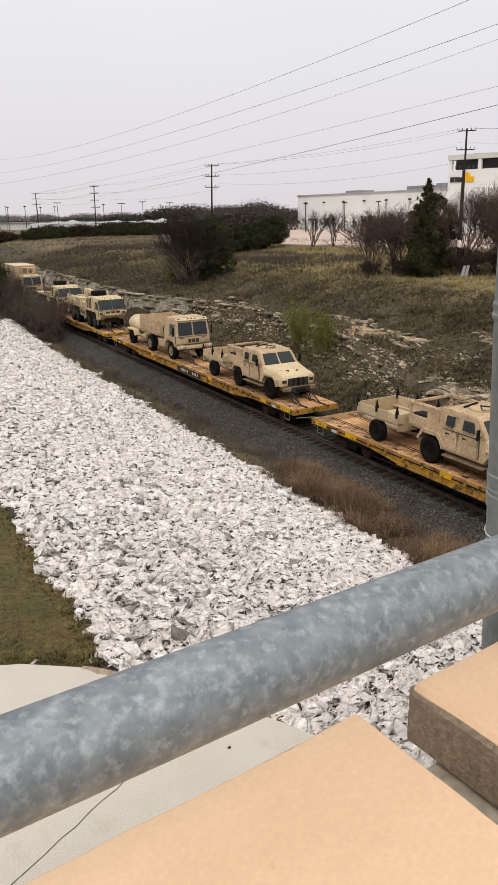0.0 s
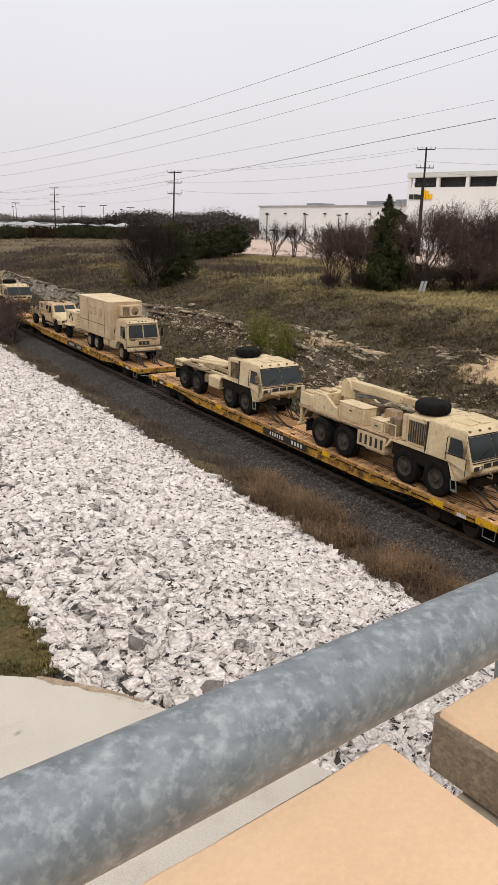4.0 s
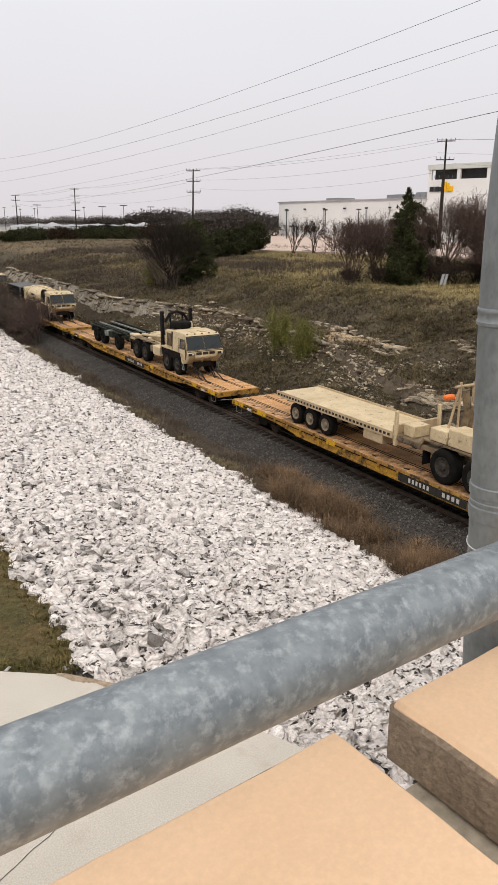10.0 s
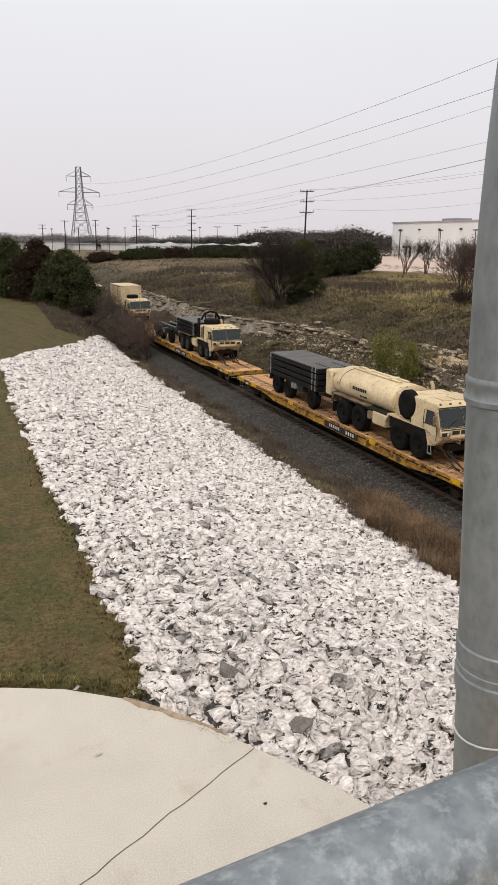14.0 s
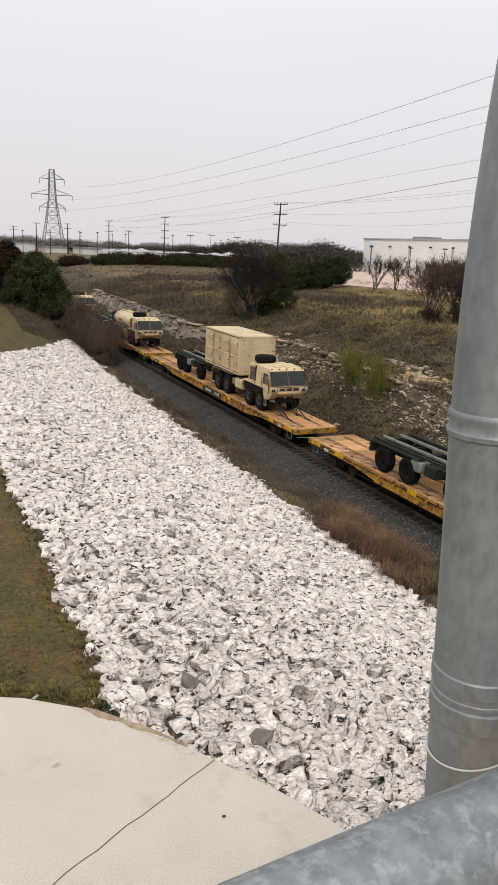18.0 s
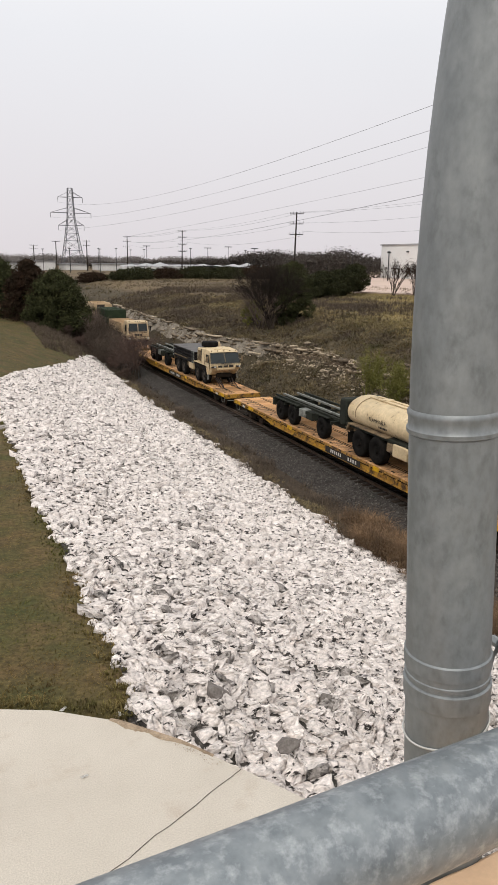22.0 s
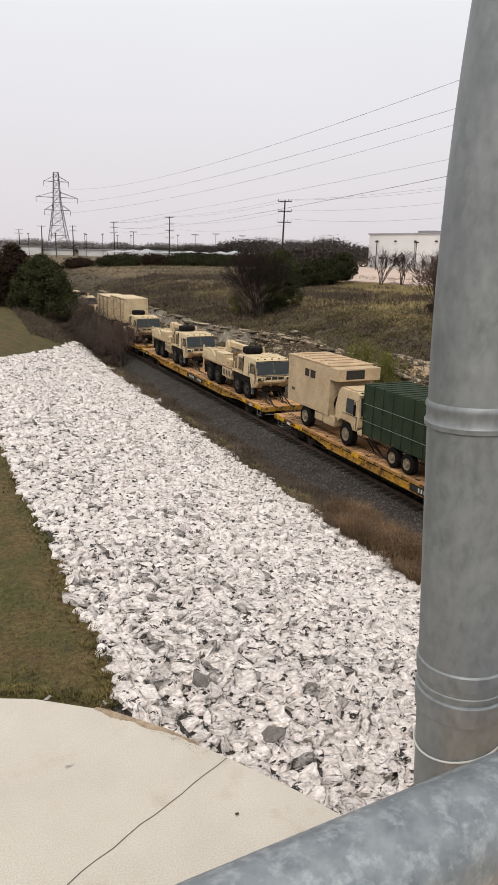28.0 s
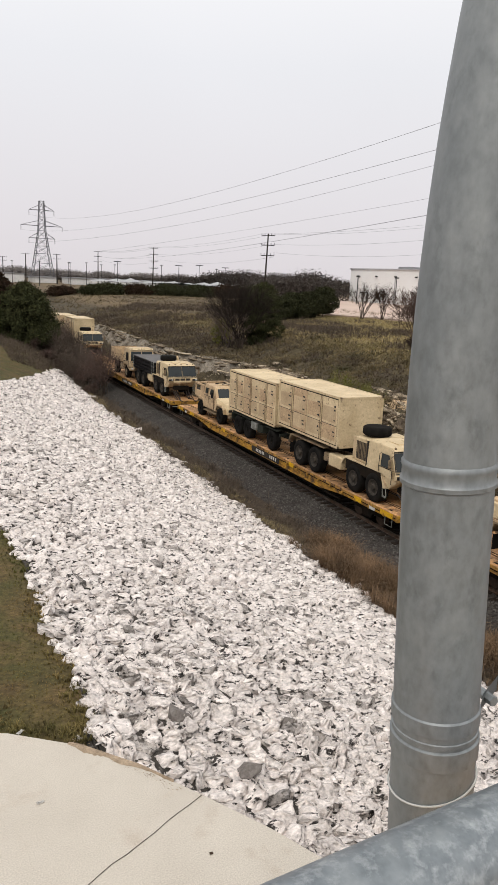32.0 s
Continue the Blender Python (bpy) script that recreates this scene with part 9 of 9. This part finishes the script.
# ---------------------------------------------------------------- grass, weeds, reeds
def tufts(name, places, heights, blades, lean, width, material, label, category, seed, plain=False):
    """Bent blades in small bunches; heights in metres, one a bunch."""
    g = np.random.default_rng(seed)
    p = np.repeat(np.asarray(places, float), blades, 0)
    h = np.repeat(np.asarray(heights, float), blades)
    n = len(p)
    a = g.uniform(0, 2 * math.pi, n)
    out = np.stack([np.cos(a), np.sin(a), np.zeros(n)], 1)
    side = np.stack([-np.sin(a), np.cos(a), np.zeros(n)], 1)
    L = h * g.uniform(0.55, 1.15, n)
    k = g.uniform(0.1, 1.0, n) * lean
    base = p + out * (h * 0.16 * g.uniform(0, 1, n))[:, None]
    mid = base + out * (L * k * 0.35)[:, None] + np.stack([0 * L, 0 * L, L * 0.6], 1)
    tip = base + out * (L * k)[:, None] + np.stack([0 * L, 0 * L, L * (1 - 0.35 * k)], 1)
    w = (width * g.uniform(0.6, 1.4, n))[:, None]
    if plain:
        v = np.stack([base - side * w, base + side * w, tip], 1).reshape(-1, 3)
        return tagged(raw_mesh(name, v, np.arange(3 * n).reshape(-1, 3), material), label, category, kind="stuff")
    v = np.stack([base - side * w, base + side * w, mid + side * w * 0.7, mid - side * w * 0.7, tip], 1).reshape(-1, 3)
    i = np.arange(n)[:, None] * 5
    f = np.concatenate([i + [0, 1, 2], i + [0, 2, 3], i + [3, 2, 4]], 0)
    ob = raw_mesh(name, v, f, material)
    return tagged(ob, label, category, kind="stuff")


rg = random.Random(77)


def strew(n, x0, x1, y0, y1, keep, lo, hi, near=1.6):
    pl, hs = [], []
    while len(pl) < n:
        x, y = rg.uniform(x0, x1), y0 + (y1 - y0) * rg.random() ** near
        k = keep(x, y)
        if rg.random() < k:
            pl.append((x, y, land(x, y) - 0.01))
            hs.append(rg.uniform(lo, hi) * (0.6 + 0.4 * k))
    return pl, hs


def on_bank(x, y):
    if along(LEDGE_FOOT[0], y) - 0.4 < x < along(LEDGE_TOP[0], y) + 0.15 and noise.noise((x * 0.7, y * 0.35, 5)) > -0.3:
        return 0.05
    if 31 < y < 41.5 and -0.75 < x - along(UPPER, y) < 0.2:
        return 0.10
    if 27.6 < x < 30.2 and 21 < y < 25.7 or 26.4 < x < 29.8 and 14.5 < y < 20.5:
        return 0.12
    return 0.25 + 0.75 * max(0.0, min(1.0, 0.6 + 1.3 * noise.noise((x * 0.4, y * 0.4, 9))))


pl, hs = strew(52000, 22.7, 37, 10, 125, on_bank, 0.12, 0.40)
tufts("bank_scrub", pl, hs, 8, 1.9, 0.020, bank_blade, "matted brown scrub grass on the cutting slope", "grass", 401, True)
pl, hs = strew(26000, 32, 62, 18, 104, lambda x, y: ease(31.5, 35.5, x) * (0.4 + 0.6 * max(0, min(1, 0.6 + 1.2 * noise.noise((x * 0.15, y * 0.15, 2))))), 0.16, 0.42, 1.3)
tufts("plateau_grass", pl, hs, 9, 1.6, 0.025, top_blade, "dry yellowish grass above the cutting", "grass", 402, True)
pl, hs = strew(1500, 24, 34, 12, 110, lambda x, y: 0.5 if noise.noise((x * 0.3, y * 0.3, 4)) > 0.12 else 0.03, 0.3, 0.7, 1.5)
tufts("dark_weeds", pl, hs, 16, 1.5, 0.009, grey_stem, "grey dead weeds on the cutting slope", "weeds", 403)
pl, hs = strew(2000, 14.0, 16.4, 9, 25, lambda x, y: (0.08 + 0.92 * max(0, min(1, 0.35 + 2.6 * noise.noise((x * 0.6, y * 0.45, 6))))) * (1 - 0.7 * ease(15.2, 16.4, x)), 0.35, 1.25, 1.2)
tufts("dry_reeds", pl, hs, 20, 1.25, 0.006, dry_stem, "dry brown reeds along the track ditch", "reeds", 404)
pl, hs = strew(2600, 13.9, 16.3, 9, 80, lambda x, y: 0.15 + 0.85 * max(0, min(1, 2.2 * noise.noise((x * 0.5, y * 0.35, 8)) + 0.3)), 0.2, 0.75, 1.2)
tufts("ditch_weeds", pl, hs, 14, 1.3, 0.007, grey_stem, "thin brown weeds in the track ditch", "weeds", 405, True)
straw = surface("straw_clumps", (0.27, 0.215, 0.118), (0.19, 0.145, 0.08), 0.3, 3, 0.95, bump=0, island=0.3)
pl, hs = strew(8000, 22.8, 36, 11, 115, lambda x, y: max(0.03, min(1.0, 2.5 * noise.noise((x * 0.55, y * 0.4, 12)))), 0.22, 0.55, 1.5)
tufts("straw_grass", pl, hs, 13, 1.8, 0.012, straw, "pale straw clumps on the cutting slope", "grass", 412, True)
pl, hs = strew(1500, 36, 56, 46, 86, lambda x, y: max(0.0, min(1.0, 0.3 + 1.8 * noise.noise((x * 0.2, y * 0.2, 21)))), 0.35, 0.95, 1.0)
tufts("dead_weeds", pl, hs, 10, 0.8, 0.009, grey_stem, "standing dead brown weeds in the dry grass", "weeds", 414)
pl, hs = strew(5200, 20, 75, 100, 230, lambda x, y: 0.3 + 0.7 * max(0, min(1, 0.5 + 1.6 * noise.noise((x * 0.08, y * 0.08, 3)))), 0.25, 0.8, 1.2)
tufts("far_brush", pl, hs, 10, 1.6, 0.03, bank_blade, "matted brown grass on the rough land", "grass", 411, True)
brush = surface("brown_winter_brush", (0.125, 0.096, 0.074), (0.075, 0.058, 0.046), 0.5, 6, 0.95, bump=0, island=0.5)
pl, hs = strew(7000, 25.5, 50, 56, 135, lambda x, y: ease(56, 70, y) * max(0.04, min(1.0, 0.55 + 1.6 * noise.noise((x * 0.16, y * 0.12, 17)))), 0.35, 1.0, 1.2)
tufts("brown_brush", pl, hs, 12, 1.1, 0.014, brush, "dense leafless brown brush on the bank", "brush", 416, True)
pl, hs = strew(900, 21.4, 23.4, 12, 90, lambda x, y: 0.8, 0.2, 0.6, 1.3)
tufts("ditch_weeds", pl, hs, 12, 0.7, 0.010, grey_stem, "brown weeds at the foot of the bank", "weeds", 406)


def on_lawn(x, y):
    if x > left_edge(y) + 0.05 and y < slope_edge_far(x):
        return 0.0
    if y < 9.9 and y < along([(-9, 12.7), (-3, 10.7), (-0.8, 9.65), (0.3, 9.26), (1.03, 8.94), (1.95, 8.3)], x):
        return 0.0
    return 0.8


pl, hs = strew(30000, -4, 2.2, 8.2, 46, on_lawn, 0.02, 0.05, 1.8)
tufts("lawn_grass", pl, hs, 6, 0.9, 0.006, lawn_blade, "short mown lawn, green turning brown", "lawn", 407, True)
pl, hs = strew(9000, -4, 14.0, 40, 84, on_lawn, 0.05, 0.10, 1.0)
tufts("lawn_grass", pl, hs, 5, 0.9, 0.012, lawn_blade, "short lawn beyond the stone slope", "lawn", 408, True)
pl, hs = strew(900, 1.0, 2.5, 8.4, 40, lambda x, y: max(0.0, 0.95 - abs(x - left_edge(y)) / 0.4), 0.05, 0.15, 1.5)
tufts("edge_grass", pl, hs, 9, 0.9, 0.006, lawn_blade, "longer grass along the stones", "grass", 409)
apron_line = [(-9, 12.7), (-3, 10.7), (-0.8, 9.65), (0.3, 9.26), (1.03, 8.94), (1.95, 8.3)]
pl, hs = strew(420, -4, 2.0, 8.3, 11.6, lambda x, y: max(0.0, 0.9 - abs(y - along(apron_line, x) - 0.22) / 0.25), 0.07, 0.19, 1.0)
tufts("edge_grass", pl, hs, 10, 1.1, 0.005, lawn_blade, "ragged longer grass along the concrete slab", "grass", 413)
pl, hs = strew(2500, 8.0, 15.0, 66, 90, lambda x, y: 0.8 if y > slope_edge_far(x) + 0.5 + max(0, (10 - x)) * 3 else 0.0, 0.2, 0.7, 1.0)
tufts("verge_weeds", pl, hs, 10, 0.8, 0.012, grey_stem, "grey-brown weeds at the lawn's edge", "weeds", 410, True)
pl, hs = strew(1500, 14.2, 15.1, 24, 66, lambda x, y: max(0.05, min(1.0, 0.6 + 1.5 * noise.noise((x * 0.8, y * 0.25, 15)))), 0.10, 0.30, 1.0)
tufts("straw_grass", pl, hs, 12, 1.8, 0.010, straw, "flattened straw along the foot of the stones", "grass", 415, True)

pl, hs = strew(1700, 12.6, 14.6, 9, 46, lambda x, y: max(0.0, min(1.0, (x - 13.0) * 0.6 + 1.6 * noise.noise((x * 0.9, y * 0.5, 19)))), 0.05, 0.22, 1.1)
tufts("slope_weeds", pl, hs, 9, 1.9, 0.010, brush, "flattened dead weeds over the lowest stones", "weeds", 417, True)

# ---------------------------------------------------------------- what moves
def motions():
    for ob, x, y, z in riders:
        walk(ob, [(t, pose(x, y - s, z)) for t, s in TRAVEL])


motions()
